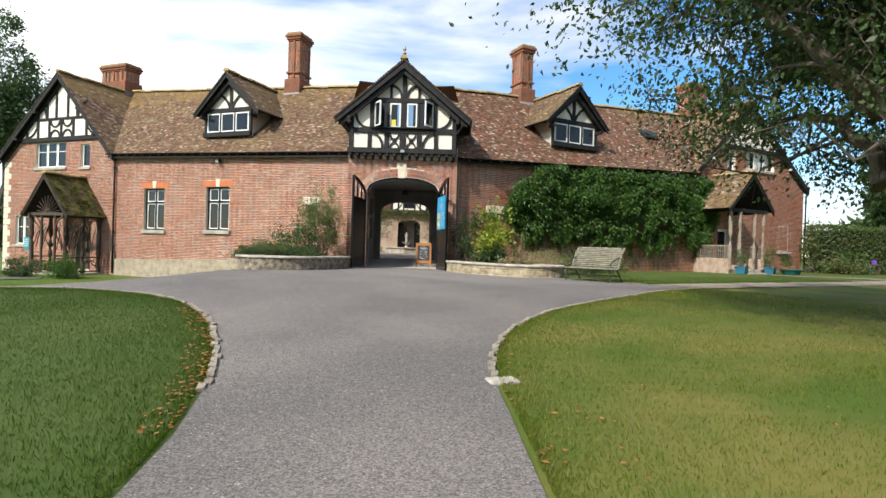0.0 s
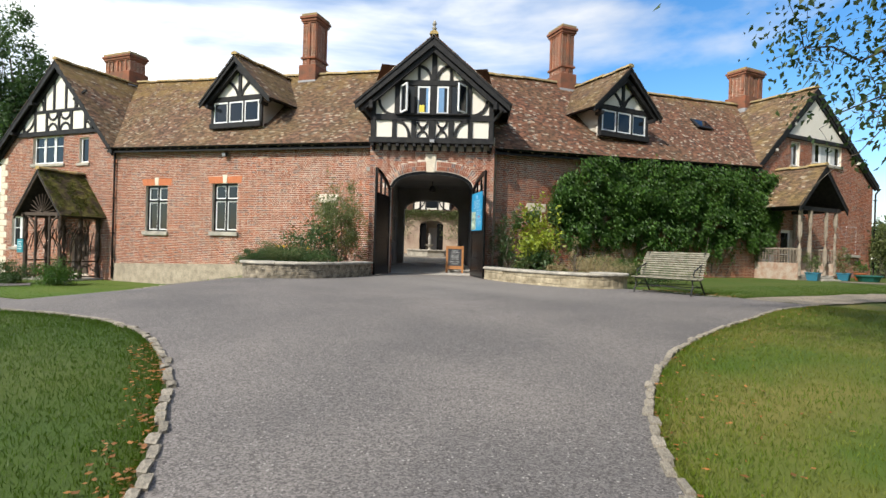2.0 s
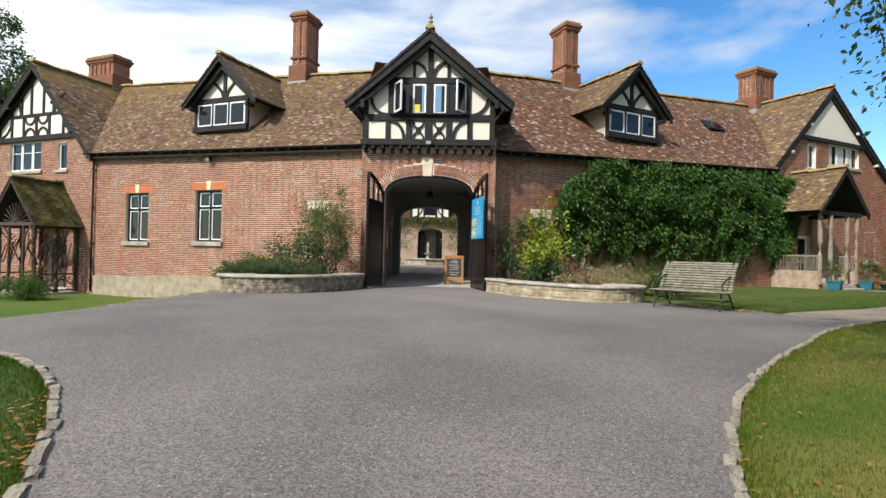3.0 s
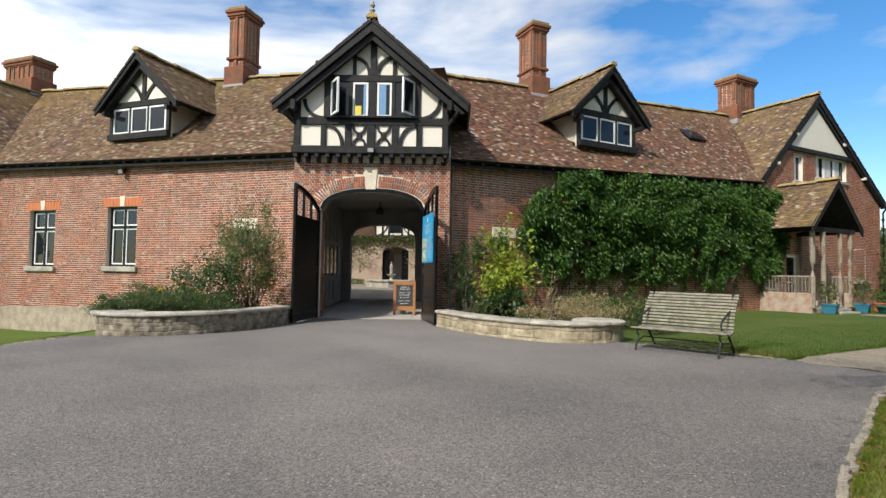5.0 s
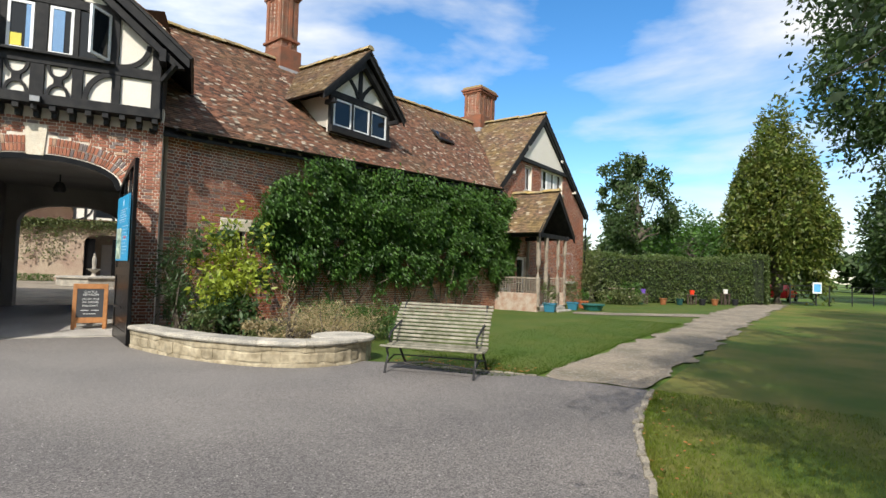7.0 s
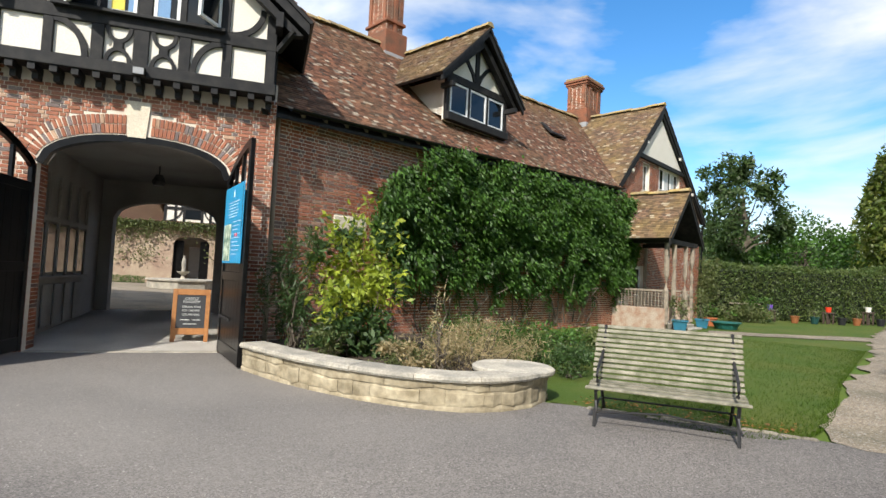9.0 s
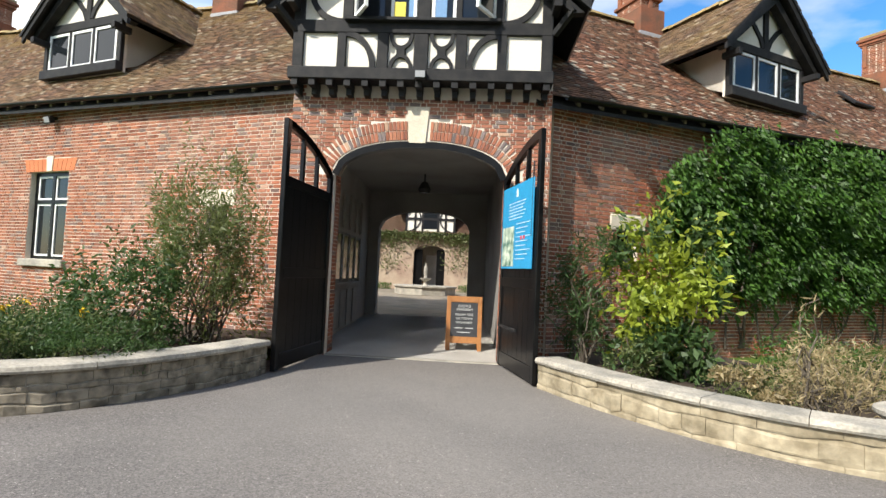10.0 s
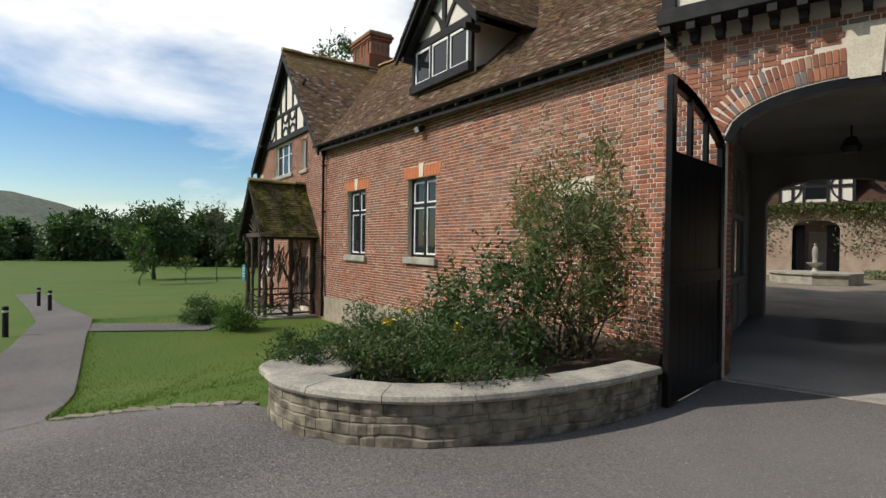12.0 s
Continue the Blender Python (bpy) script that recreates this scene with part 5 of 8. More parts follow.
chimney(LEFT @ pose(-6.45, BACK + 0.25, 0, 0, 0, 4), 0.86, 1.3, 10.05, 13.35, 1, "tall red brick chimney with corbelled cap")
chimney(RIGHT @ pose(6.85, BACK + 0.25, 0, 0, 0, -4), 0.84, 1.3, 10.05, 13.2, 1, "tall red brick chimney with corbelled cap")
chimney(LEFT @ pose(-20.9, BACK + 0.1, 0, 0, 0, 0), 2.3, 1.2, 11.0, 12.75, 3, "broad brick chimney with mossy cap")
chimney(RIGHT @ pose(22.0, BACK + 0.1, 0, 0, 0, 0), 1.9, 1.3, 11.0, 13.4, 2, "short square brick chimney")

# ---- gabled wings ----


def gable_wing(name, m, x0, x1, cx, z0, eave, apex, depth, over, label, rects):
    s = 1 if x1 > 0 else -1

    def top(x):
        a, b = (x0, x1)
        return apex - 0.12 - (apex - eave) * abs(x - cx) / (abs(b - cx) if (x - cx) * s > 0 else abs(cx - a))
    xs = sorted({x0, x1, cx, *[v for r in rects for v in r[:2]]})
    bm = bmesh.new()
    for a, b in zip(xs, xs[1:]):
        mid = (a + b) / 2
        z = z0
        for r in sorted(rects, key=lambda r: r[2]):
            if r[0] <= mid <= r[1]:
                prism(bm, [(a, z), (b, z), (b, r[2]), (a, r[2])], 0, 0.4)
                z = r[3]
        prism(bm, [(a, z), (b, z), (b, top(b)), (a, top(a))], 0, 0.4)
    for a in (x0, x1):
        box(bm, a - 0.2 if a == max(x0, x1) else a, a if a == max(x0, x1) else a + 0.2, 0.4, depth, z0, eave - 0.1)
    bmesh.ops.transform(bm, matrix=m, verts=bm.verts[:])
    wall = tagged(part(name, bm, MORTAR), label, "wall", kind="structure")
    rf = thing("roof_" + name, "steep clay tile roof of the gabled wing", "roof", m, kind="structure")
    for k, xe in ((1, x0), (2, x1)):
        sg = 1 if xe > cx else -1
        ze = eave
        tiled("roof_slope", (xe + sg * 0.3, -over, ze - 0.05), (xe + sg * 0.3, depth, ze - 0.05), (cx, depth, apex), (cx, -over, apex), rf, seed=31 + k, material=TILE_LICHEN if s > 0 else TILE_OLD)
        bm = bmesh.new()
        prism(bm, [(xe + sg * 0.3, ze - 0.40), (cx, apex - 0.40), (cx, apex - 0.03), (xe + sg * 0.3, ze - 0.08)], -over + 0.02, -over + 0.10)
        part("bargeboard", bm, BLACK, rf)
        bm = bmesh.new()
        prism(bm, [(xe + sg * 0.1, ze - 0.35), (cx, apex - 0.62), (cx, apex - 0.30), (xe + sg * 0.1, ze - 0.05)], -0.16, -0.02)
        part("inner_rafter", bm, BLACK, rf)
        for f in (0.3, 0.62):
            px, pz = xe + (cx - xe) * f, ze + (apex - ze) * f
            part("purlin_end", boxes((px - 0.1, px + 0.1, -over + 0.02, 0.0, pz - 0.42, pz - 0.28)), WHITE if s > 0 else BLACK, rf)
    ridge_tiles("ridge_tile_row", (cx, -over, apex + 0.02), (cx, depth, apex + 0.02), rf)
    return wall, top


WL_RECTS = [(-22.15, -19.5, 5.15, 6.72), (-18.2, -17.45, 5.12, 6.5), (-23.9, -22.6, 0.42, 2.2), (-18.6, -17.2, -0.9, 1.3)]
wall_wl, top_l = gable_wing("wing_left", LEFT, -15.4, -25.0, -19.8, -2.0, 5.75, 10.75, 9, 0.45, "red brick gabled wing with timbered gable", WL_RECTS)
WR_RECTS = [(21.6, 24.6, 6.75, 7.95), (19.6, 20.4, 6.4, 7.75), (17.3, 18.3, 0.9, 3.4), (18.9, 20.0, 0.3, 2.7)]
wall_wr, top_r = gable_wing("wing_right", RIGHT, 16.5, 28.2, 21.6, -0.6, 5.9, 11.05, 9, 0.24, "red brick gabled house end with a cream gable top", WR_RECTS)

tg = thing("timber_gable", "black timber framing with curved braces on cream render", "gable", LEFT, kind="structure")
ZB = 6.85
part("infill_panel", prism(bmesh.new(), [(-15.4 - 1.15, ZB), (-25.0 + 1.25, ZB), (-19.8, 10.35)], -0.05, 0.02), WHITE, tg, "cream rendered panels")
part("tie_beam", boxes((-24.0, -16.4, -0.12, 0.0, ZB - 0.14, ZB + 0.12), bevel=0.012), BLACK, tg)
part("collar", boxes((-22.6, -17.6, -0.1, 0.0, 7.98, 8.14), bevel=0.01), BLACK, tg)
for x, za, zb in ((-22.9, 6.95, 7.6), (-21.9, 6.95, 8.3), (-21.1, 8.1, 9.0), (-20.3, 8.1, 9.8), (-19.3, 8.1, 9.8), (-18.5, 8.1, 9.0), (-17.7, 6.95, 8.3), (-16.9, 6.95, 7.5), (-20.9, 6.95, 8.0), (-18.8, 6.95, 8.0), (-19.85, 6.95, 8.0)):
    part("stud", boxes((x - 0.08, x + 0.08, -0.1, 0.0, za, zb)), BLACK, tg)
for pts in (quarter(-22.9, 8.0, 0.95, 1.0, 270, 360), quarter(-16.8, 8.0, 0.95, 1.0, 270, 180), quarter(-21.9, 8.1, 0.7, 0.9, 90, 0), quarter(-17.7, 8.1, 0.7, 0.9, 90, 180),
            quarter(-20.38, 6.95, 0.4, 0.42, 0, 180), quarter(-20.38, 8.0, 0.4, 0.42, 180, 360), quarter(-19.32, 6.95, 0.4, 0.42, 0, 180), quarter(-19.32, 8.0, 0.4, 0.42, 180, 360)):
    bm = bmesh.new()
    arc_bar(bm, pts, 0.12, -0.09, 0.0)
    part("curved_brace", bm, BLACK, tg)
cg = thing("gable_panel", "cream rendered gable top above a black beam", "gable", RIGHT, kind="structure")
part("infill_panel", prism(bmesh.new(), [(19.0, 8.1), (24.9, 8.1), (21.65, 10.55)], -0.05, 0.02), WHITE, cg)
part("tie_beam", boxes((18.6, 25.2, -0.13, 0.0, 7.92, 8.14), bevel=0.012), BLACK, cg)


CURTAIN = mat("net_curtain", (0.62, 0.62, 0.60), 0.9, second=(0.42, 0.43, 0.44), scale=9, fine=50, amount=0.7, bump=0.3)


def small_window(name, r, m, label, lights, sill=True, curtains=False):
    x0, x1, z0, z1 = r
    w = thing(name, label, "window", m, kind="structure")
    k = (x1 - x0) / lights
    for i in range(lights):
        casement(w, x0 + k * i + 0.02, x0 + k * (i + 1) - 0.02, z0 + 0.02, z1 - 0.02, 0.12, "window_light", 0.07, rails=(z0 + (z1 - z0) * 0.62,) if z1 - z0 > 1.5 else ())
    if sill:
        part("sill", boxes((x0 - 0.12, x1 + 0.12, -0.1, 0.15, z0 - 0.16, z0 - 0.002), bevel=0.015), COPING, w, "grey stone sill")
    # dark sheet instead of an unlit room behind the panes
    part("room_behind", boxes((x0, x1, 0.38, 0.39, z0, z1)), GLASS, w)
    for i in range(lights if curtains else 0):
        a, b = x0 + k * i + 0.1, x0 + k * (i + 1) - 0.1
        part("curtain", boxes((a, a + (b - a) * (0.75 if i % 2 else 0.55), 0.138, 0.146, z0 + 0.1, z1 - 0.1)), CURTAIN, w, "pale net curtain")
    return w


small_window("window_5", WL_RECTS[0], LEFT, "white three-light casement in the brick gable", 3)
small_window("window_6", WL_RECTS[1], LEFT, "narrow white window in the brick gable", 1)
small_window("window_7", WL_RECTS[2], LEFT, "white ground floor window in the brick wing", 2)
small_window("window_8", WR_RECTS[0], RIGHT, "white three-light casement under the gable", 3, curtains=True)
small_window("window_9", WR_RECTS[1], RIGHT, "narrow white window in the brick gable", 1, curtains=True)
small_window("window_10", WR_RECTS[2], RIGHT, "dark porch window", 1, sill=False)
dr1 = thing("door_1", "dark boarded door inside the rustic porch", "door", LEFT, kind="structure")
part("leaf", boxes((-18.6, -17.2, 0.15, 0.2, -0.9, 1.3)), RUSTIC, dr1)
part("door_handle", boxes((-17.4, -17.34, 0.1, 0.15, 0.1, 0.3)), IRON, dr1)
dr2 = thing("door_2", "white half-glazed door inside the porch", "door", RIGHT, kind="structure")
casement(dr2, 18.92, 19.98, 0.3, 2.68, 0.15, "leaf", 0.14, rails=(1.3,))
part("door_handle", boxes((19.0, 19.05, 0.09, 0.15, 1.3, 1.45)), IRON, dr2)
small_window("window_11", (25.3, 26.5, 1.4, 3.2), pose(0, 0, 0) @ RIGHT @ pose(0, -0.13, 0), "white ground floor window of the house end", 1)

# stone quoins on the outer corner of the left wing
qn = thing("corner_quoins", "pale dressed stone quoins at the wing corner", "quoins", LEFT, kind="structure")
for i in range(20):
    w = 0.62 if i % 2 else 0.38
    part("stone", boxes((-25.06, -25.0 + w, -0.03, 0.3, -1.6 + 0.36 * i, -1.6 + 0.36 * i + 0.34), bevel=0.015), KEY, qn)

# ---- rustic porch ----
rp = thing("rustic_porch", "dark rustic wood porch with a mossy tile roof", "porch", LEFT, kind="structure")
PC, PW, PD, PE, PA, PB = -17.75, 1.35, 2.05, 2.15, 4.42, -1.05
MOSS_TILE = mat("moss_covered_tile", (0.070, 0.052, 0.030), 0.95, second=(0.145, 0.140, 0.022), scale=2.8, fine=22, amount=0.9, bump=0.9, per="island", vary=0.35)
for s in (-1, 1):
    e = PC + s * (PW + 0.5)
    tiled("roof_slope", (e, -PD - 0.35, PE - 0.02), (e, 0.0, PE - 0.02), (PC, 0.0, PA), (PC, -PD - 0.35, PA), rp, seed=41 + s, material=MOSS_TILE)
    bm = bmesh.new()
    prism(bm, [(e, PE - 0.22), (PC, PA - 0.26), (PC, PA), (e, PE + 0.03)], -PD - 0.32, -PD - 0.25)
    part("bargeboard", bm, RUSTIC, rp)
    for y in (-PD, -PD * 0.5, -0.12):
        bm = bmesh.new()
        rn = random.Random(int(y * 10 + s))
        tube(bm, [(PC + s * PW + rn.uniform(-.02, .02), y + rn.uniform(-.02, .02), PB + (PE - PB) * k / 6) for k in range(7)], [0.11 + rn.uniform(-.016, .016) for k in range(7)], 8)
        part("post", bm, RUSTIC, rp)
    part("eaves_beam", boxes((PC + s * PW - 0.07, PC + s * PW + 0.07, -PD - 0.2, 0, PE - 0.12, PE + 0.04)), RUSTIC, rp)
    for half in range(2):
        y0, y1 = -PD + PD * 0.5 * half + 0.08, -PD * 0.5 + PD * 0.5 * half - 0.06
        bm = bmesh.new()
        rn = random.Random(7 * half + s)
        for k in range(9):
            a = (PC + s * PW, rn.uniform(y0, y1), PB + rn.uniform(0.1, 0.8))
            b = (PC + s * PW, rn.uniform(y0, y1), PB + rn.uniform(0.1, 0.8))
            c_ = ((a[0]), (a[1] + b[1]) / 2 + rn.uniform(-.15, .15), (a[2] + b[2]) / 2 + rn.uniform(-.15, .15))
            tube(bm, [a, c_, b], 0.022, 5)
        bar(bm, (PC + s * PW, y0, PB + 0.88), (PC + s * PW, y1, PB + 0.88), 0.07, 0.07)
        bar(bm, (PC + s * PW, y0, PB + 0.1), (PC + s * PW, y1, PB + 0.1), 0.07, 0.07)
        part("branch_railing", bm, RUSTIC, rp, "tangle of curved branches between rails")
        bm = bmesh.new()
        for k in range(7):
            ya, yb = rn.uniform(y0, y1), rn.uniform(y0, y1)
            za, zb = PB + rn.uniform(0.9, 1.6), PB + rn.uniform(2.2, 3.1)
            tube(bm, [(PC + s * PW, ya, za), (PC + s * PW + rn.uniform(-.04, .04), (ya + yb) / 2 + rn.uniform(-.2, .2), (za + zb) / 2), (PC + s * PW, yb, zb)], 0.026, 5)
        part("branch_lattice", bm, RUSTIC, rp, "bent branches below the porch eaves")
    bm = bmesh.new()
    arc_bar(bm, quarter(PC + s * PW, PE - 0.75, 0.75, 0.7, 90 if s < 0 else 90, 0 if s < 0 else 180), 0.07, -PD - 0.03, -PD + 0.03)
    part("corner_brace", bm, RUSTIC, rp)
    for x0, x1 in ((PC + s * 0.55, PC + s * PW),):
        bm = bmesh.new()
        rn = random.Random(5 + s)
        for k in range(10):
            tube(bm, [(rn.uniform(min(x0, x1), max(x0, x1)), -PD, PB + rn.uniform(0.1, 0.85)), (rn.uniform(min(x0, x1), max(x0, x1)), -PD - 0.02, PB + rn.uniform(0.1, 0.85))], 0.024, 5)
        part("branch_railing", bm, RUSTIC, rp)
        bm = bmesh.new()
        tube(bm, [(PC + s * 0.55, -PD, PB), (PC + s * 0.55, -PD, PE)], 0.065, 8)
        part("post", bm, RUSTIC, rp)
bm = bmesh.new()
for k in range(11):
    an = math.pi * (k + 0.5) / 11
    tube(bm, [(PC + 0.12 * math.cos(an), -PD - 0.05, PE + 0.12 + 0.1 * math.sin(an)), (PC + 0.95 * math.cos(an), -PD - 0.05, PE + 0.12 + 0.95 * math.sin(an))], 0.022, 5)
part("fan_of_sticks", bm, RUSTIC, rp, "fan of rustic sticks in the porch gable")
part("front_beam", boxes((PC - PW - 0.3, PC + PW + 0.3, -PD - 0.08, -PD + 0.08, PE - 0.02, PE + 0.14)), RUSTIC, rp)
ridge_tiles("ridge_tile_row", (PC, -PD - 0.35, PA), (PC, 0, PA), rp)
part("step", boxes((PC - 1.7, PC + 1.7, -PD - 0.25, 0, -1.7, PB), bevel=0.02), COPING, rp, "worn stone porch floor")


def moss_points(seed, n):
    """Cushions of moss scattered in drifts over both slopes of the porch roof."""
    rg = np.random.default_rng(seed)
    out = []
    while len(out) < n:
        sd, u, v = rg.choice([-1, 1]), rg.random(), rg.random()
        if noise.noise((u * 5 + sd * 3, v * 5, 7)) + 0.35 * noise.noise((u * 14, v * 14, 2)) < 0.02:
            continue
        x = PC + sd * (PW + 0.5) * (1 - v)
        out.append((x, -(PD + 0.33) * u, PE - 0.02 + (PA - PE) * v + 0.035))
    return out



hs = thing("hanging_sign", "small teal sign board hung on the porch", "sign", LEFT @ pose(PC - PW - 0.25, -PD - 0.1, 0.55))
part("board", boxes((-0.24, 0.24, -0.02, 0.02, -0.35, 0.35), bevel=0.008), plain("teal_paint", (0.03, 0.22, 0.26)), hs)
part("lines", boxes(*[(-0.16, 0.16 - 0.05 * (k % 2), -0.024, -0.02, 0.2 - 0.12 * k, 0.23 - 0.12 * k) for k in range(4)]), PAINTW, hs)
part("hook", boxes((-0.015, 0.26, -0.01, 0.01, 0.35, 0.4)), IRON, hs)

# ---- timber porch of the right house ----
BUFF = mat("worn_buff_brick", (0.40, 0.33, 0.26), 0.95, second=(0.30, 0.17, 0.11), scale=4, fine=22, amount=0.8, bump=0.7)
tp = thing("timber_porch", "porch with bare timber posts and a lichened tile roof", "porch", RIGHT, kind="structure")
QC, QW, QD, QE, QA, QB = 18.35, 1.55, 2.3, 3.85, 5.95, 0.22
for s in (-1, 1):
    e = QC + s * (QW + 0.55)
    tiled("roof_slope", (e, -QD - 0.35, QE - 0.1), (e, 0.0, QE - 0.1), (QC, 0.0, QA), (QC, -QD - 0.35, QA), tp, seed=51 + s, material=TILE_LICHEN)
    bm = bmesh.new()
    prism(bm, [(e, QE - 0.38), (QC, QA - 0.34), (QC, QA), (e, QE - 0.05)], -QD - 0.33, -QD - 0.26)
    part("bargeboard", bm, BLACK, tp)
    part("eaves_beam", boxes((QC + s * QW - 0.08, QC + s * QW + 0.08, -QD - 0.2, 0, QE - 0.26, QE - 0.08)), BLACK, tp)
    for x, y in ((QC + s * QW, -QD), (QC + s * QW * 0.45, -QD), (QC + s * QW, -0.15)):
        bm = bmesh.new()
        rn = random.Random(int(x * 7 + y))
        tube(bm, [(x + rn.uniform(-.015, .015), y + rn.uniform(-.015, .015), QB + (QE - 0.26 - QB) * k / 5) for k in range(6)], [0.10 + rn.uniform(-.012, .012) for k in range(6)], 9)
        part("post", bm, GREYWOOD, tp)
    part("side_rail", boxes((QC + s * QW - 0.04, QC + s * QW + 0.04, -QD + 0.1, -0.2, 1.55, 1.63)), GREYWOOD, tp)
    bm = bmesh.new()
    for k in range(14):
        y = -QD + 0.15 + (QD - 0.4) * k / 13
        box(bm, QC + s * QW - 0.012, QC + s * QW + 0.012, y - 0.012, y + 0.012, 0.85, 1.55)
    for k in range(7):
        box(bm, QC + s * QW - 0.01, QC + s * QW + 0.01, -QD + 0.12, -0.2, 0.86 + 0.1 * k, 0.878 + 0.1 * k)
    part("trellis_panel", bm, GREYWOOD, tp, "brown lattice panel")
    part("low_wall", boxes((QC + s * QW - 0.12, QC + s * QW + 0.12, -QD, 0, -0.3, 0.85), bevel=0.02), BUFF, tp, "low worn brick wall")
part("front_beam", boxes((QC - QW - 0.2, QC + QW + 0.2, -QD - 0.09, -QD + 0.09, QE - 0.26, QE - 0.06)), BLACK, tp)
part("floor_slab", boxes((QC - 1.5, QC + 1.5, -QD, 0, -0.3, QB), bevel=0.02), COPING, tp)
ridge_tiles("ridge_tile_row", (QC, -QD - 0.35, QA), (QC, 0, QA), tp)
st = thing("door_steps", "worn pale stone steps up to the porch", "steps", RIGHT, kind="structure")
for k in range(2):
    part("step", boxes((QC - 0.8, QC + 0.8, -QD - 0.75 + 0.35 * k, -QD - 0.02, -0.3, 0.06 + 0.12 * k), bevel=0.02), COPING, st)

# ---- foliage helper ----


def leaf_mesh(name, pts, size, material, parent=None, label="", seed=1, aspect=0.45, droop=0.4, out=None, spread=1.0, kind=""):
    """Many small folded leaves, each an island, at the given points; out: directions to which the leaves lean."""
    rg = np.random.default_rng(seed)
    pts = np.asarray(pts, float)
    n = len(pts)
    d = rg.normal(size=(n, 3)) * spread
    if out is not None:
        d += np.asarray(out) * 1.2
    d[:, 2] -= droop
    d /= np.linalg.norm(d, axis=1)[:, None] + 1e-9
    r = rg.normal(size=(n, 3))
    side = np.cross(d, r)
    side /= np.linalg.norm(side, axis=1)[:, None] + 1e-9
    nor = np.cross(side, d)
    s = size * rg.uniform(0.6, 1.35, size=(n, 1))
    a = pts
    tip = pts + d * s - nor * s * 0.12
    mid = pts + d * s * 0.45 + nor * s * 0.08
    l, rr = mid + side * s * aspect * 0.5, mid - side * s * aspect * 0.5
    v = np.stack([a, l, tip, rr], 1).reshape(-1, 3)
    f = (np.arange(n)[:, None] * 4 + np.array([[0, 1, 2, 3]]))
    me = bpy.data.meshes.new(name)
    me.vertices.add(len(v))
    me.vertices.foreach_set("co", v.ravel())
    me.loops.add(f.size)
    me.loops.foreach_set("vertex_index", f.ravel())
    me.polygons.add(n)
    me.polygons.foreach_set("loop_start", np.arange(n) * 4)
    me.polygons.foreach_set("loop_total", np.full(n, 4))
    me.materials.append(material)
    me.update(calc_edges=True)
    me.validate()
    ob = new(name, me)
    if parent is not None:
        ob.parent = parent
    return tagged(ob, label, kind=kind)


def clump_points(rg, centre, radii, n, clumps, tight=0.32, shell=0.55):
    """Points in clumps scattered over an uneven ellipsoid, with gaps between."""
    c = rg.normal(size=(clumps, 3))
    c /= np.linalg.norm(c, axis=1)[:, None]
    c *= rg.uniform(shell, 1.0, size=(clumps, 1))
    c *= rg.uniform(0.82, 1.12, size=(clumps, 1))
    w = rg.uniform(0.5, 1.5, clumps)
    k = rg.choice(clumps, n, p=w / w.sum())
    p = c[k] + rg.normal(size=(n, 3)) * tight * rg.uniform(0.5, 1.0, size=(clumps, 1))[k] * 0.55
    o = c[k] * 0.6
    return np.asarray(centre) + p * np.asarray(radii), o, np.asarray(centre) + c * np.asarray(radii)


def limb(bm, a, b, r0, r1, rg, n=6, wob=0.12, seg=7):
    a, b = Vector(a), Vector(b)
    ln = (b - a).length
    pts = [a.lerp(b, i / n) + Vector(rg.normal(size=3)) * wob * ln * 0.12 * math.sin(math.pi * i / n) for i in range(n + 1)]
    tube(bm, pts, [r0 + (r1 - r0) * i / n for i in range(n + 1)], seg)
    return pts


def tree(name, base, height, crown_z, radii, label, leafm, n=6000, size=0.3, clumps=60, seed=1, trunk=0.25, lean=(0, 0), tight=0.32, shell=0.5, twigs=0, keep=None):
    rg = np.random.default_rng(seed)
    t = thing(name, label, "tree", pose(*base))
    cen = (lean[0], lean[1], crown_z)
    p, o, cc = clump_points(rg, cen, radii, n, clumps, tight, shell)
    if keep:
        p, o = p[keep(p)], o[keep(p)]
        cc = cc[keep(cc)]
    leaf_mesh("crown", p, size, leafm, t, seed=seed, out=o, kind="stuff")
    bm = bmesh.new()
    top = Vector((lean[0] * 0.6, lean[1] * 0.6, crown_z + radii[2] * 0.4))
    limb(bm, (0, 0, -0.3), top, trunk, trunk * 0.25, rg, 8, 0.3, 10)
    near_c = sorted(range(len(cc)), key=lambda k: abs(math.hypot(cc[k][0], cc[k][1]) - 0.45 * radii[0]))
    for k in near_c[:min(len(cc), 30)]:
        f = rg.uniform(0.35, 0.9)
        s = Vector((0, 0, -0.3)).lerp(top, f)
        limb(bm, s, cc[k], trunk * 0.38 * (1.1 - f), 0.02, rg, 5, 0.5, 6)
    part("trunk", bm, BARK, t)
    if twigs:
        bm = bmesh.new()
        for k in range(twigs):
            c = Vector(cc[rg.integers(len(cc))])
            limb(bm, c, c + Vector(rg.normal(size=3)) * min(0.9, Vector(radii).length * 0.13), 0.012, 0.003, rg, 4, 0.6, 4)
        part("twig_tangle", bm, BARK, t, kind="stuff")
    return t


# moss cushions on the rustic porch
MOSS = leafmat("bright_moss", (0.085, 0.090, 0.012), (0.045, 0.060, 0.010), 0.5)
leaf_mesh("moss_cushions", moss_points(3, 7000), 0.055, MOSS, rp, seed=8, aspect=0.8, droop=-0.8, kind="stuff")

# ---- kerbs ----


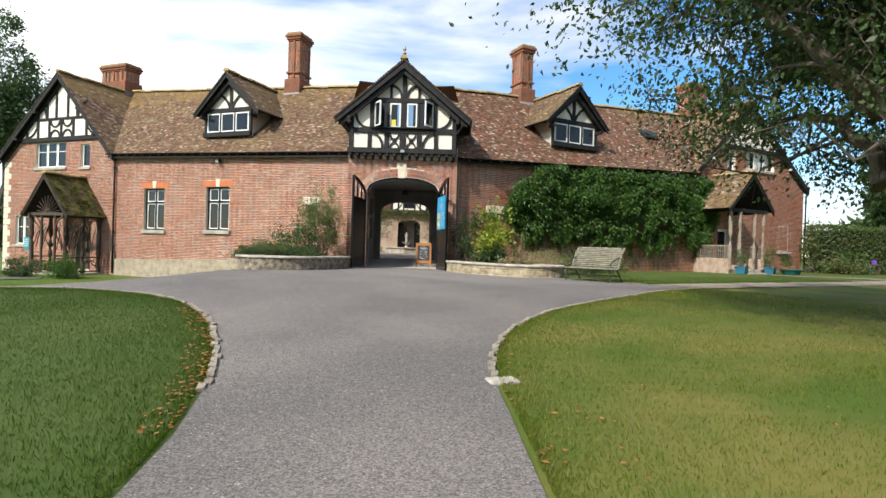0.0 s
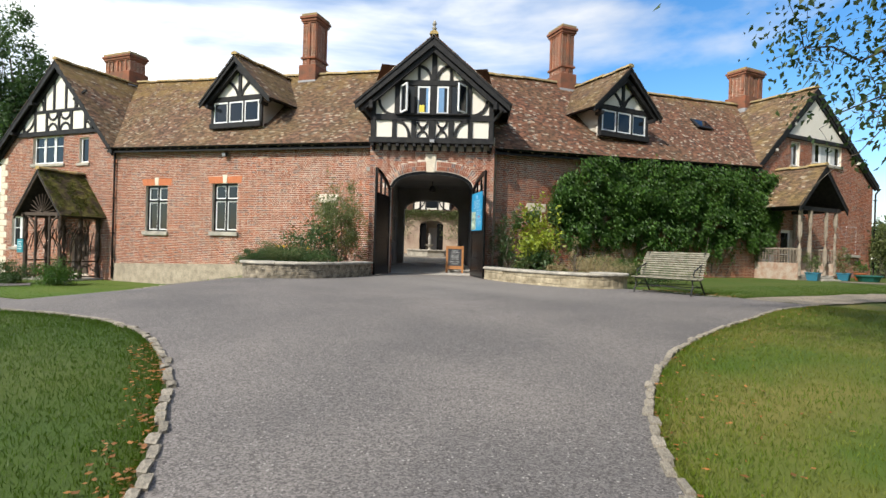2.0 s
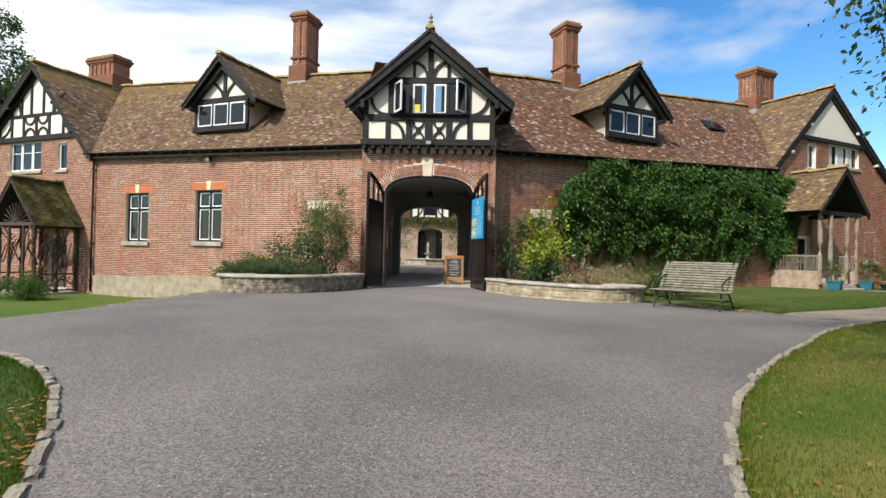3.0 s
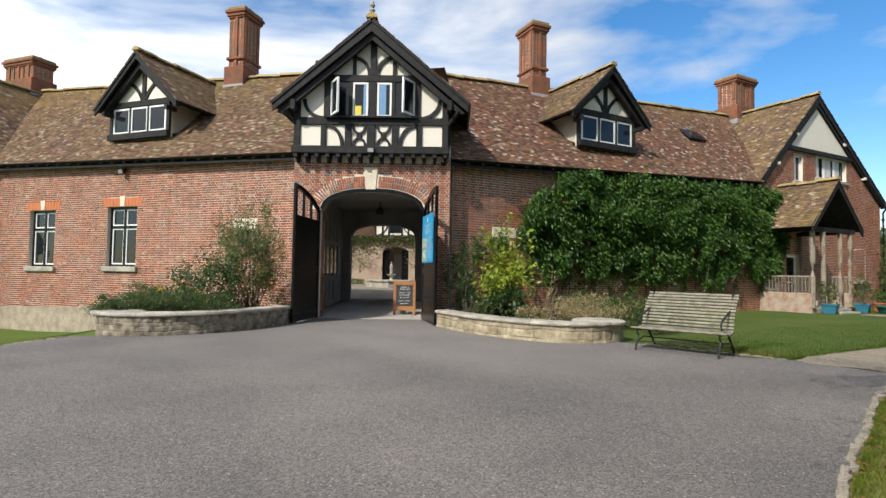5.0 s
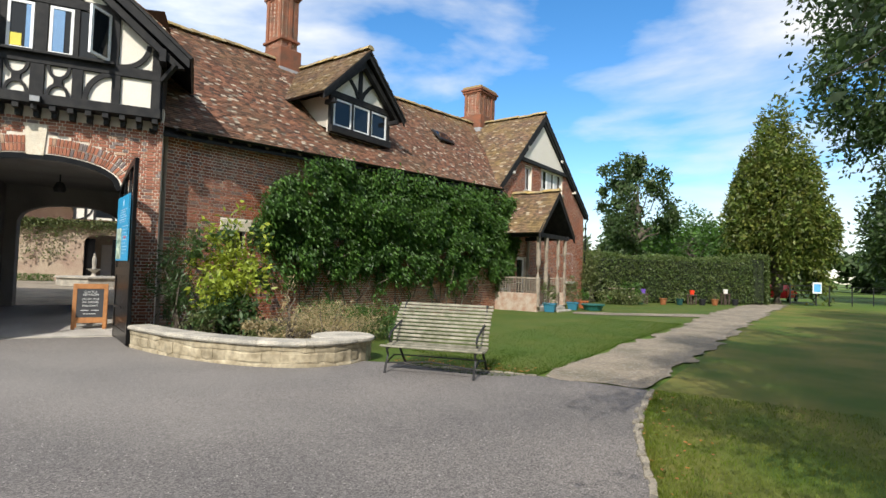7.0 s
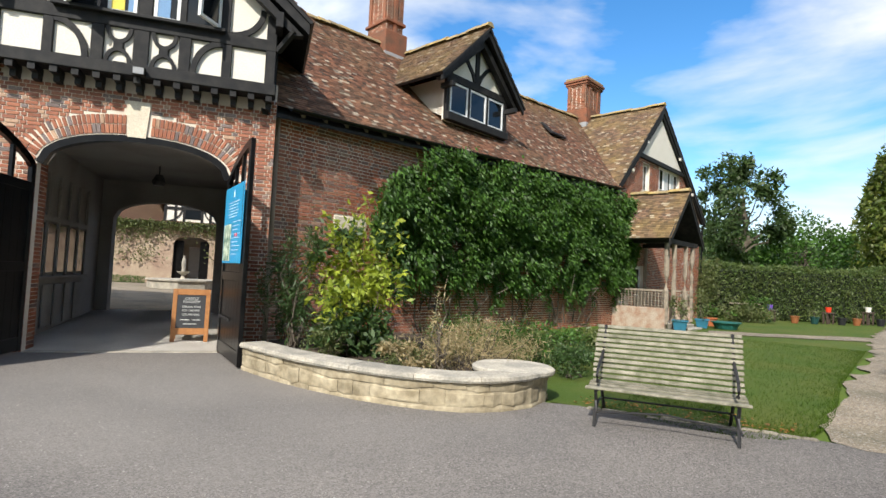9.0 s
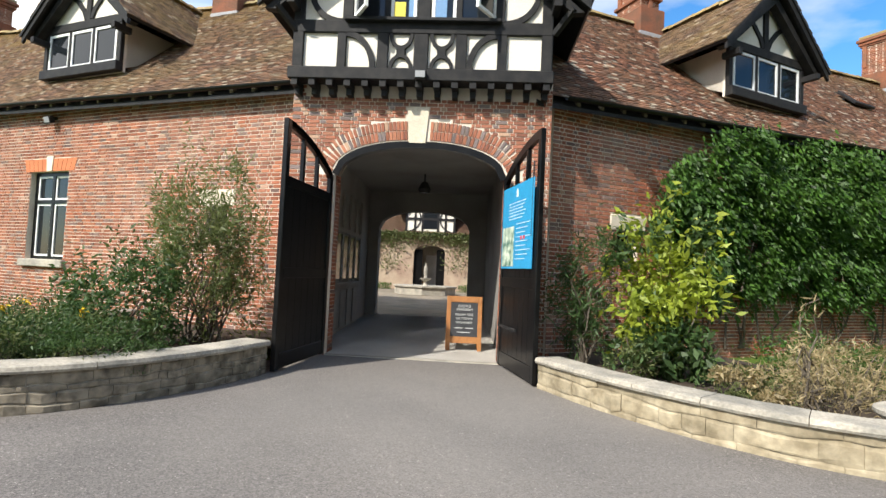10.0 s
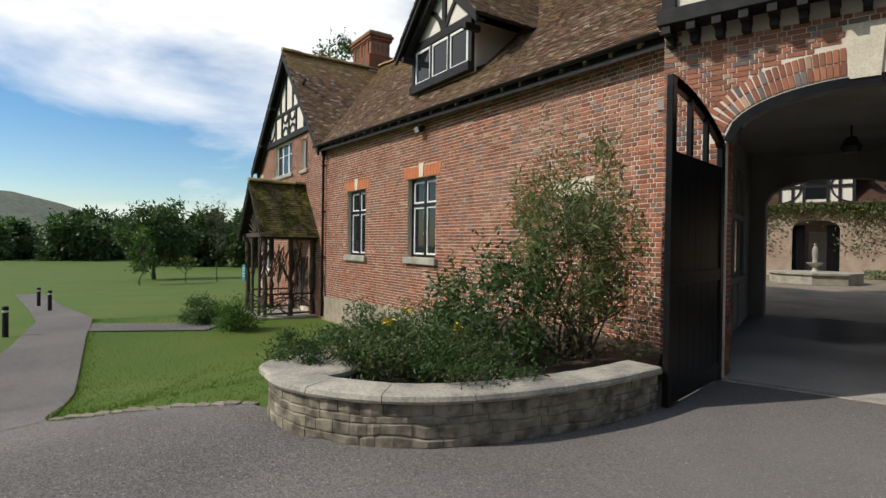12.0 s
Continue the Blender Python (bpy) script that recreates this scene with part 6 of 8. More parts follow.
def kerb_run(name, line, width, height, label, start=0.0, seed=1, ragged=0.028, length=0.21):
    k = thing(name, label, "kerb", kind="structure")
    rn = random.Random(seed)
    shapes = []
    for i in range(6):
        bm = bmesh.new()
        box(bm, -0.5, 0.5, -0.5, 0.5, -0.5, 0.5)
        bmesh.ops.bevel(bm, geom=bm.edges[:], offset=0.12, segments=1, affect='EDGES')
        for v in bm.verts:
            v.co += Vector([rn.uniform(-0.11, 0.11) for _ in range(3)])
        shapes.append(mesh_from(bm, "kerb_stone", KERB))
    for (x0, y0), (x1, y1) in zip(line, line[1:]):
        ln = math.hypot(x1 - x0, y1 - y0)
        n = max(1, round(ln / length))
        for i in range(n):
            f = (i + 0.5) / n
            x, y = x0 + (x1 - x0) * f, y0 + (y1 - y0) * f
            o = new("kerb_stone", rn.choice(shapes))
            o.parent = k
            o.matrix_basis = Matrix.Translation((x + rn.uniform(-ragged, ragged), y + rn.uniform(-ragged, ragged), gz(x, y) + height * 0.5 - 0.04)) @ Matrix.Rotation(math.atan2(y1 - y0, x1 - x0) + rn.uniform(-.06, .06), 4, 'Z') @ Matrix.Diagonal((ln / n * 0.97, width * rn.uniform(0.8, 1.15), height * rn.uniform(0.85, 1.1), 1))
    return k


def dense(line, step=0.5):
    """A smooth curve through the points."""
    out = []
    p = [Vector((x, y)) for x, y in line]
    for i in range(len(p) - 1):
        a, b = p[i], p[i + 1]
        pa, pb = p[max(0, i - 1)], p[min(len(p) - 1, i + 2)]
        n = max(1, int((b - a).length / step))
        for k in range(n):
            t = k / n
            m0, m1 = (b - pa) * 0.5, (pb - a) * 0.5
            q = a * (2 * t ** 3 - 3 * t ** 2 + 1) + m0 * (t ** 3 - 2 * t ** 2 + t) + b * (-2 * t ** 3 + 3 * t ** 2) + m1 * (t ** 3 - t ** 2)
            out.append((q.x, q.y))
    out.append(line[-1])
    return out


kerb_run("kerb_left", dense(KERB_L[4:12]), 0.08, 0.075, "worn stone kerb round the lawn", seed=3)
kerb_run("kerb_right", dense(KERB_R[4:]), 0.08, 0.075, "worn stone kerb round the lawn", seed=4)
kerb_run("kerb_lawn", dense([(-6.05, -4.85), (-7.3, -5.5), (-8.55, -6.3)]), 0.13, 0.07, "flat stone edging of the small lawn", seed=5)
kerb_run("kerb_path", dense([(6.9, -5.15), (7.9, -6.05), (8.95, -7.0)]), 0.12, 0.06, "flat stone edging beside the bench", seed=6)

sl = thing("edging_slab", "pale flat stone slab at the start of the kerb", "slab", pose(3.17, -19.42, gz(3.17, -19.4), 0, 0, 20), kind="structure")
part("slab", boxes((-0.17, 0.17, -0.12, 0.12, -0.06, 0.018), bevel=0.02), COPING, sl)

# ---- curved planter walls ----


def curved_wall(name, line, z_top, thick, cope, label, cap_extra=0.05, seed=1, cap_end=None, stone=None, rough=0.03, heights=(0.1, 0.2), lengths=(0.16, 0.6), pointing=None):
    w = thing(name, label, "garden wall", kind="structure")
    pts = [Vector(p) for p in dense(line, 0.22)]
    rn = random.Random(seed)
    n = len(pts)
    nor = []
    for i in range(n):
        d = (pts[min(i + 1, n - 1)] - pts[max(i - 1, 0)]).normalized()
        nor.append(Vector((d.y, -d.x)))
    bm = bmesh.new()
    rows = []
    zt = z_top - 0.085
    for p, q in zip(pts, nor):
        zb = gz(p.x, p.y) - 0.15
        rows.append([bm.verts.new((p.x + q.x * e, p.y + q.y * e, z)) for e, z in ((-0.006, zb), (-0.006, zt), (-thick, zt), (-thick, zb))])
    for a, b in zip(rows, rows[1:]):
        for k in range(3):
            bm.faces.new((a[k], b[k], b[k + 1], a[k + 1]))
    bm.faces.new(rows[0])
    bm.faces.new(rows[-1][::-1])
    bmesh.ops.recalc_face_normals(bm, faces=bm.faces[:])
    part("core", bm, pointing or stone, w)
    # rubble face stones in courses
    arc = [0.0]
    for a, b in zip(pts, pts[1:]):
        arc.append(arc[-1] + (b - a).length)

    def at(s):
        s = min(max(s, 0), arc[-1] - 1e-4)
        i = max(k for k in range(n - 1) if arc[k] <= s)
        f = (s - arc[i]) / (arc[i + 1] - arc[i])
        return pts[i].lerp(pts[i + 1], f), nor[i].lerp(nor[i + 1], f).normalized()
    z = -0.12
    course = 0

    def wave(k, s, base):
        """Uneven bed joint k at s along the wall."""
        if base <= -0.11 or base >= zt - 0.001:
            return base
        return base + rough * (noise.noise((s * 2.3, k * 7.1, seed)) * 0.6 + noise.noise((s * 6.0, k * 3.7, seed + 5)) * 0.5)
    while z < zt - 0.03:
        h = rn.uniform(*heights)
        if zt - z - h < 0.07:
            h = zt - z
        s = -rn.uniform(0, 0.2)
        while s < arc[-1]:
            ln = rn.uniform(*lengths)
            a, b = max(0, s), min(arc[-1], s + ln)
            s += ln
            if b - a < 0.05:
                continue
            pa, na = at(a + 0.003)
            pm, nm = at((a + b) / 2)
            pb, nb = at(b - 0.003)
            o = rn.uniform(0.0, 0.008 + rough * 0.12)
            verts = []
            for pp, nn, e, ss in ((pa, na, o, a), (pm, nm, o + rn.uniform(0.002, 0.008 + rough * 0.25), (a + b) / 2), (pb, nb, o, b)):
                lo, hi = wave(course, ss, z), wave(course + 1, ss, z + h)
                b0, b1 = lo + (hi - lo) * rn.uniform(0.08, 0.26), lo + (hi - lo) * rn.uniform(0.74, 0.92)
                verts += [(pp.x + nn.x * (e - 0.007), pp.y + nn.y * (e - 0.007), lo + 0.002), (pp.x + nn.x * e, pp.y + nn.y * e, b0), (pp.x + nn.x * (e + 0.004), pp.y + nn.y * (e + 0.004), b1), (pp.x + nn.x * (e - 0.007), pp.y + nn.y * (e - 0.007), hi - 0.002)]
            verts += [(pa.x - na.x * 0.03, pa.y - na.y * 0.03, wave(course, a, z)), (pa.x - na.x * 0.03, pa.y - na.y * 0.03, wave(course + 1, a, z + h)), (pb.x - nb.x * 0.03, pb.y - nb.y * 0.03, wave(course, b, z)), (pb.x - nb.x * 0.03, pb.y - nb.y * 0.03, wave(course + 1, b, z + h))]
            faces = [(c + r, c + 4 + r, c + 5 + r, c + 1 + r) for c in (0, 4) for r in range(3)] + [(12, 0, 1, 2, 3, 13), (14, 15, 11, 10, 9, 8)]
            ob = raw("stone", verts, faces, stone, w)
        z += h
        course += 1
    # coping slabs
    s = 0.0
    while s < arc[-1] - 0.1:
        ln = rn.uniform(0.75, 1.05)
        e = min(arc[-1], s + ln)
        if arc[-1] - e < 0.4:
            e = arc[-1]
        bm = bmesh.new()
        rows = []
        k = 5
        for i in range(k + 1):
            p, q = at(s + 0.004 + (e - s - 0.008) * i / k)
            rows.append([bm.verts.new((p.x + q.x * u, p.y + q.y * u, zz + rn.uniform(-.003, .003))) for u, zz in ((0.06, zt), (0.075, zt + 0.03), (0.06, z_top - 0.012), (0.03, z_top), (-thick - 0.03, z_top + 0.004), (-thick - 0.06, z_top - 0.02), (-thick - 0.05, zt))])
        for a, b in zip(rows, rows[1:]):
            for j in range(7):
                bm.faces.new((a[j], b[j], b[(j + 1) % 7], a[(j + 1) % 7]))
        bm.faces.new(rows[0])
        bm.faces.new(rows[-1][::-1])
        bmesh.ops.recalc_face_normals(bm, faces=bm.faces[:])
        part("coping_slab", bm, COPING_OWN, w)
        s = e
    if cap_end:
        bm = bmesh.new()
        tube(bm, [(cap_end[0], cap_end[1], zt), (cap_end[0], cap_end[1], zt + 0.03), (cap_end[0], cap_end[1], z_top - 0.015), (cap_end[0], cap_end[1], z_top + 0.006)], [cap_end[2] - 0.02, cap_end[2], cap_end[2], cap_end[2] - 0.04], 22)
        part("end_slab", bm, COPING_OWN, w, "broad rounded end slab")
        bm = bmesh.new()
        tube(bm, [(cap_end[0], cap_end[1], -0.2), (cap_end[0], cap_end[1], zt)], cap_end[2] - 0.12, 18)
        part("end_drum", bm, stone, w)
    return w


STONE_YELLOW = mat("yellow_limestone_rubble", (0.37, 0.315, 0.215), 0.95, second=(0.21, 0.17, 0.105), scale=4.0, fine=11, amount=0.85, bump=1.0, per="object", vary=0.11)
STONE_GREY = mat("grey_limestone_rubble", (0.31, 0.265, 0.195), 0.97, second=(0.085, 0.072, 0.052), scale=5.5, fine=9, amount=0.95, bump=1.0, per="object", vary=0.10)
COPING_OWN = mat("weathered_coping", (0.42, 0.38, 0.31), 0.95, second=(0.22, 0.21, 0.18), scale=3.0, fine=30, amount=0.8, bump=0.6, per="object", vary=0.1)
PL = [(-1.98, -2.1), (-2.3, -3.2), (-2.88, -4.35), (-3.5, -5.0), (-4.15, -5.3), (-4.7, -5.38), (-5.3, -5.2), (-5.7, -4.7), (-5.95, -3.6), (-6.5, -1.0), (-6.9, 1.6)]
PR = [(6.68, -4.4), (6.1, -5.02), (5.25, -5.22), (4.45, -4.9), (3.65, -4.2), (2.88, -3.2), (2.2, -1.95)]
curved_wall("planter_wall_left", PL[::-1], 0.52, 0.36, 0.08, "curved rubble stone planter wall with flat coping", seed=8, cap_end=(-5.18, -4.72, 0.58), stone=STONE_GREY, rough=0.045, heights=(0.09, 0.19), lengths=(0.09, 0.40), pointing=COPING)
curved_wall("planter_wall_right", PR[::-1], 0.47, 0.34, 0.08, "curved yellow stone planter wall with flat coping", seed=9, cap_end=(6.1, -4.4, 0.62), stone=STONE_YELLOW, rough=0.07, heights=(0.14, 0.24), lengths=(0.25, 0.75))


def bed(name, outline, z, label, fall=None):
    bm = bmesh.new()
    vs = [bm.verts.new((x, y, z)) for x, y in outline]
    bm.faces.new(vs)
    bmesh.ops.triangulate(bm, faces=bm.faces[:])
    bmesh.ops.subdivide_edges(bm, edges=bm.edges[:], cuts=5, use_grid_fill=True)
    for v in bm.verts:
        v.co.z += 0.05 * noise.noise(v.co * 1.7)
        if fall:
            v.co.z -= 0.215 * smooth01((v.co.x - fall[0]) / (fall[1] - fall[0]))
    bmesh.ops.recalc_face_normals(bm, faces=bm.faces[:])
    return tagged(part(name, bm, SOIL), label, "soil", kind="structure")


bed("bed_left", [(-2.1, -2.0), (-2.5, -3.2), (-3.0, -4.2), (-3.6, -4.75), (-4.7, -5.1), (-5.35, -4.85), (-5.7, -3.6), (-6.5, 1.9), (-2.6, 0.5)], 0.30, "dark soil in the planting bed")
bed("bed_right", [(6.3, -4.0), (5.9, -4.65), (5.2, -4.9), (4.6, -4.6), (3.9, -3.95), (3.2, -3.0), (2.5, -1.8), (2.65, 0.4), (6.4, 2.5), (8.2, 1.5)], 0.22, "dark soil and dry litter in the bed", (6.0, 7.4))

# ---- bench ----


def park_bench():
    b = thing("park_bench", "weathered grey slatted bench with cast iron ends beside the lawn", "bench", pose(7.30, -6.24, gz(7.3, -6.24), 0, 0, -41))
    W = 0.90
    prof = []
    for i in range(12):
        t = i / 11
        prof.append((0.17 + 0.30 * t + 0.14 * t ** 3, 0.47 + 0.72 * t - 0.03 * t ** 4))
    for i, (y, z) in enumerate(prof):
        bm = bmesh.new()
        box(bm, -W, W, -0.012, 0.012, -0.025, 0.025, Matrix.Translation((random.uniform(-.01, .01), y, z)) @ Matrix.Rotation(math.radians(-30), 4, 'X'), 0.006)
        part("back_slat", bm, OAK, b)
    for i in range(6):
        y = -0.34 + 0.09 * i
        bm = boxes((-W - 0.02, W + 0.02, y - 0.037, y + 0.037, 0.445 - 0.03 * math.sin(math.pi * i / 5), 0.475 - 0.03 * math.sin(math.pi * i / 5)), bevel=0.006)
        part("seat_slat", bm, OAK, b)
    for s in (-1, 1):
        x = s * 0.79
        bm = bmesh.new()
        tube(bm, [(x, 0.66, 0.0), (x, 0.45, 0.2), (x, 0.22, 0.43), (x, 0.30, 0.7), (x, 0.6, 1.18)], 0.022, 6)
        part("back_leg", bm, IRON, b)
        bm = bmesh.new()
        tube(bm, [(x, -0.42, 0.0), (x, -0.36, 0.16), (x, -0.28, 0.3), (x, -0.36, 0.42), (x, 0.2, 0.43)], 0.022, 6)
        part("front_leg", bm, IRON, b)
        bm = bmesh.new()
        arm = [(x, 0.38, 0.86), (x, 0.2, 0.80), (x, 0.0, 0.74), (x, -0.18, 0.68), (x, -0.26, 0.60), (x, -0.22, 0.52), (x, -0.14, 0.52)]
        tube(bm, arm, 0.02, 6)
        part("armrest", bm, IRON, b)
        bm = bmesh.new()
        tube(bm, [(x, -0.34, 0.17), (x, 0.0, 0.26), (x, 0.44, 0.2)], 0.014, 6)
        part("side_brace", bm, IRON, b)
    bm = bmesh.new()
    tube(bm, [(-0.79, -0.34, 0.17), (0, -0.34, 0.24), (0.79, -0.34, 0.17)], 0.013, 6)
    tube(bm, [(-0.79, 0.44, 0.2), (0.79, 0.44, 0.2)], 0.013, 6)
    part("stretcher", bm, IRON, b)
    return b


park_bench()

# ---- creeper on the right wall ----


def creeper():
    rg = np.random.default_rng(5)
    c = thing("wall_creeper", "dense green creeper hanging over the brick wall", "creeper", RIGHT)
    pts, out = [], []
    tufts_made = 0
    while tufts_made < 3700:
        x = rg.uniform(2.7, 18.1)
        topz = np.interp(x, [2.7, 3.1, 3.8, 4.6, 6.5, 16.0, 17.5, 18.1], [3.6, 4.2, 4.8, 5.25, 5.35, 5.75, 5.6, 4.8])
        bot = np.interp(x, [2.2, 3.0, 4.5, 7, 9, 11, 13, 15, 16.4, 17.0, 18.1], [3.5, 2.2, 1.5, 1.9, 1.4, 2.1, 1.5, 2.2, 1.9, 0.8, 3.0]) + 1.1 * noise.noise((x * 1.1, 0, 3)) + 0.8 * noise.noise((x * 2.6, 5, 3))
        z = topz - (topz - bot) * rg.uniform(0, 1) ** 0.85
        d = 0.30 + 0.40 * noise.noise((x * 0.8, z * 0.9, 1.0)) + 0.30 * noise.noise((x * 2.1, z * 2.2, 4.0))
        d = max(0.06, d) + 0.15 * min(1, (z - bot) / 1.5)
        if noise.noise((x * 1.6, z * 1.3, 9)) < -0.16 and z < 3.0:
            continue
        tufts_made += 1
        face = np.array([rg.normal() * 0.35, -0.9, -0.45 - 0.25 * rg.random()])
        for k in range(19):
            q = rg.normal(size=3) * 0.12
            pts.append((x + q[0], -d * rg.uniform(0.6, 1.0) - 0.04 + q[1] * 0.6, z + q[2]))
            out.append(tuple(face + rg.normal(size=3) * 0.25))
    for i in range(46):
        x = 3.0 + 14.4 * rg.random()
        z = 2.6
        low = rg.uniform(0.7, 1.7)
        while z > low:
            z -= 0.07
            x += rg.normal() * 0.02
            for k in range(3):
                pts.append((x + rg.normal() * 0.09, -0.1 - 0.12 * rg.random(), z + rg.normal() * 0.05))
                out.append((rg.normal() * 0.4, -0.7, -0.8))
    leaf_mesh("leaves", pts, 0.16, IVY, c, seed=6, aspect=0.36, droop=0.7, out=out, spread=0.4, kind="stuff")
    bm = bmesh.new()
    for i in range(34):
        x = 3.2 + 14.0 * rg.random()
        limb(bm, (x, -0.04, 0.2), (x + rg.uniform(-.8, .8), -0.07, 2.6 + rg.random()), 0.03, 0.012, rg, 6, 0.8, 5)
    part("stem_tangle", bm, BARK, c, "bare twisted stems on the wall", kind="stuff")
    return c


creeper()

# ---- shrubs in the beds ----


def bush(name, base, radii, label, leafm, n, size, seed, clumps=40, aspect=0.4, stems=8, lift=0.6, tight=0.4, droop=0.1, extra=None):
    rg = np.random.default_rng(seed)
    b = thing(name, label, "shrub", pose(*base))
    p, o, cc = clump_points(rg, (0, 0, radii[2] * lift), radii, n, clumps, tight, 0.35)
    keep = p[:, 2] > 0.02
    leaf_mesh("leaves", p[keep], size, leafm, b, seed=seed, aspect=aspect, droop=droop, out=o[keep], kind="stuff")
    bm = bmesh.new()
    for k in range(stems):
        limb(bm, (rg.normal() * radii[0] * 0.15, rg.normal() * radii[1] * 0.15, -0.05), cc[k % len(cc)], 0.022, 0.007, rg, 5, 0.6, 5)
    part("stem_tangle", bm, BARK, b, kind="stuff")
    if extra:
        p2, o2, _ = clump_points(rg, (0, 0, radii[2] * lift), radii, extra[1], 14, 0.3, 0.7)
        leaf_mesh("shoot_mass", p2[p2[:, 2] > 0.1], extra[2], extra[0], b, seed=seed + 1, aspect=aspect, out=o2[p2[:, 2] > 0.1], kind="stuff")
    return b


bush("willow_shrub", (-3.45, -1.3, 0.28), (1.3, 1.3, 1.82), "tall loose shrub with narrow grey-green leaves", SHRUB, 9500, 0.13, 11, clumps=150, aspect=0.18, stems=26, lift=0.85, tight=0.22, droop=-0.25)
bush("evergreen_shrub", (-4.3, -2.2, 0.28), (1.0, 1.0, 1.15), "dark evergreen shrub in the planting bed", DARKLEAF, 3600, 0.11, 12, clumps=60, stems=10, lift=0.6, tight=0.3)
bush("low_shrub", (-4.7, -3.7, 0.32), (1.15, 0.95, 0.62), "low spreading shrub spilling over the coping", DARKLEAF, 11000, 0.055, 13, clumps=110, aspect=0.3, stems=8, lift=0.45, tight=0.26, extra=(SHRUB, 2000, 0.055))
bush("low_shrub", (-5.7, -2.0, 0.2), (0.9, 1.5, 0.55), "low spreading shrub spilling over the coping", DARKLEAF, 7000, 0.055, 14, clumps=80, aspect=0.3, stems=6, lift=0.45, tight=0.26, extra=(SHRUB, 1200, 0.055))
bush("low_shrub", (-3.5, -3.9, 0.30), (0.8, 0.7, 0.42), "low spreading shrub spilling over the coping", DARKLEAF, 5200, 0.055, 15, clumps=60, aspect=0.3, stems=6, lift=0.45, tight=0.26, extra=(SHRUB, 1000, 0.055))
bush("low_shrub", (-5.35, -4.5, 0.36), (0.7, 0.55, 0.42), "low spreading shrub spilling over the coping", DARKLEAF, 5200, 0.055, 53, clumps=60, aspect=0.3, stems=6, lift=0.45, tight=0.26, extra=(SHRUB, 1000, 0.055))
bush("golden_laurel", (4.05, -1.6, 0.2), (0.95, 0.9, 1.5), "spotted laurel with bright yellow-green leaves", GOLD, 1900, 0.16, 16, clumps=60, stems=12, lift=0.95, tight=0.3, extra=(DARKLEAF, 1000, 0.16))
bush("laurel_base", (4.1, -1.7, 0.2), (0.85, 0.8, 0.7), "glossy dark lower leaves of a laurel", DARKLEAF, 1100, 0.16, 17, clumps=30, stems=6, lift=0.7, tight=0.35)
bush("feathery_shrub", (3.05, -1.0, 0.2), (0.6, 0.6, 1.35), "dark feathery shrub beside the gate", DARKLEAF, 2400, 0.16, 18, clumps=36, aspect=0.15, stems=10, lift=0.85, tight=0.3)
bush("low_green_shrub", (6.9, -1.5, 0.2), (1.5, 0.7, 0.62), "low bright green shrub at the foot of the creeper", IVY, 5200, 0.06, 61, clumps=80, aspect=0.35, stems=8, lift=0.5, tight=0.28)
bush("low_green_shrub", (4.75, -3.0, 0.2), (0.55, 0.6, 0.3), "low tangle of leaves and dry stems on the soil", SHRUB, 1500, 0.05, 62, clumps=40, aspect=0.35, stems=8, lift=0.45, tight=0.35, extra=(STRAW, 1100, 0.09))
bush("low_green_shrub", (3.55, -2.2, 0.2), (0.4, 0.45, 0.5), "small grey-green shrub behind the coping", SHRUB, 1700, 0.05, 63, clumps=36, aspect=0.35, stems=8, lift=0.55, tight=0.3)
bush("dry_shrub", (6.1, -3.0, 0.2), (1.45, 1.0, 0.55), "straw coloured dead low shrub", STRAW, 7000, 0.10, 19, clumps=90, aspect=0.12, stems=24, lift=0.4, tight=0.35)
bush("dry_shrub", (5.2, -3.6, 0.2), (0.22, 0.22, 0.8), "pale dead upright shrub", STRAW, 260, 0.12, 20, clumps=16, aspect=0.15, stems=16, lift=0.7, tight=0.3, extra=(SHRUB, 160, 0.08))
bush("border_plants", (8.3, -1.2, 0.1), (1.9, 1.0, 0.5), "low green border plants under the creeper", SHRUB, 3200, 0.11, 21, clumps=50, aspect=0.35, stems=6, lift=0.45, extra=(IVY, 1200, 0.11))
bush("box_shrub", (8.0, -2.9, 0.05), (0.6, 0.5, 0.45), "small dark box shrub at the bed's end", DARKLEAF, 1500, 0.07, 22, clumps=30, stems=4, lift=0.5)
for i, (x, y, s) in enumerate(((-19.4, 1.7, 1.05), (-17.2, 1.8, 1.2))):
    bush("porch_shrub", (x, y, gz(x, y) - 0.02), (0.75 * s, 0.7 * s, 0.62 * s), "rounded green shrub on the lawn beside the porch", IVY if i == 1 else DARKLEAF, 5200, 0.085, 23 + i, clumps=40, stems=5, lift=0.6)
rgf = np.random.default_rng(8)
for i, (x, y, z) in enumerate(((-4.6, -4.0, 1.0), (-5.2, -3.0, 1.0), (-3.95, -3.5, 0.95))):
    fl = thing("yellow_flower", "single yellow flower above the low shrub", "flower", pose(x, y, z))
    leaf_mesh("petals", rgf.normal(size=(14, 3)) * 0.02, 0.06, plain("yellow_petal", (0.75, 0.5, 0.02)), fl, seed=i, aspect=0.7, spread=1)
    bm = bmesh.new()
    tube(bm, [(0, 0, -0.6), (0.02, 0, -0.3), (0, 0, 0)], 0.006, 4)
    part("stem", bm, SHRUB, fl)
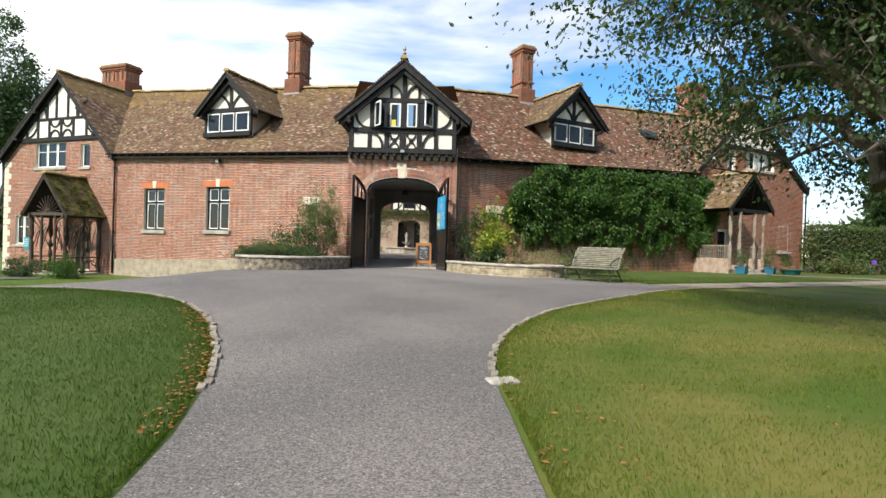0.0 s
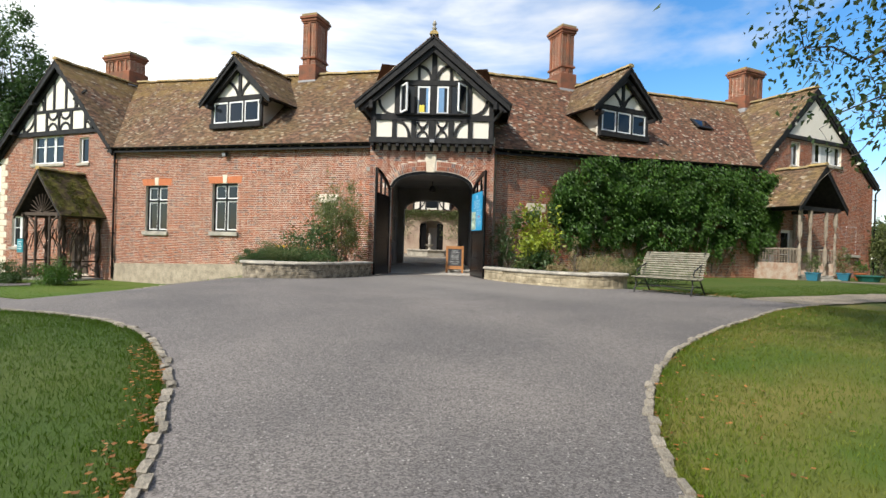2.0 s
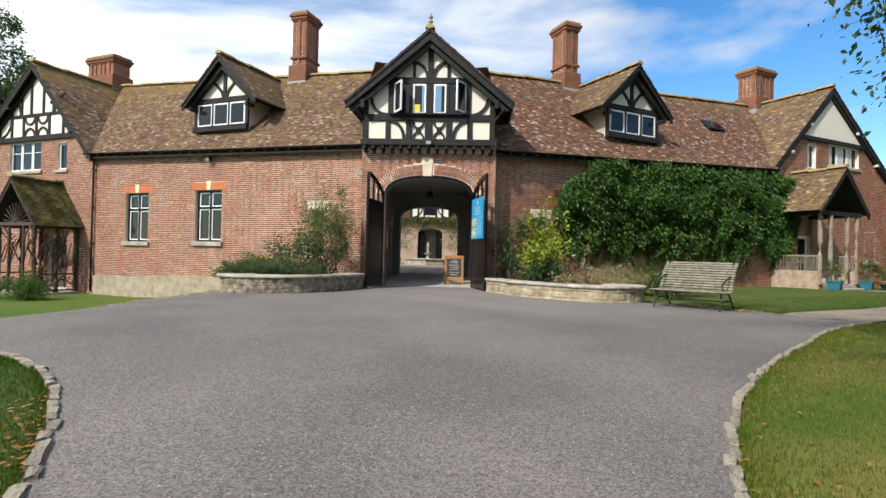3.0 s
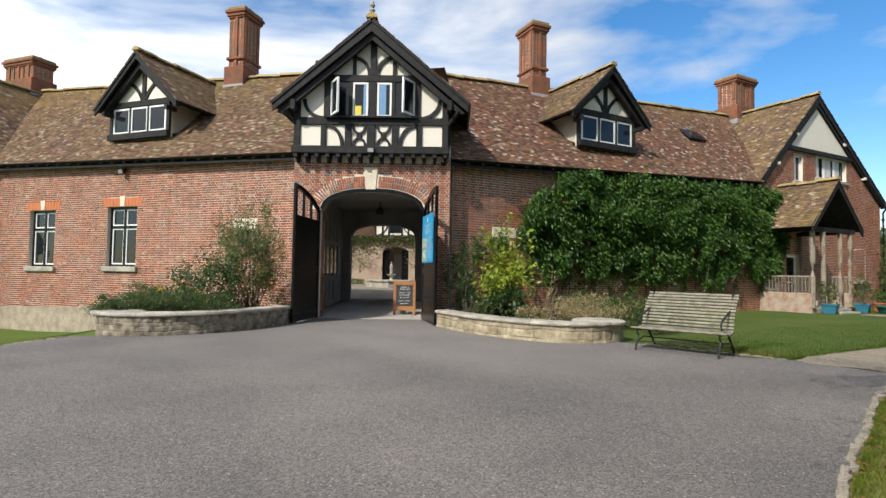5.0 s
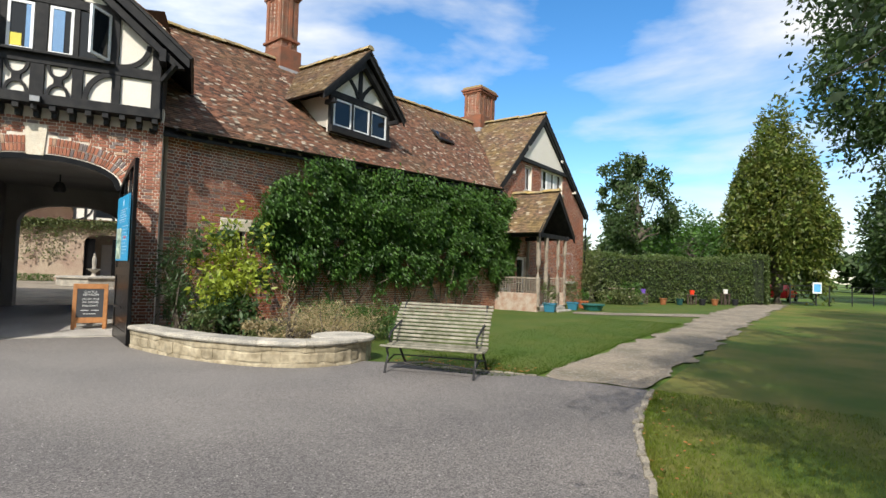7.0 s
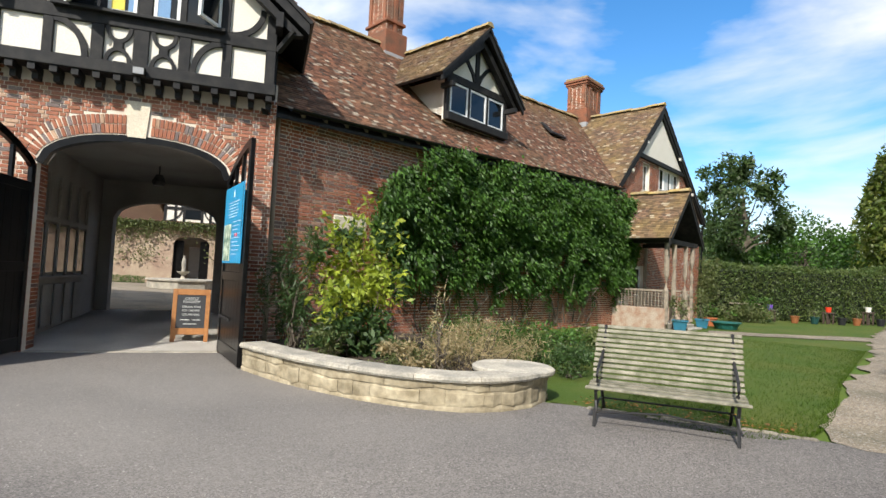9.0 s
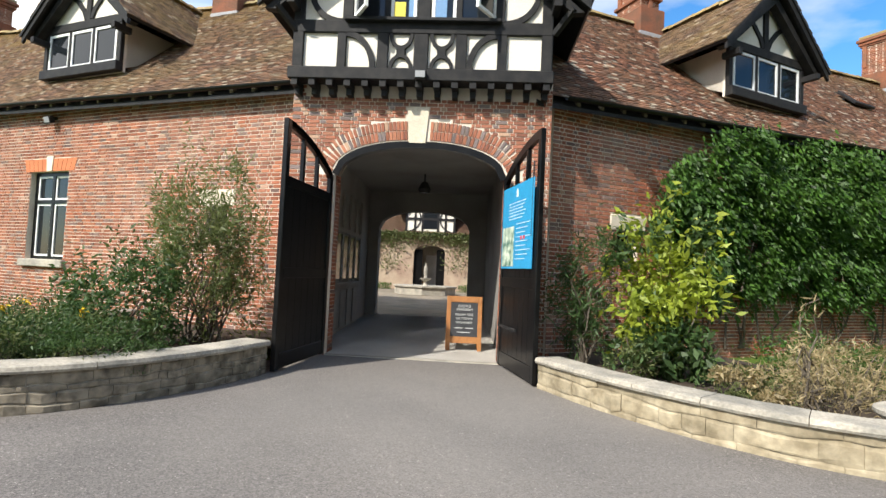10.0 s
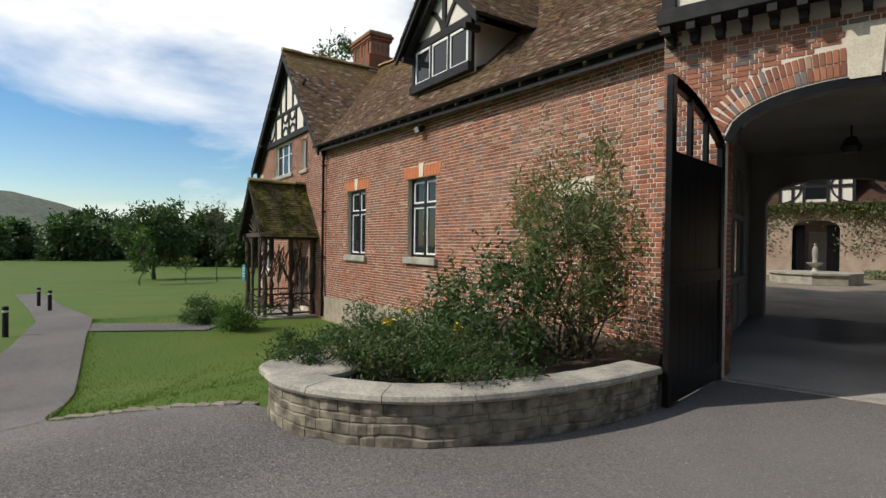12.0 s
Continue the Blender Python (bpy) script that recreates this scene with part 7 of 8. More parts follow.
# climbing plants on the courtyard wall
cw = thing("courtyard_climber", "green climber along the top of the courtyard wall", "creeper", pose(-2.3, 25.9, 0))
rgc = np.random.default_rng(3)
cp = np.stack([rgc.uniform(-9, 9, 6000), -rgc.uniform(0.02, 0.5, 6000), 4.35 - np.abs(rgc.normal(size=6000)) * 0.36], 1)
cp2 = np.stack([rgc.normal(size=1300) * 0.45 + rgc.choice([-3.6, -2.4, 2.1, 3.3], 1300), -rgc.uniform(0.02, 0.25, 1300), 4.2 - 2.4 * rgc.random(1300) ** 1.6], 1)
leaf_mesh("leaves", np.concatenate([cp, cp2]), 0.16, SHRUB, cw, seed=4, out=None)
for x in (-5.6, 1.2):
    hb = thing("clipped_box_hedge", "low clipped box hedge by the courtyard wall", "hedge", pose(x, 25.2, 0.35))
    leaf_mesh("leaves", np.stack([rgc.uniform(-1.2, 1.2, 1500), rgc.uniform(-.3, .3, 1500), rgc.uniform(0, .55, 1500)], 1), 0.1, IVY, hb, seed=5)

# ---- trees ----


def spreading_tree(name, base, limbs, label, n, size, clumps, centre, radii, keep, seed, twigs):
    """A low-forking tree: thick limbs, branches from them to each clump, bare twigs and loose leaves at the tips."""
    rg = np.random.default_rng(seed)
    t = thing(name, label, "tree", pose(*base))
    p, o, cc = clump_points(rg, centre, radii, n, clumps, 0.16, 0.25)
    ok = keep(p)
    leaf_mesh("crown", p[ok], size, TREELEAF, t, seed=seed, out=o[ok], aspect=0.55, droop=0.7, kind="stuff")
    bm = bmesh.new()
    limb(bm, (0, 0, -0.3), (-0.1, 0.1, 1.7), 0.52, 0.38, rg, 5, 0.2, 12)
    part("trunk", bm, BARK, t)
    spine = []
    for end in limbs:
        bm = bmesh.new()
        mid = Vector((end[0] * 0.5, end[1] * 0.5, 1.5 + (end[2] - 1.5) * 0.55))
        a = limb(bm, (-0.1, 0.1, 1.5), mid, 0.24, 0.11, rg, 7, 0.5, 9)
        b = limb(bm, mid, end, 0.11, 0.02, rg, 7, 0.7, 7)
        spine += a[2:] + b
        part("limb", bm, BARK, t)
    arr = np.array(spine)
    bm = bmesh.new()
    good = cc[keep(cc)]
    for c in good:
        d = np.linalg.norm(arr - c, axis=1) + 0.6 * np.maximum(0, arr[:, 2] - c[2])
        limb(bm, arr[int(d.argmin())], c, 0.04, 0.009, rg, 5, 0.9, 5)
    part("branch_tangle", bm, BARK, t, kind="stuff")
    bm = bmesh.new()
    for k in range(twigs):
        c = Vector(good[rg.integers(len(good))])
        limb(bm, c, c + Vector(rg.normal(size=3)) * 0.6, 0.008, 0.002, rg, 4, 0.7, 3)
    part("twig_tangle", bm, BARK, t, kind="stuff")
    return t


def over_drive(p):
    """The part of the crown's space that the boughs fill: clear of the house side of the drive, drooping away from it."""
    x, y, z = p[:, 0], p[:, 1], p[:, 2]
    return (y - 17.8 + 15.15 < 0.60 * (x + 10.5 - 3.45) + 0.35 * np.clip(x + 1.0, 0, 6)) & (z > 2.2 + 0.42 * np.clip(-x - 1.5, 0, 4.5))


spreading_tree("park_tree", (10.5, -17.8, gz(10.5, -17.8)), ((-3.6, 2.6, 6.0), (-5.2, 1.2, 6.2), (-2.2, 4.6, 5.0), (0.8, 5.6, 6.2), (3.8, 4.6, 7.4), (-1.5, 1.2, 10.5), (2.8, -1.5, 10.0), (-3.0, -2.4, 8.2), (5.5, 1.5, 7.8)),
               "large spreading tree whose low boughs overhang the drive", 210000, 0.10, 620, (0.6, 0.9, 7.0), (7.4, 7.2, 5.2), over_drive, 61, 2600)
tree("park_tree", (18.5, -15.5, gz(18.5, -15.5)), 16, 9.5, (7.0, 5.0, 6.2), "broad park tree shading the lawn", TREELEAF, 42000, 0.28, 200, 73, 0.42, tight=0.2, shell=0.3)
tree("park_tree", (29.5, -10.5, gz(29.5, -10.5)), 18, 10.5, (7.0, 4.6, 7.0), "broad park tree shading the lawn", TREELEAF, 42000, 0.28, 200, 74, 0.42, tight=0.2, shell=0.3)
tree("park_tree", (46.6, 14.0, 0), 18, 8.4, (4.7, 4.7, 8.8), "tall bronze-green tree beyond the hedge", AUTUMN, 56000, 0.36, 320, 62, 0.5, tight=0.2, shell=0.35,
     keep=lambda p: np.hypot(p[:, 0], p[:, 1]) < 4.3 * np.clip((17.6 - p[:, 2]) / 11.0, 0, 1) ** 0.7)
tree("park_tree", (62.5, 10.5, 0), 30, 22.5, (9.0, 9.0, 11.0), "tall dark tree beyond the fence", TREELEAF, 22000, 0.6, 200, 63, 0.7, tight=0.24, shell=0.6)
tree("park_tree", (61, 10.0, 0), 12, 7, (5.4, 5.4, 6.8), "rounded dark tree beyond the fence", TREELEAF, 13000, 0.52, 130, 64, 0.4, tight=0.24, shell=0.6)
tree("park_tree", (46, 29, 0), 15, 9.5, (4.6, 4.6, 5.4), "open crowned pine-like tree behind the hedge", TREELEAF, 9000, 0.46, 46, 65, 0.55, tight=0.2, shell=0.6)
tree("park_tree", (53, 28, 0), 9, 4.6, (6.5, 6.5, 4.8), "rounded green tree behind the hedge", IVY, 9000, 0.42, 120, 66, 0.35, tight=0.25, shell=0.6)
tree("park_tree", (-48, 33, -1), 26, 17.5, (4.4, 4.4, 8.2), "tall dark tree behind the wing", DARKLEAF, 14000, 0.45, 120, 67, 0.5, tight=0.24, shell=0.5)
tree("park_tree", (-61, 18.8, gz(-61, 18.8)), 8, 4.6, (4.0, 4.0, 3.2), "rounded park tree on the green", DARKLEAF, 16000, 0.34, 110, 69, 0.25, tight=0.26, shell=0.4)
tree("young_tree", (-50, 12.7, gz(-50, 12.7)), 5, 3.2, (1.3, 1.3, 1.7), "young staked tree on the green", IVY, 1400, 0.24, 24, 70, 0.07, tight=0.28)
tree("young_tree", (-48.6, 19.0, gz(-48, 19)), 8, 5.6, (1.5, 1.5, 3.2), "thin bare young tree on the green", SHRUB, 420, 0.16, 40, 71, 0.07, twigs=120)
tree("young_tree", (-49.4, 16.4, gz(-49, 16)), 2.6, 1.8, (0.9, 0.9, 0.8), "small bronze sapling on the green", AUTUMN, 260, 0.2, 14, 72, 0.04)


def tree_belt(name, pts, r, label, leafm, seed, n_each, size):
    """A far belt of woodland, too distant to count."""
    rg = np.random.default_rng(seed)
    allp, allo = [], []
    for x, y, z, h in pts:
        p, o, _ = clump_points(rg, (x, y, z + h * 0.5), (r * rg.uniform(.8, 1.2), r, h * 0.55), n_each, 40, 0.3, 0.4)
        allp.append(p)
        allo.append(o)
    return tagged(leaf_mesh(name, np.concatenate(allp), size, leafm, None, label, seed, out=np.concatenate(allo)), label, "woodland", kind="stuff")


rgb = random.Random(4)
tree_belt("far_woodland", [(-150 + rgb.uniform(-10, 10), 16 + 7 * i, -4.5, rgb.uniform(9.5, 13)) for i in range(19)], 7, "dark belt of woodland across the park", DARKLEAF, 81, 5200, 1.2)
tree_belt("far_woodland", [(-105 + 6 * i + rgb.uniform(-3, 3), 42 + 4.0 * i, -3.5, rgb.uniform(9, 13)) for i in range(9)], 5, "dark belt of woodland across the park", TREELEAF, 82, 4200, 1.0)
tree_belt("far_woodland", [(120 + rgb.uniform(-8, 8), 5 + 10 * i, 0, rgb.uniform(10, 17)) for i in range(13)], 8, "woodland beyond the pasture", TREELEAF, 83, 2200, 2.0)
# added out of view behind the camera, so windows reflect dark trees
tree_belt("far_woodland", [(-60 + 9 * i + rgb.uniform(-3, 3), -74 + rgb.uniform(-5, 5), -1.6, rgb.uniform(13, 19)) for i in range(15)], 7, "unseen belt of trees added to darken reflections", TREELEAF, 84, 1500, 1.5)
bm = bmesh.new()
prof = [(-420, -60, 18), (-420, 20, 29), (-420, 60, 32), (-420, 95, 31), (-420, 122, 25), (-420, 150, 16), (-420, 200, 6), (-420, 330, -6)]
front = [bm.verts.new(p) for p in prof]
foot = [bm.verts.new((x + 90, y, -8)) for x, y, z in prof]
back = [bm.verts.new((x - 160, y + 10, -8)) for x, y, z in prof]
for a, b, c in ((front, foot, 1), (back, front, 1)):
    for i in range(len(prof) - 1):
        bm.faces.new((a[i], a[i + 1], b[i + 1], b[i]))
bmesh.ops.subdivide_edges(bm, edges=bm.edges[:], cuts=4, use_grid_fill=True, smooth=0.4)
bmesh.ops.recalc_face_normals(bm, faces=bm.faces[:])
tagged(part("far_hill", bm, mat("hazy_hill", (0.13, 0.15, 0.11), 1.0, second=(0.20, 0.19, 0.13), scale=0.02, fine=0.3)), "low grass hill beyond the woods", "hill", kind="structure")

# ---- hedge, fence and garden clutter by the right house ----


def hedge(name, a, b, h, t, label, seed, n=15000):
    rg = np.random.default_rng(seed)
    a, b = Vector(a), Vector(b)
    d = b - a
    hd = thing(name, label, "hedge", pose(a.x, a.y, 0, 0, 0, math.degrees(math.atan2(d.y, d.x))))
    L = d.length
    u = rg.uniform(0, 1, (n, 3))
    face = rg.random(n)
    p = np.stack([u[:, 0] * L, (u[:, 1] - 0.5) * t, u[:, 2] * h], 1)
    p[face < 0.5, 1] = -t / 2 + rg.normal(size=(face < 0.5).sum()) * 0.05
    m2 = (face >= 0.5) & (face < 0.8)
    p[m2, 2] = h + rg.normal(size=m2.sum()) * 0.06
    m3 = face > 0.9
    p[m3, 0] = np.where(u[m3, 1] < 0.5, 0, L) + rg.normal(size=m3.sum()) * 0.06
    p[m3, 1] = (rg.random(m3.sum()) - 0.5) * t
    p[:, 2] += 0.08 * np.sin(p[:, 0] * 1.3)
    leaf_mesh("leaves", p, 0.16, HEDGE, hd, seed=seed, kind="stuff")
    # solid dark box; the shade between the leaves is put into its colour
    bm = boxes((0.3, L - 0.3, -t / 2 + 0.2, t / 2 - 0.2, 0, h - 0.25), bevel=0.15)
    part("shade_core", bm, mat("hedge_inner_shade", (0.02, 0.028, 0.012), 1.0), hd)
    return hd


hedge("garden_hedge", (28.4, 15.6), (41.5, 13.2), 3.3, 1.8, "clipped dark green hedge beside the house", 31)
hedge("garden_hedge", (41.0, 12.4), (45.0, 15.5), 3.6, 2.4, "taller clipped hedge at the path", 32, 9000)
fence = thing("estate_fence", "thin black iron estate fence along the pasture", "fence", kind="structure")
fx = [(47.5 + 3.0 * i, 10.5 + 0.05 * i) for i in range(16)]
pm = mesh_from(boxes((-0.03, 0.03, -0.03, 0.03, 0, 1.5)), "post", IRON)
for x, y in fx:
    o = new("post", pm)
    o.parent = fence
    o.location = (x, y, 0)
for z in (0.35, 0.65, 0.95, 1.25, 1.48):
    bm = bmesh.new()
    tube(bm, [(fx[0][0], fx[0][1], z), (fx[-1][0], fx[-1][1], z)], 0.018, 5)
    part("rail", bm, IRON, fence)
fg2 = thing("iron_gate", "black iron field gate across the path", "gate", pose(43.6, 11.0, 0, 0, 0, 5))
part("gate_frame", boxes((0, 0.06, -0.03, 0.03, 0.1, 1.6), (3.6, 3.68, -0.04, 0.04, 0, 2.1), (0.06, 3.6, -0.02, 0.02, 1.5, 1.56)), IRON, fg2)
for z in (0.25, 0.55, 0.85, 1.15):
    part("bar", boxes((0.06, 3.6, -0.015, 0.015, z, z + 0.04)), IRON, fg2)
sg = thing("notice_sign", "small blue and white notice on the gate", "sign", pose(46.6, 10.9, 1.05))
part("board", boxes((-0.55, 0.55, -0.06, -0.03, -0.1, 0.75), bevel=0.01), PAINTW, sg)
part("blue_panel", boxes((-0.42, 0.42, -0.066, -0.06, 0.02, 0.62)), plain("sign_blue", (0.12, 0.42, 0.75)), sg)

car = thing("parked_car", "red car parked beyond the hedge", "car", pose(52.5, 17.5, 0, 0, 0, 20))
bm = bmesh.new()
prism(bm, [(-2.0, 0.3), (2.0, 0.3), (2.05, 0.75), (1.3, 0.95), (0.7, 1.45), (-1.2, 1.5), (-1.95, 1.0)], -0.85, 0.85)
bmesh.ops.bevel(bm, geom=bm.edges[:], offset=0.08, segments=2, affect='EDGES')
part("body", bm, plain("red_car_paint", (0.45, 0.02, 0.02), 0.25), car)
part("side_window", boxes((-1.1, 0.75, -0.88, -0.84, 1.0, 1.35), bevel=0.01), GLASS, car)
for x in (-1.25, 1.25):
    for y in (-0.82, 0.82):
        bm = bmesh.new()
        tube(bm, [(x, y - 0.1, 0.32), (x, y + 0.1, 0.32)], 0.32, 16)
        wh = part("wheel", bm, IRON, car)
part("headlight", boxes((1.95, 2.06, -0.75, -0.45, 0.6, 0.75), bevel=0.02), PAINTW, car)


def pot(name, x, y, r, h, color, label, plant=None, seed=1, square=False):
    p = thing(name, label, "plant pot", pose(x, y, gz(x, y)))
    bm = bmesh.new()
    tube(bm, [(0, 0, 0), (0, 0, h * 0.85), (0, 0, h * 0.86), (0, 0, h)], [r * 0.72, r * 0.95, r * 1.06, r * 1.06], 4 if square else 14)
    part("pot", bm, plain("glaze_%s" % name, color, 0.5), p)
    if plant:
        rg = np.random.default_rng(seed)
        q, o, _ = clump_points(rg, (0, 0, h + plant[1] * 0.6), (plant[0], plant[0], plant[1]), plant[2], 16, 0.35, 0.3)
        leaf_mesh("plant", q[q[:, 2] > h * 0.8], 0.13, plant[3], p, seed=seed, aspect=0.3, kind="stuff")
        bm = bmesh.new()
        for k in range(4):
            limb(bm, (0, 0, h * 0.9), (rg.normal() * plant[0] * .4, rg.normal() * plant[0] * .4, h + plant[1]), 0.012, 0.005, rg, 4, 0.5, 4)
        part("stem_tangle", bm, BARK, p, kind="stuff")
    return p


def rw(x, y):
    v = RIGHT @ Vector((x, y, 0))
    return v.x, v.y


pot("planter_box", *rw(17.25, -2.75), 0.42, 0.42, (0.03, 0.16, 0.24), "blue square planter with a small tree", (0.42, 0.75, 420, SHRUB), 1, True)
pot("planter_box", *rw(19.9, -2.8), 0.4, 0.4, (0.03, 0.16, 0.24), "blue square planter with a leafy shrub", (0.5, 0.9, 500, SHRUB), 2, True)
pot("planter_bowl", *rw(20.6, -3.6), 0.6, 0.32, (0.02, 0.12, 0.10), "dark green trough planter", None)
pot("terracotta_pot", *rw(21.8, -2.6), 0.3, 0.4, (0.42, 0.13, 0.05), "orange clay pot with a plant", (0.35, 0.5, 260, IVY), 3)
for i, (x, y, c, l) in enumerate(((30.6, 12.6, (0.02, 0.09, 0.08), "dark green garden pot"), (32.2, 12.2, (0.42, 0.16, 0.06), "orange clay garden pot"), (33.4, 11.9, (0.02, 0.09, 0.08), "dark green garden pot"), (35.2, 11.6, (0.025, 0.025, 0.03), "large black garden tub"), (36.3, 11.5, (0.42, 0.16, 0.06), "orange clay garden pot"), (38.2, 11.4, (0.025, 0.025, 0.03), "black garden tub"))):
    pot("garden_pot", x, y, 0.24, 0.42, tuple(v * 0.6 for v in c), l + " on the grass", (0.35, 0.35, 160, SHRUB) if i % 2 == 0 else None, 40 + i)
for x, y, z, c, l in ((34.9, 12.2, 1.0, (0.7, 0.05, 0.02), "red bucket on a stand"), (38.0, 12.0, 1.1, (0.75, 0.72, 0.66), "white bucket on a stand"), (31.2, 13.0, 1.0, (0.16, 0.08, 0.40), "purple bucket on a stand")):
    p = thing("garden_bucket", l, "bucket", pose(x, y, 0))
    bm = bmesh.new()
    tube(bm, [(0, 0, z - 0.3), (0, 0, z)], [0.13, 0.17], 12)
    part("bucket", bm, plain("bucket_paint", c, 0.4), p)
    part("stand", boxes((-0.3, 0.3, -0.2, 0.2, z - 0.38, z - 0.3), (-0.28, -0.2, -0.16, -0.08, 0, z - 0.38), (0.2, 0.28, -0.16, -0.08, 0, z - 0.38), (-0.28, -0.2, 0.08, 0.16, 0, z - 0.38), (0.2, 0.28, 0.08, 0.16, 0, z - 0.38)), RUSTIC, p)
tb = thing("picnic_table", "weathered wooden garden table by the hedge", "table", pose(29.6, 13.3, 0, 0, 0, 10))
part("tabletop", boxes((-0.9, 0.9, -0.4, 0.4, 0.95, 1.02), bevel=0.01), GREYWOOD, tb)
for s in (-1, 1):
    bm = bmesh.new()
    bar(bm, (s * 0.6, -0.45, 0), (s * 0.6, 0.3, 0.95), 0.08, 0.06)
    bar(bm, (s * 0.6, 0.45, 0), (s * 0.6, -0.3, 0.95), 0.08, 0.06)
    part("trestle", bm, GREYWOOD, tb)
bush("garden_border", (28.6, 12.2, 0), (1.6, 1.2, 0.9), "mixed green border plants by the house corner", SHRUB, 1600, 0.2, 51, clumps=30, aspect=0.3, lift=0.6, extra=(IVY, 500, 0.2))
bush("corner_climber", (*rw(28.4, -0.5), 0), (0.9, 0.7, 2.2), "climbing shrub at the house corner", SHRUB, 1400, 0.2, 52, clumps=30, lift=0.8)


def bollard(x, y):
    b = thing("path_bollard", "short black bollard light with a pale band beside the path", "bollard", pose(x, y, gz(x, y)), group="path bollards")
    bm = bmesh.new()
    tube(bm, [(0, 0, -0.05), (0, 0, 0.75)], 0.085, 12)
    part("post", bm, BLACK, b)
    bm = bmesh.new()
    tube(bm, [(0, 0, 0.75), (0, 0, 0.82)], 0.08, 12)
    part("lens", bm, PAINTW, b)
    bm = bmesh.new()
    tube(bm, [(0, 0, 0.82), (0, 0, 0.92), (0, 0, 0.95)], [0.09, 0.09, 0.04], 12)
    part("cap", bm, BLACK, b)
    return b


for x, y in ((-21.4, -3.7), (-29.9, 0.0), (-33.2, 0.5)):
    bollard(x, y)

# ---- lawn edges: tufts and fallen leaves ----


def tufts(name, area, n, size, seed, label, m=None):
    """Grass blades scattered by area(rg) -> (x, y)."""
    rg = np.random.default_rng(seed)
    p = []
    while len(p) < n:
        x, y = area(rg)
        p.append((x, y, gz(x, y) - 0.014))
    out = np.tile([[0, 0, 1.6]], (n, 1))
    return tagged(leaf_mesh(name, p, size, m or BLADE, None, label, seed, aspect=0.14, droop=0.0, out=out, spread=0.6), label, "grass", kind="stuff")


BLADE = leafmat("grass_blade", (0.066, 0.122, 0.005), (0.095, 0.125, 0.013), 0.3)
BLADE_DARK = leafmat("lush_grass_blade", (0.042, 0.082, 0.003), (0.062, 0.090, 0.006), 0.3)
BLADE_DRY = leafmat("dry_grass_blade", (0.080, 0.124, 0.007), (0.19, 0.165, 0.04), 0.35)


def beside(line, lo, hi):
    d = dense(line, 0.3)

    def f(rg):
        i = rg.integers(len(d) - 1)
        (x0, y0), (x1, y1) = d[i], d[i + 1]
        t = rg.random()
        ln = math.hypot(x1 - x0, y1 - y0) + 1e-6
        off = lo + (hi - lo) * rg.random() ** 2.0
        return x0 + (x1 - x0) * t - (y1 - y0) / ln * off, y0 + (y1 - y0) * t + (x1 - x0) / ln * off
    return f


tufts("grass", beside(KERB_L[1:12], 0.06, 9.0), 110000, 0.045, 91, "short green grass blades on the lawn", BLADE_DARK)
tufts("grass", beside(KERB_R[1:], -0.06, -10.0), 120000, 0.045, 92, "short green grass blades on the lawn", BLADE_DRY)
tufts("grass", beside([(-24, -0.3), (-19.5, -2.1), (-12, -4.9), (-8.6, -6.35), (-7.3, -5.5), (-6.2, -4.9)], 0.03, 6.0), 30000, 0.045, 93, "short green grass blades on the small lawn")
tufts("grass", beside([(7.0, -5.3), (8.8, -7.0), (14, -3.8), (21, 0.5)], 0.1, 3.5), 30000, 0.045, 94, "short green grass blades beside the path", BLADE_DARK)
LITTER = leafmat("fallen_leaf", (0.30, 0.12, 0.03), (0.20, 0.10, 0.04), 0.4)


def litter(name, area, n, size, seed, lift):
    rg = np.random.default_rng(seed)
    p = []
    for i in range(n):
        x, y = area(rg)
        p.append((x, y, gz(x, y) + lift))
    ob = leaf_mesh(name, p, size, LITTER, None, "scattered brown fallen leaves", seed, aspect=0.7, spread=1.0)
    for v in ob.data.vertices:
        i = v.index // 4
        v.co.z = p[i][2] + 0.25 * (v.co.z - p[i][2])
    return tagged(ob, "", "leaves", kind="stuff")


litter("leaf_litter", beside(KERB_L[3:9], 0.05, 0.35), 420, 0.055, 95, 0.03)
litter("leaf_litter", beside(KERB_R[2:], -0.05, -0.9), 260, 0.05, 96, 0.03)
litter("leaf_litter", beside(KERB_R[1:8], -0.4, -7), 120, 0.055, 97, 0.05)
litter("leaf_litter", beside([(6.9, -4.85), (7.9, -5.75), (8.9, -6.75)], 0.0, 0.6), 220, 0.06, 98, 0.02)

# ---- bricks last ----


def gate_skip(a, b, z):
    segs = []
    for p, q in cut_rects([(-2.3, 2.3, 5.02, 5.6)] if z > 5.02 else [])(a, b, z):
        r = 0.46
        lo = -ARCH_W - 0.0
        if z < ARCH_S - 0.02:
            segs += cut_rects([(-ARCH_W, ARCH_W, -1, ARCH_S)])(p, q, z)
            continue
        # stay clear of the ring of arch bricks

        def outer(x):
            return arch_z(x, ARCH_W + r * 0.72, ARCH_S + 0.02, ARCH_C + r)
        if z > ARCH_C + r + 0.02:
            segs += cut_rects([(-0.28, 0.16, 4.1, 4.88)])(p, q, z)
            continue
        xs = np.linspace(p, q, 8)
        run = None
        for x0, x1 in zip(xs, xs[1:]):
            mid = (x0 + x1) / 2
            if abs(mid) > ARCH_W + r * 0.72 or z > outer(mid):
                if not (-0.28 < mid < 0.16):
                    run = (run[0], x1) if run else (x0, x1)
                    continue
            if run:
                segs.append(run)
                run = None
        if run:
            segs.append(run)
    return segs


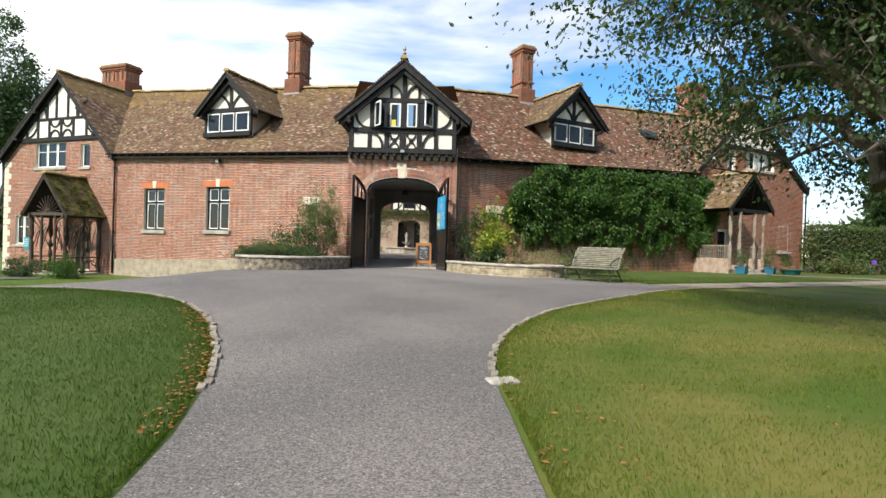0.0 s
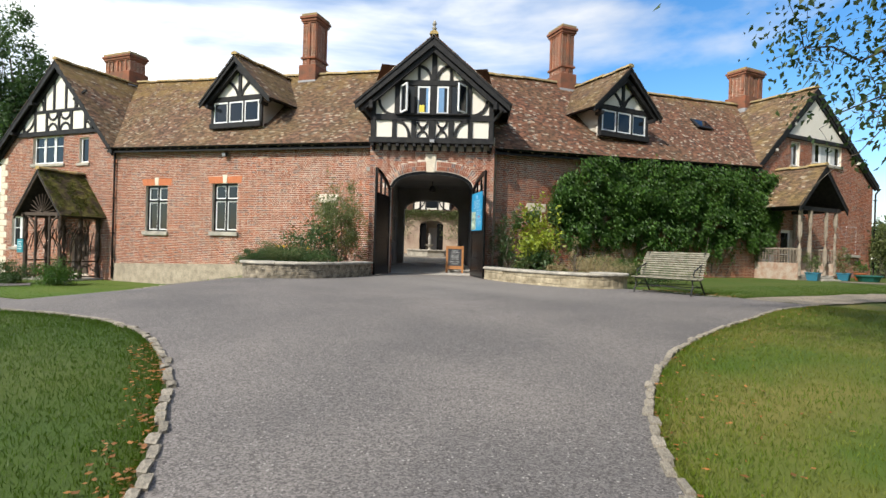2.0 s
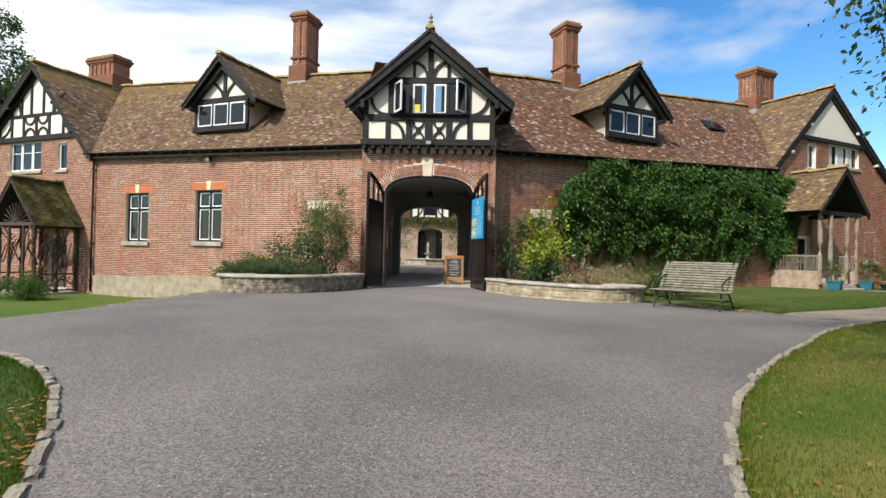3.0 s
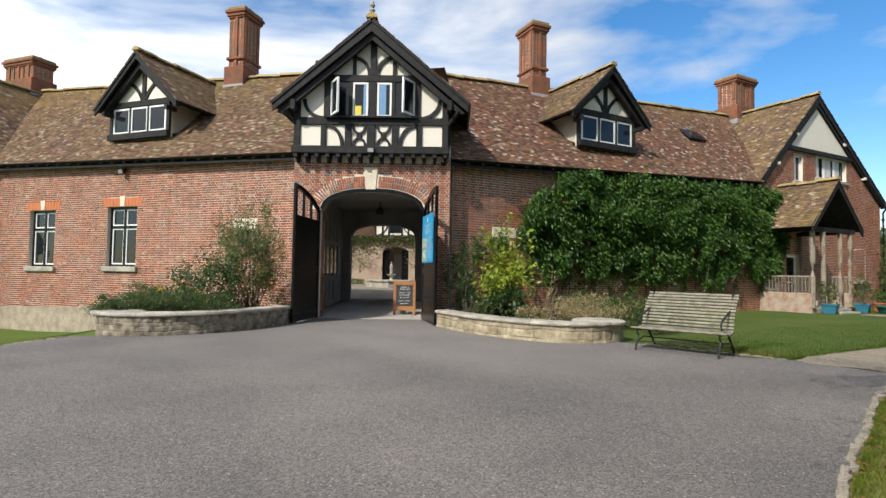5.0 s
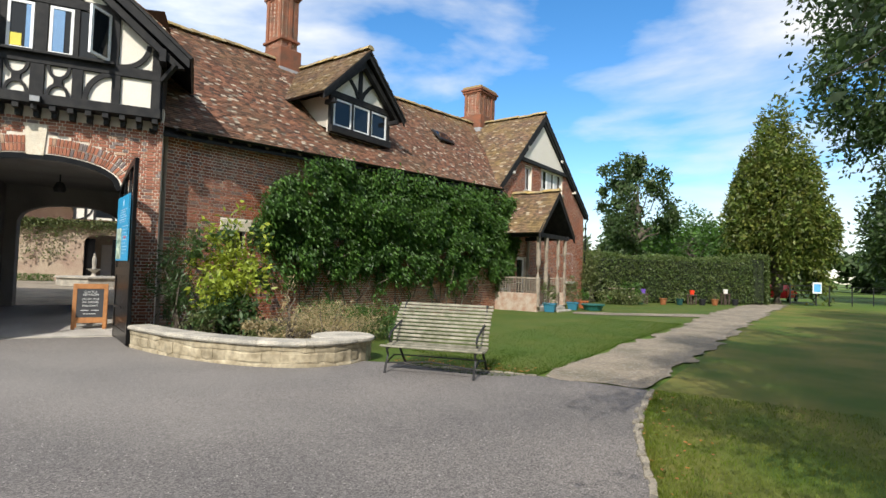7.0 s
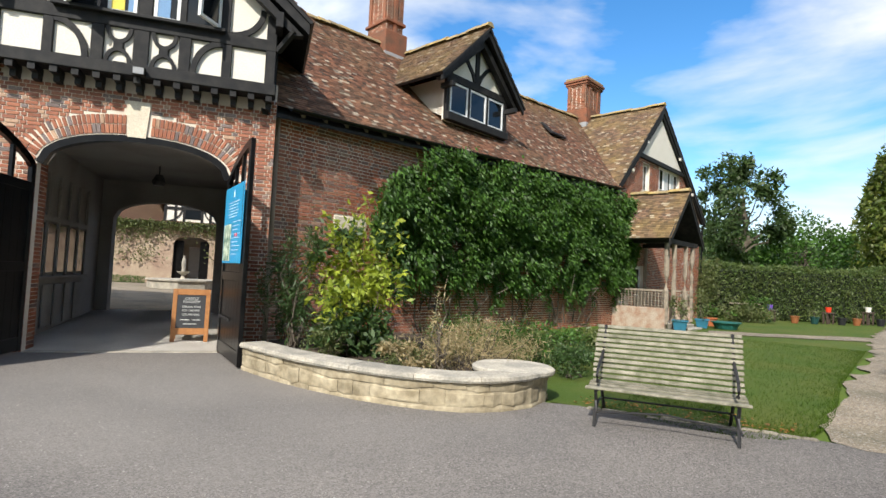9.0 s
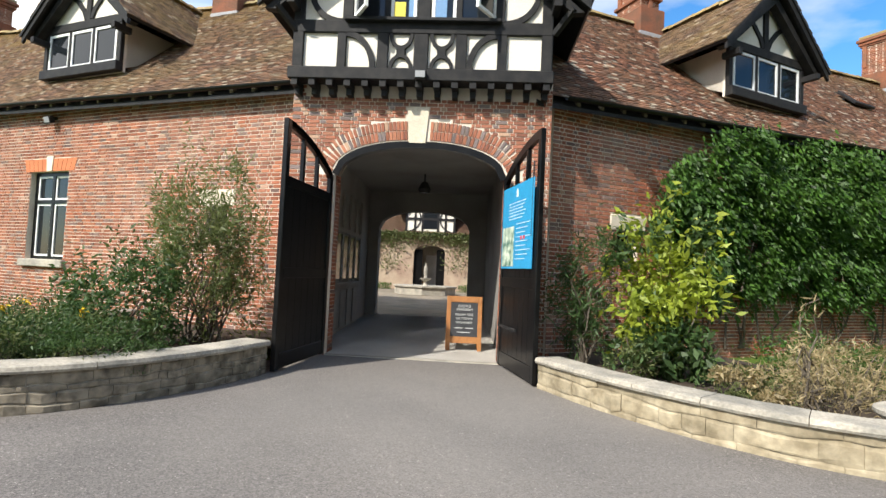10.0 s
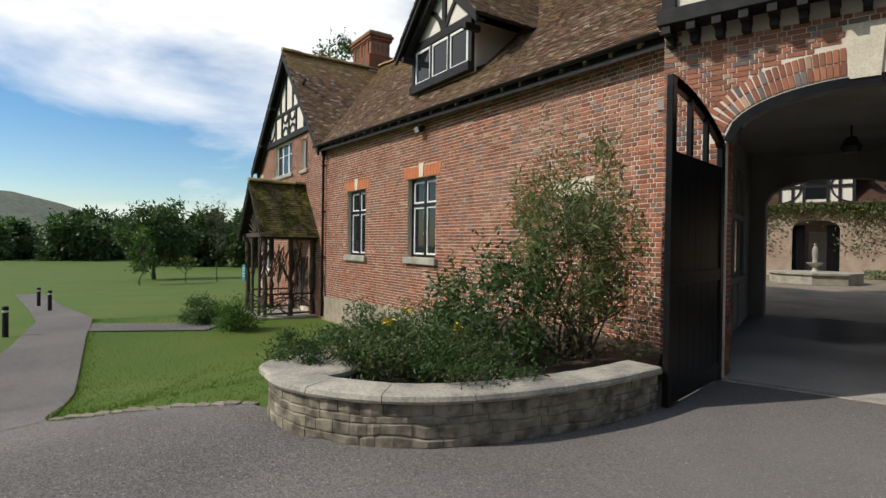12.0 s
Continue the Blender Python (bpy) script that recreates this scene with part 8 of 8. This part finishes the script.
rows_g = brick_field((-2.55, 2.5), -0.1, 0.0765, 0.012, gate_skip, top=lambda x: 5.3, seed=2)
near = [r for r in rows_g if r[2] > 3.55 and abs((r[0] + r[1]) / 2) < 2.6][:300]
rest = [r for r in rows_g if r not in near]
bricks_mesh("brickwork", rest, wall_gate, FRONT)
shared = {}
for a, b, z0, z1, y in near:
    w = round((b - a) / 0.02) * 0.02
    if w not in shared:
        shared[w] = mesh_from(boxes((-w / 2, w / 2, -0.013, 0.0, -0.0325, 0.0325), bevel=0.004), "brick", BRICK_OWN)
    o = new("brick", shared[w])
    o.parent = wall_gate
    o.matrix_basis = Matrix.Translation(((a + b) / 2, y + 0.012, (z0 + z1) / 2)) @ Matrix.Diagonal(((b - a) / w, 1, 1, 1))
SCALE_C = 0.0835
holes_l = [(r[0] - 0.0, r[1] + 0.0, r[2] - 0.2, r[3] + 0.33) for r in WIN_L] + [(SLIT_L[0][0] - 0.2, SLIT_L[0][1] + 0.2, SLIT_L[0][3], SLIT_L[0][3] + 0.34), SLIT_L[0]]
bricks_mesh("brickwork", brick_field((-15.4, 0.0), -0.4, SCALE_C, 0.012, cut_rects(holes_l), top=eave_l, seed=3), wall_left, LEFT)
holes_r = [(SLIT_R[0][0] - 0.2, SLIT_R[0][1] + 0.2, SLIT_R[0][3], SLIT_R[0][3] + 0.34), SLIT_R[0]]
bricks_mesh("brickwork", brick_field((0.0, 16.5), -0.3, SCALE_C, 0.012, cut_rects(holes_r), top=eave_r, seed=4), wall_right, RIGHT)
bricks_mesh("brickwork", brick_field((-25.0, -15.4), -1.4, 0.086, 0.012, cut_rects([(r[0], r[1], r[2] - 0.16, r[3]) for r in WL_RECTS]), top=lambda x: min(top_l(x), 6.8), seed=5), wall_wl, LEFT)
bricks_mesh("brickwork", brick_field((16.5, 28.2), -0.3, 0.086, 0.012, cut_rects([(r[0], r[1], r[2] - 0.16, r[3]) for r in WR_RECTS]), top=lambda x: min(top_r(x), 8.0), seed=6), wall_wr, RIGHT)
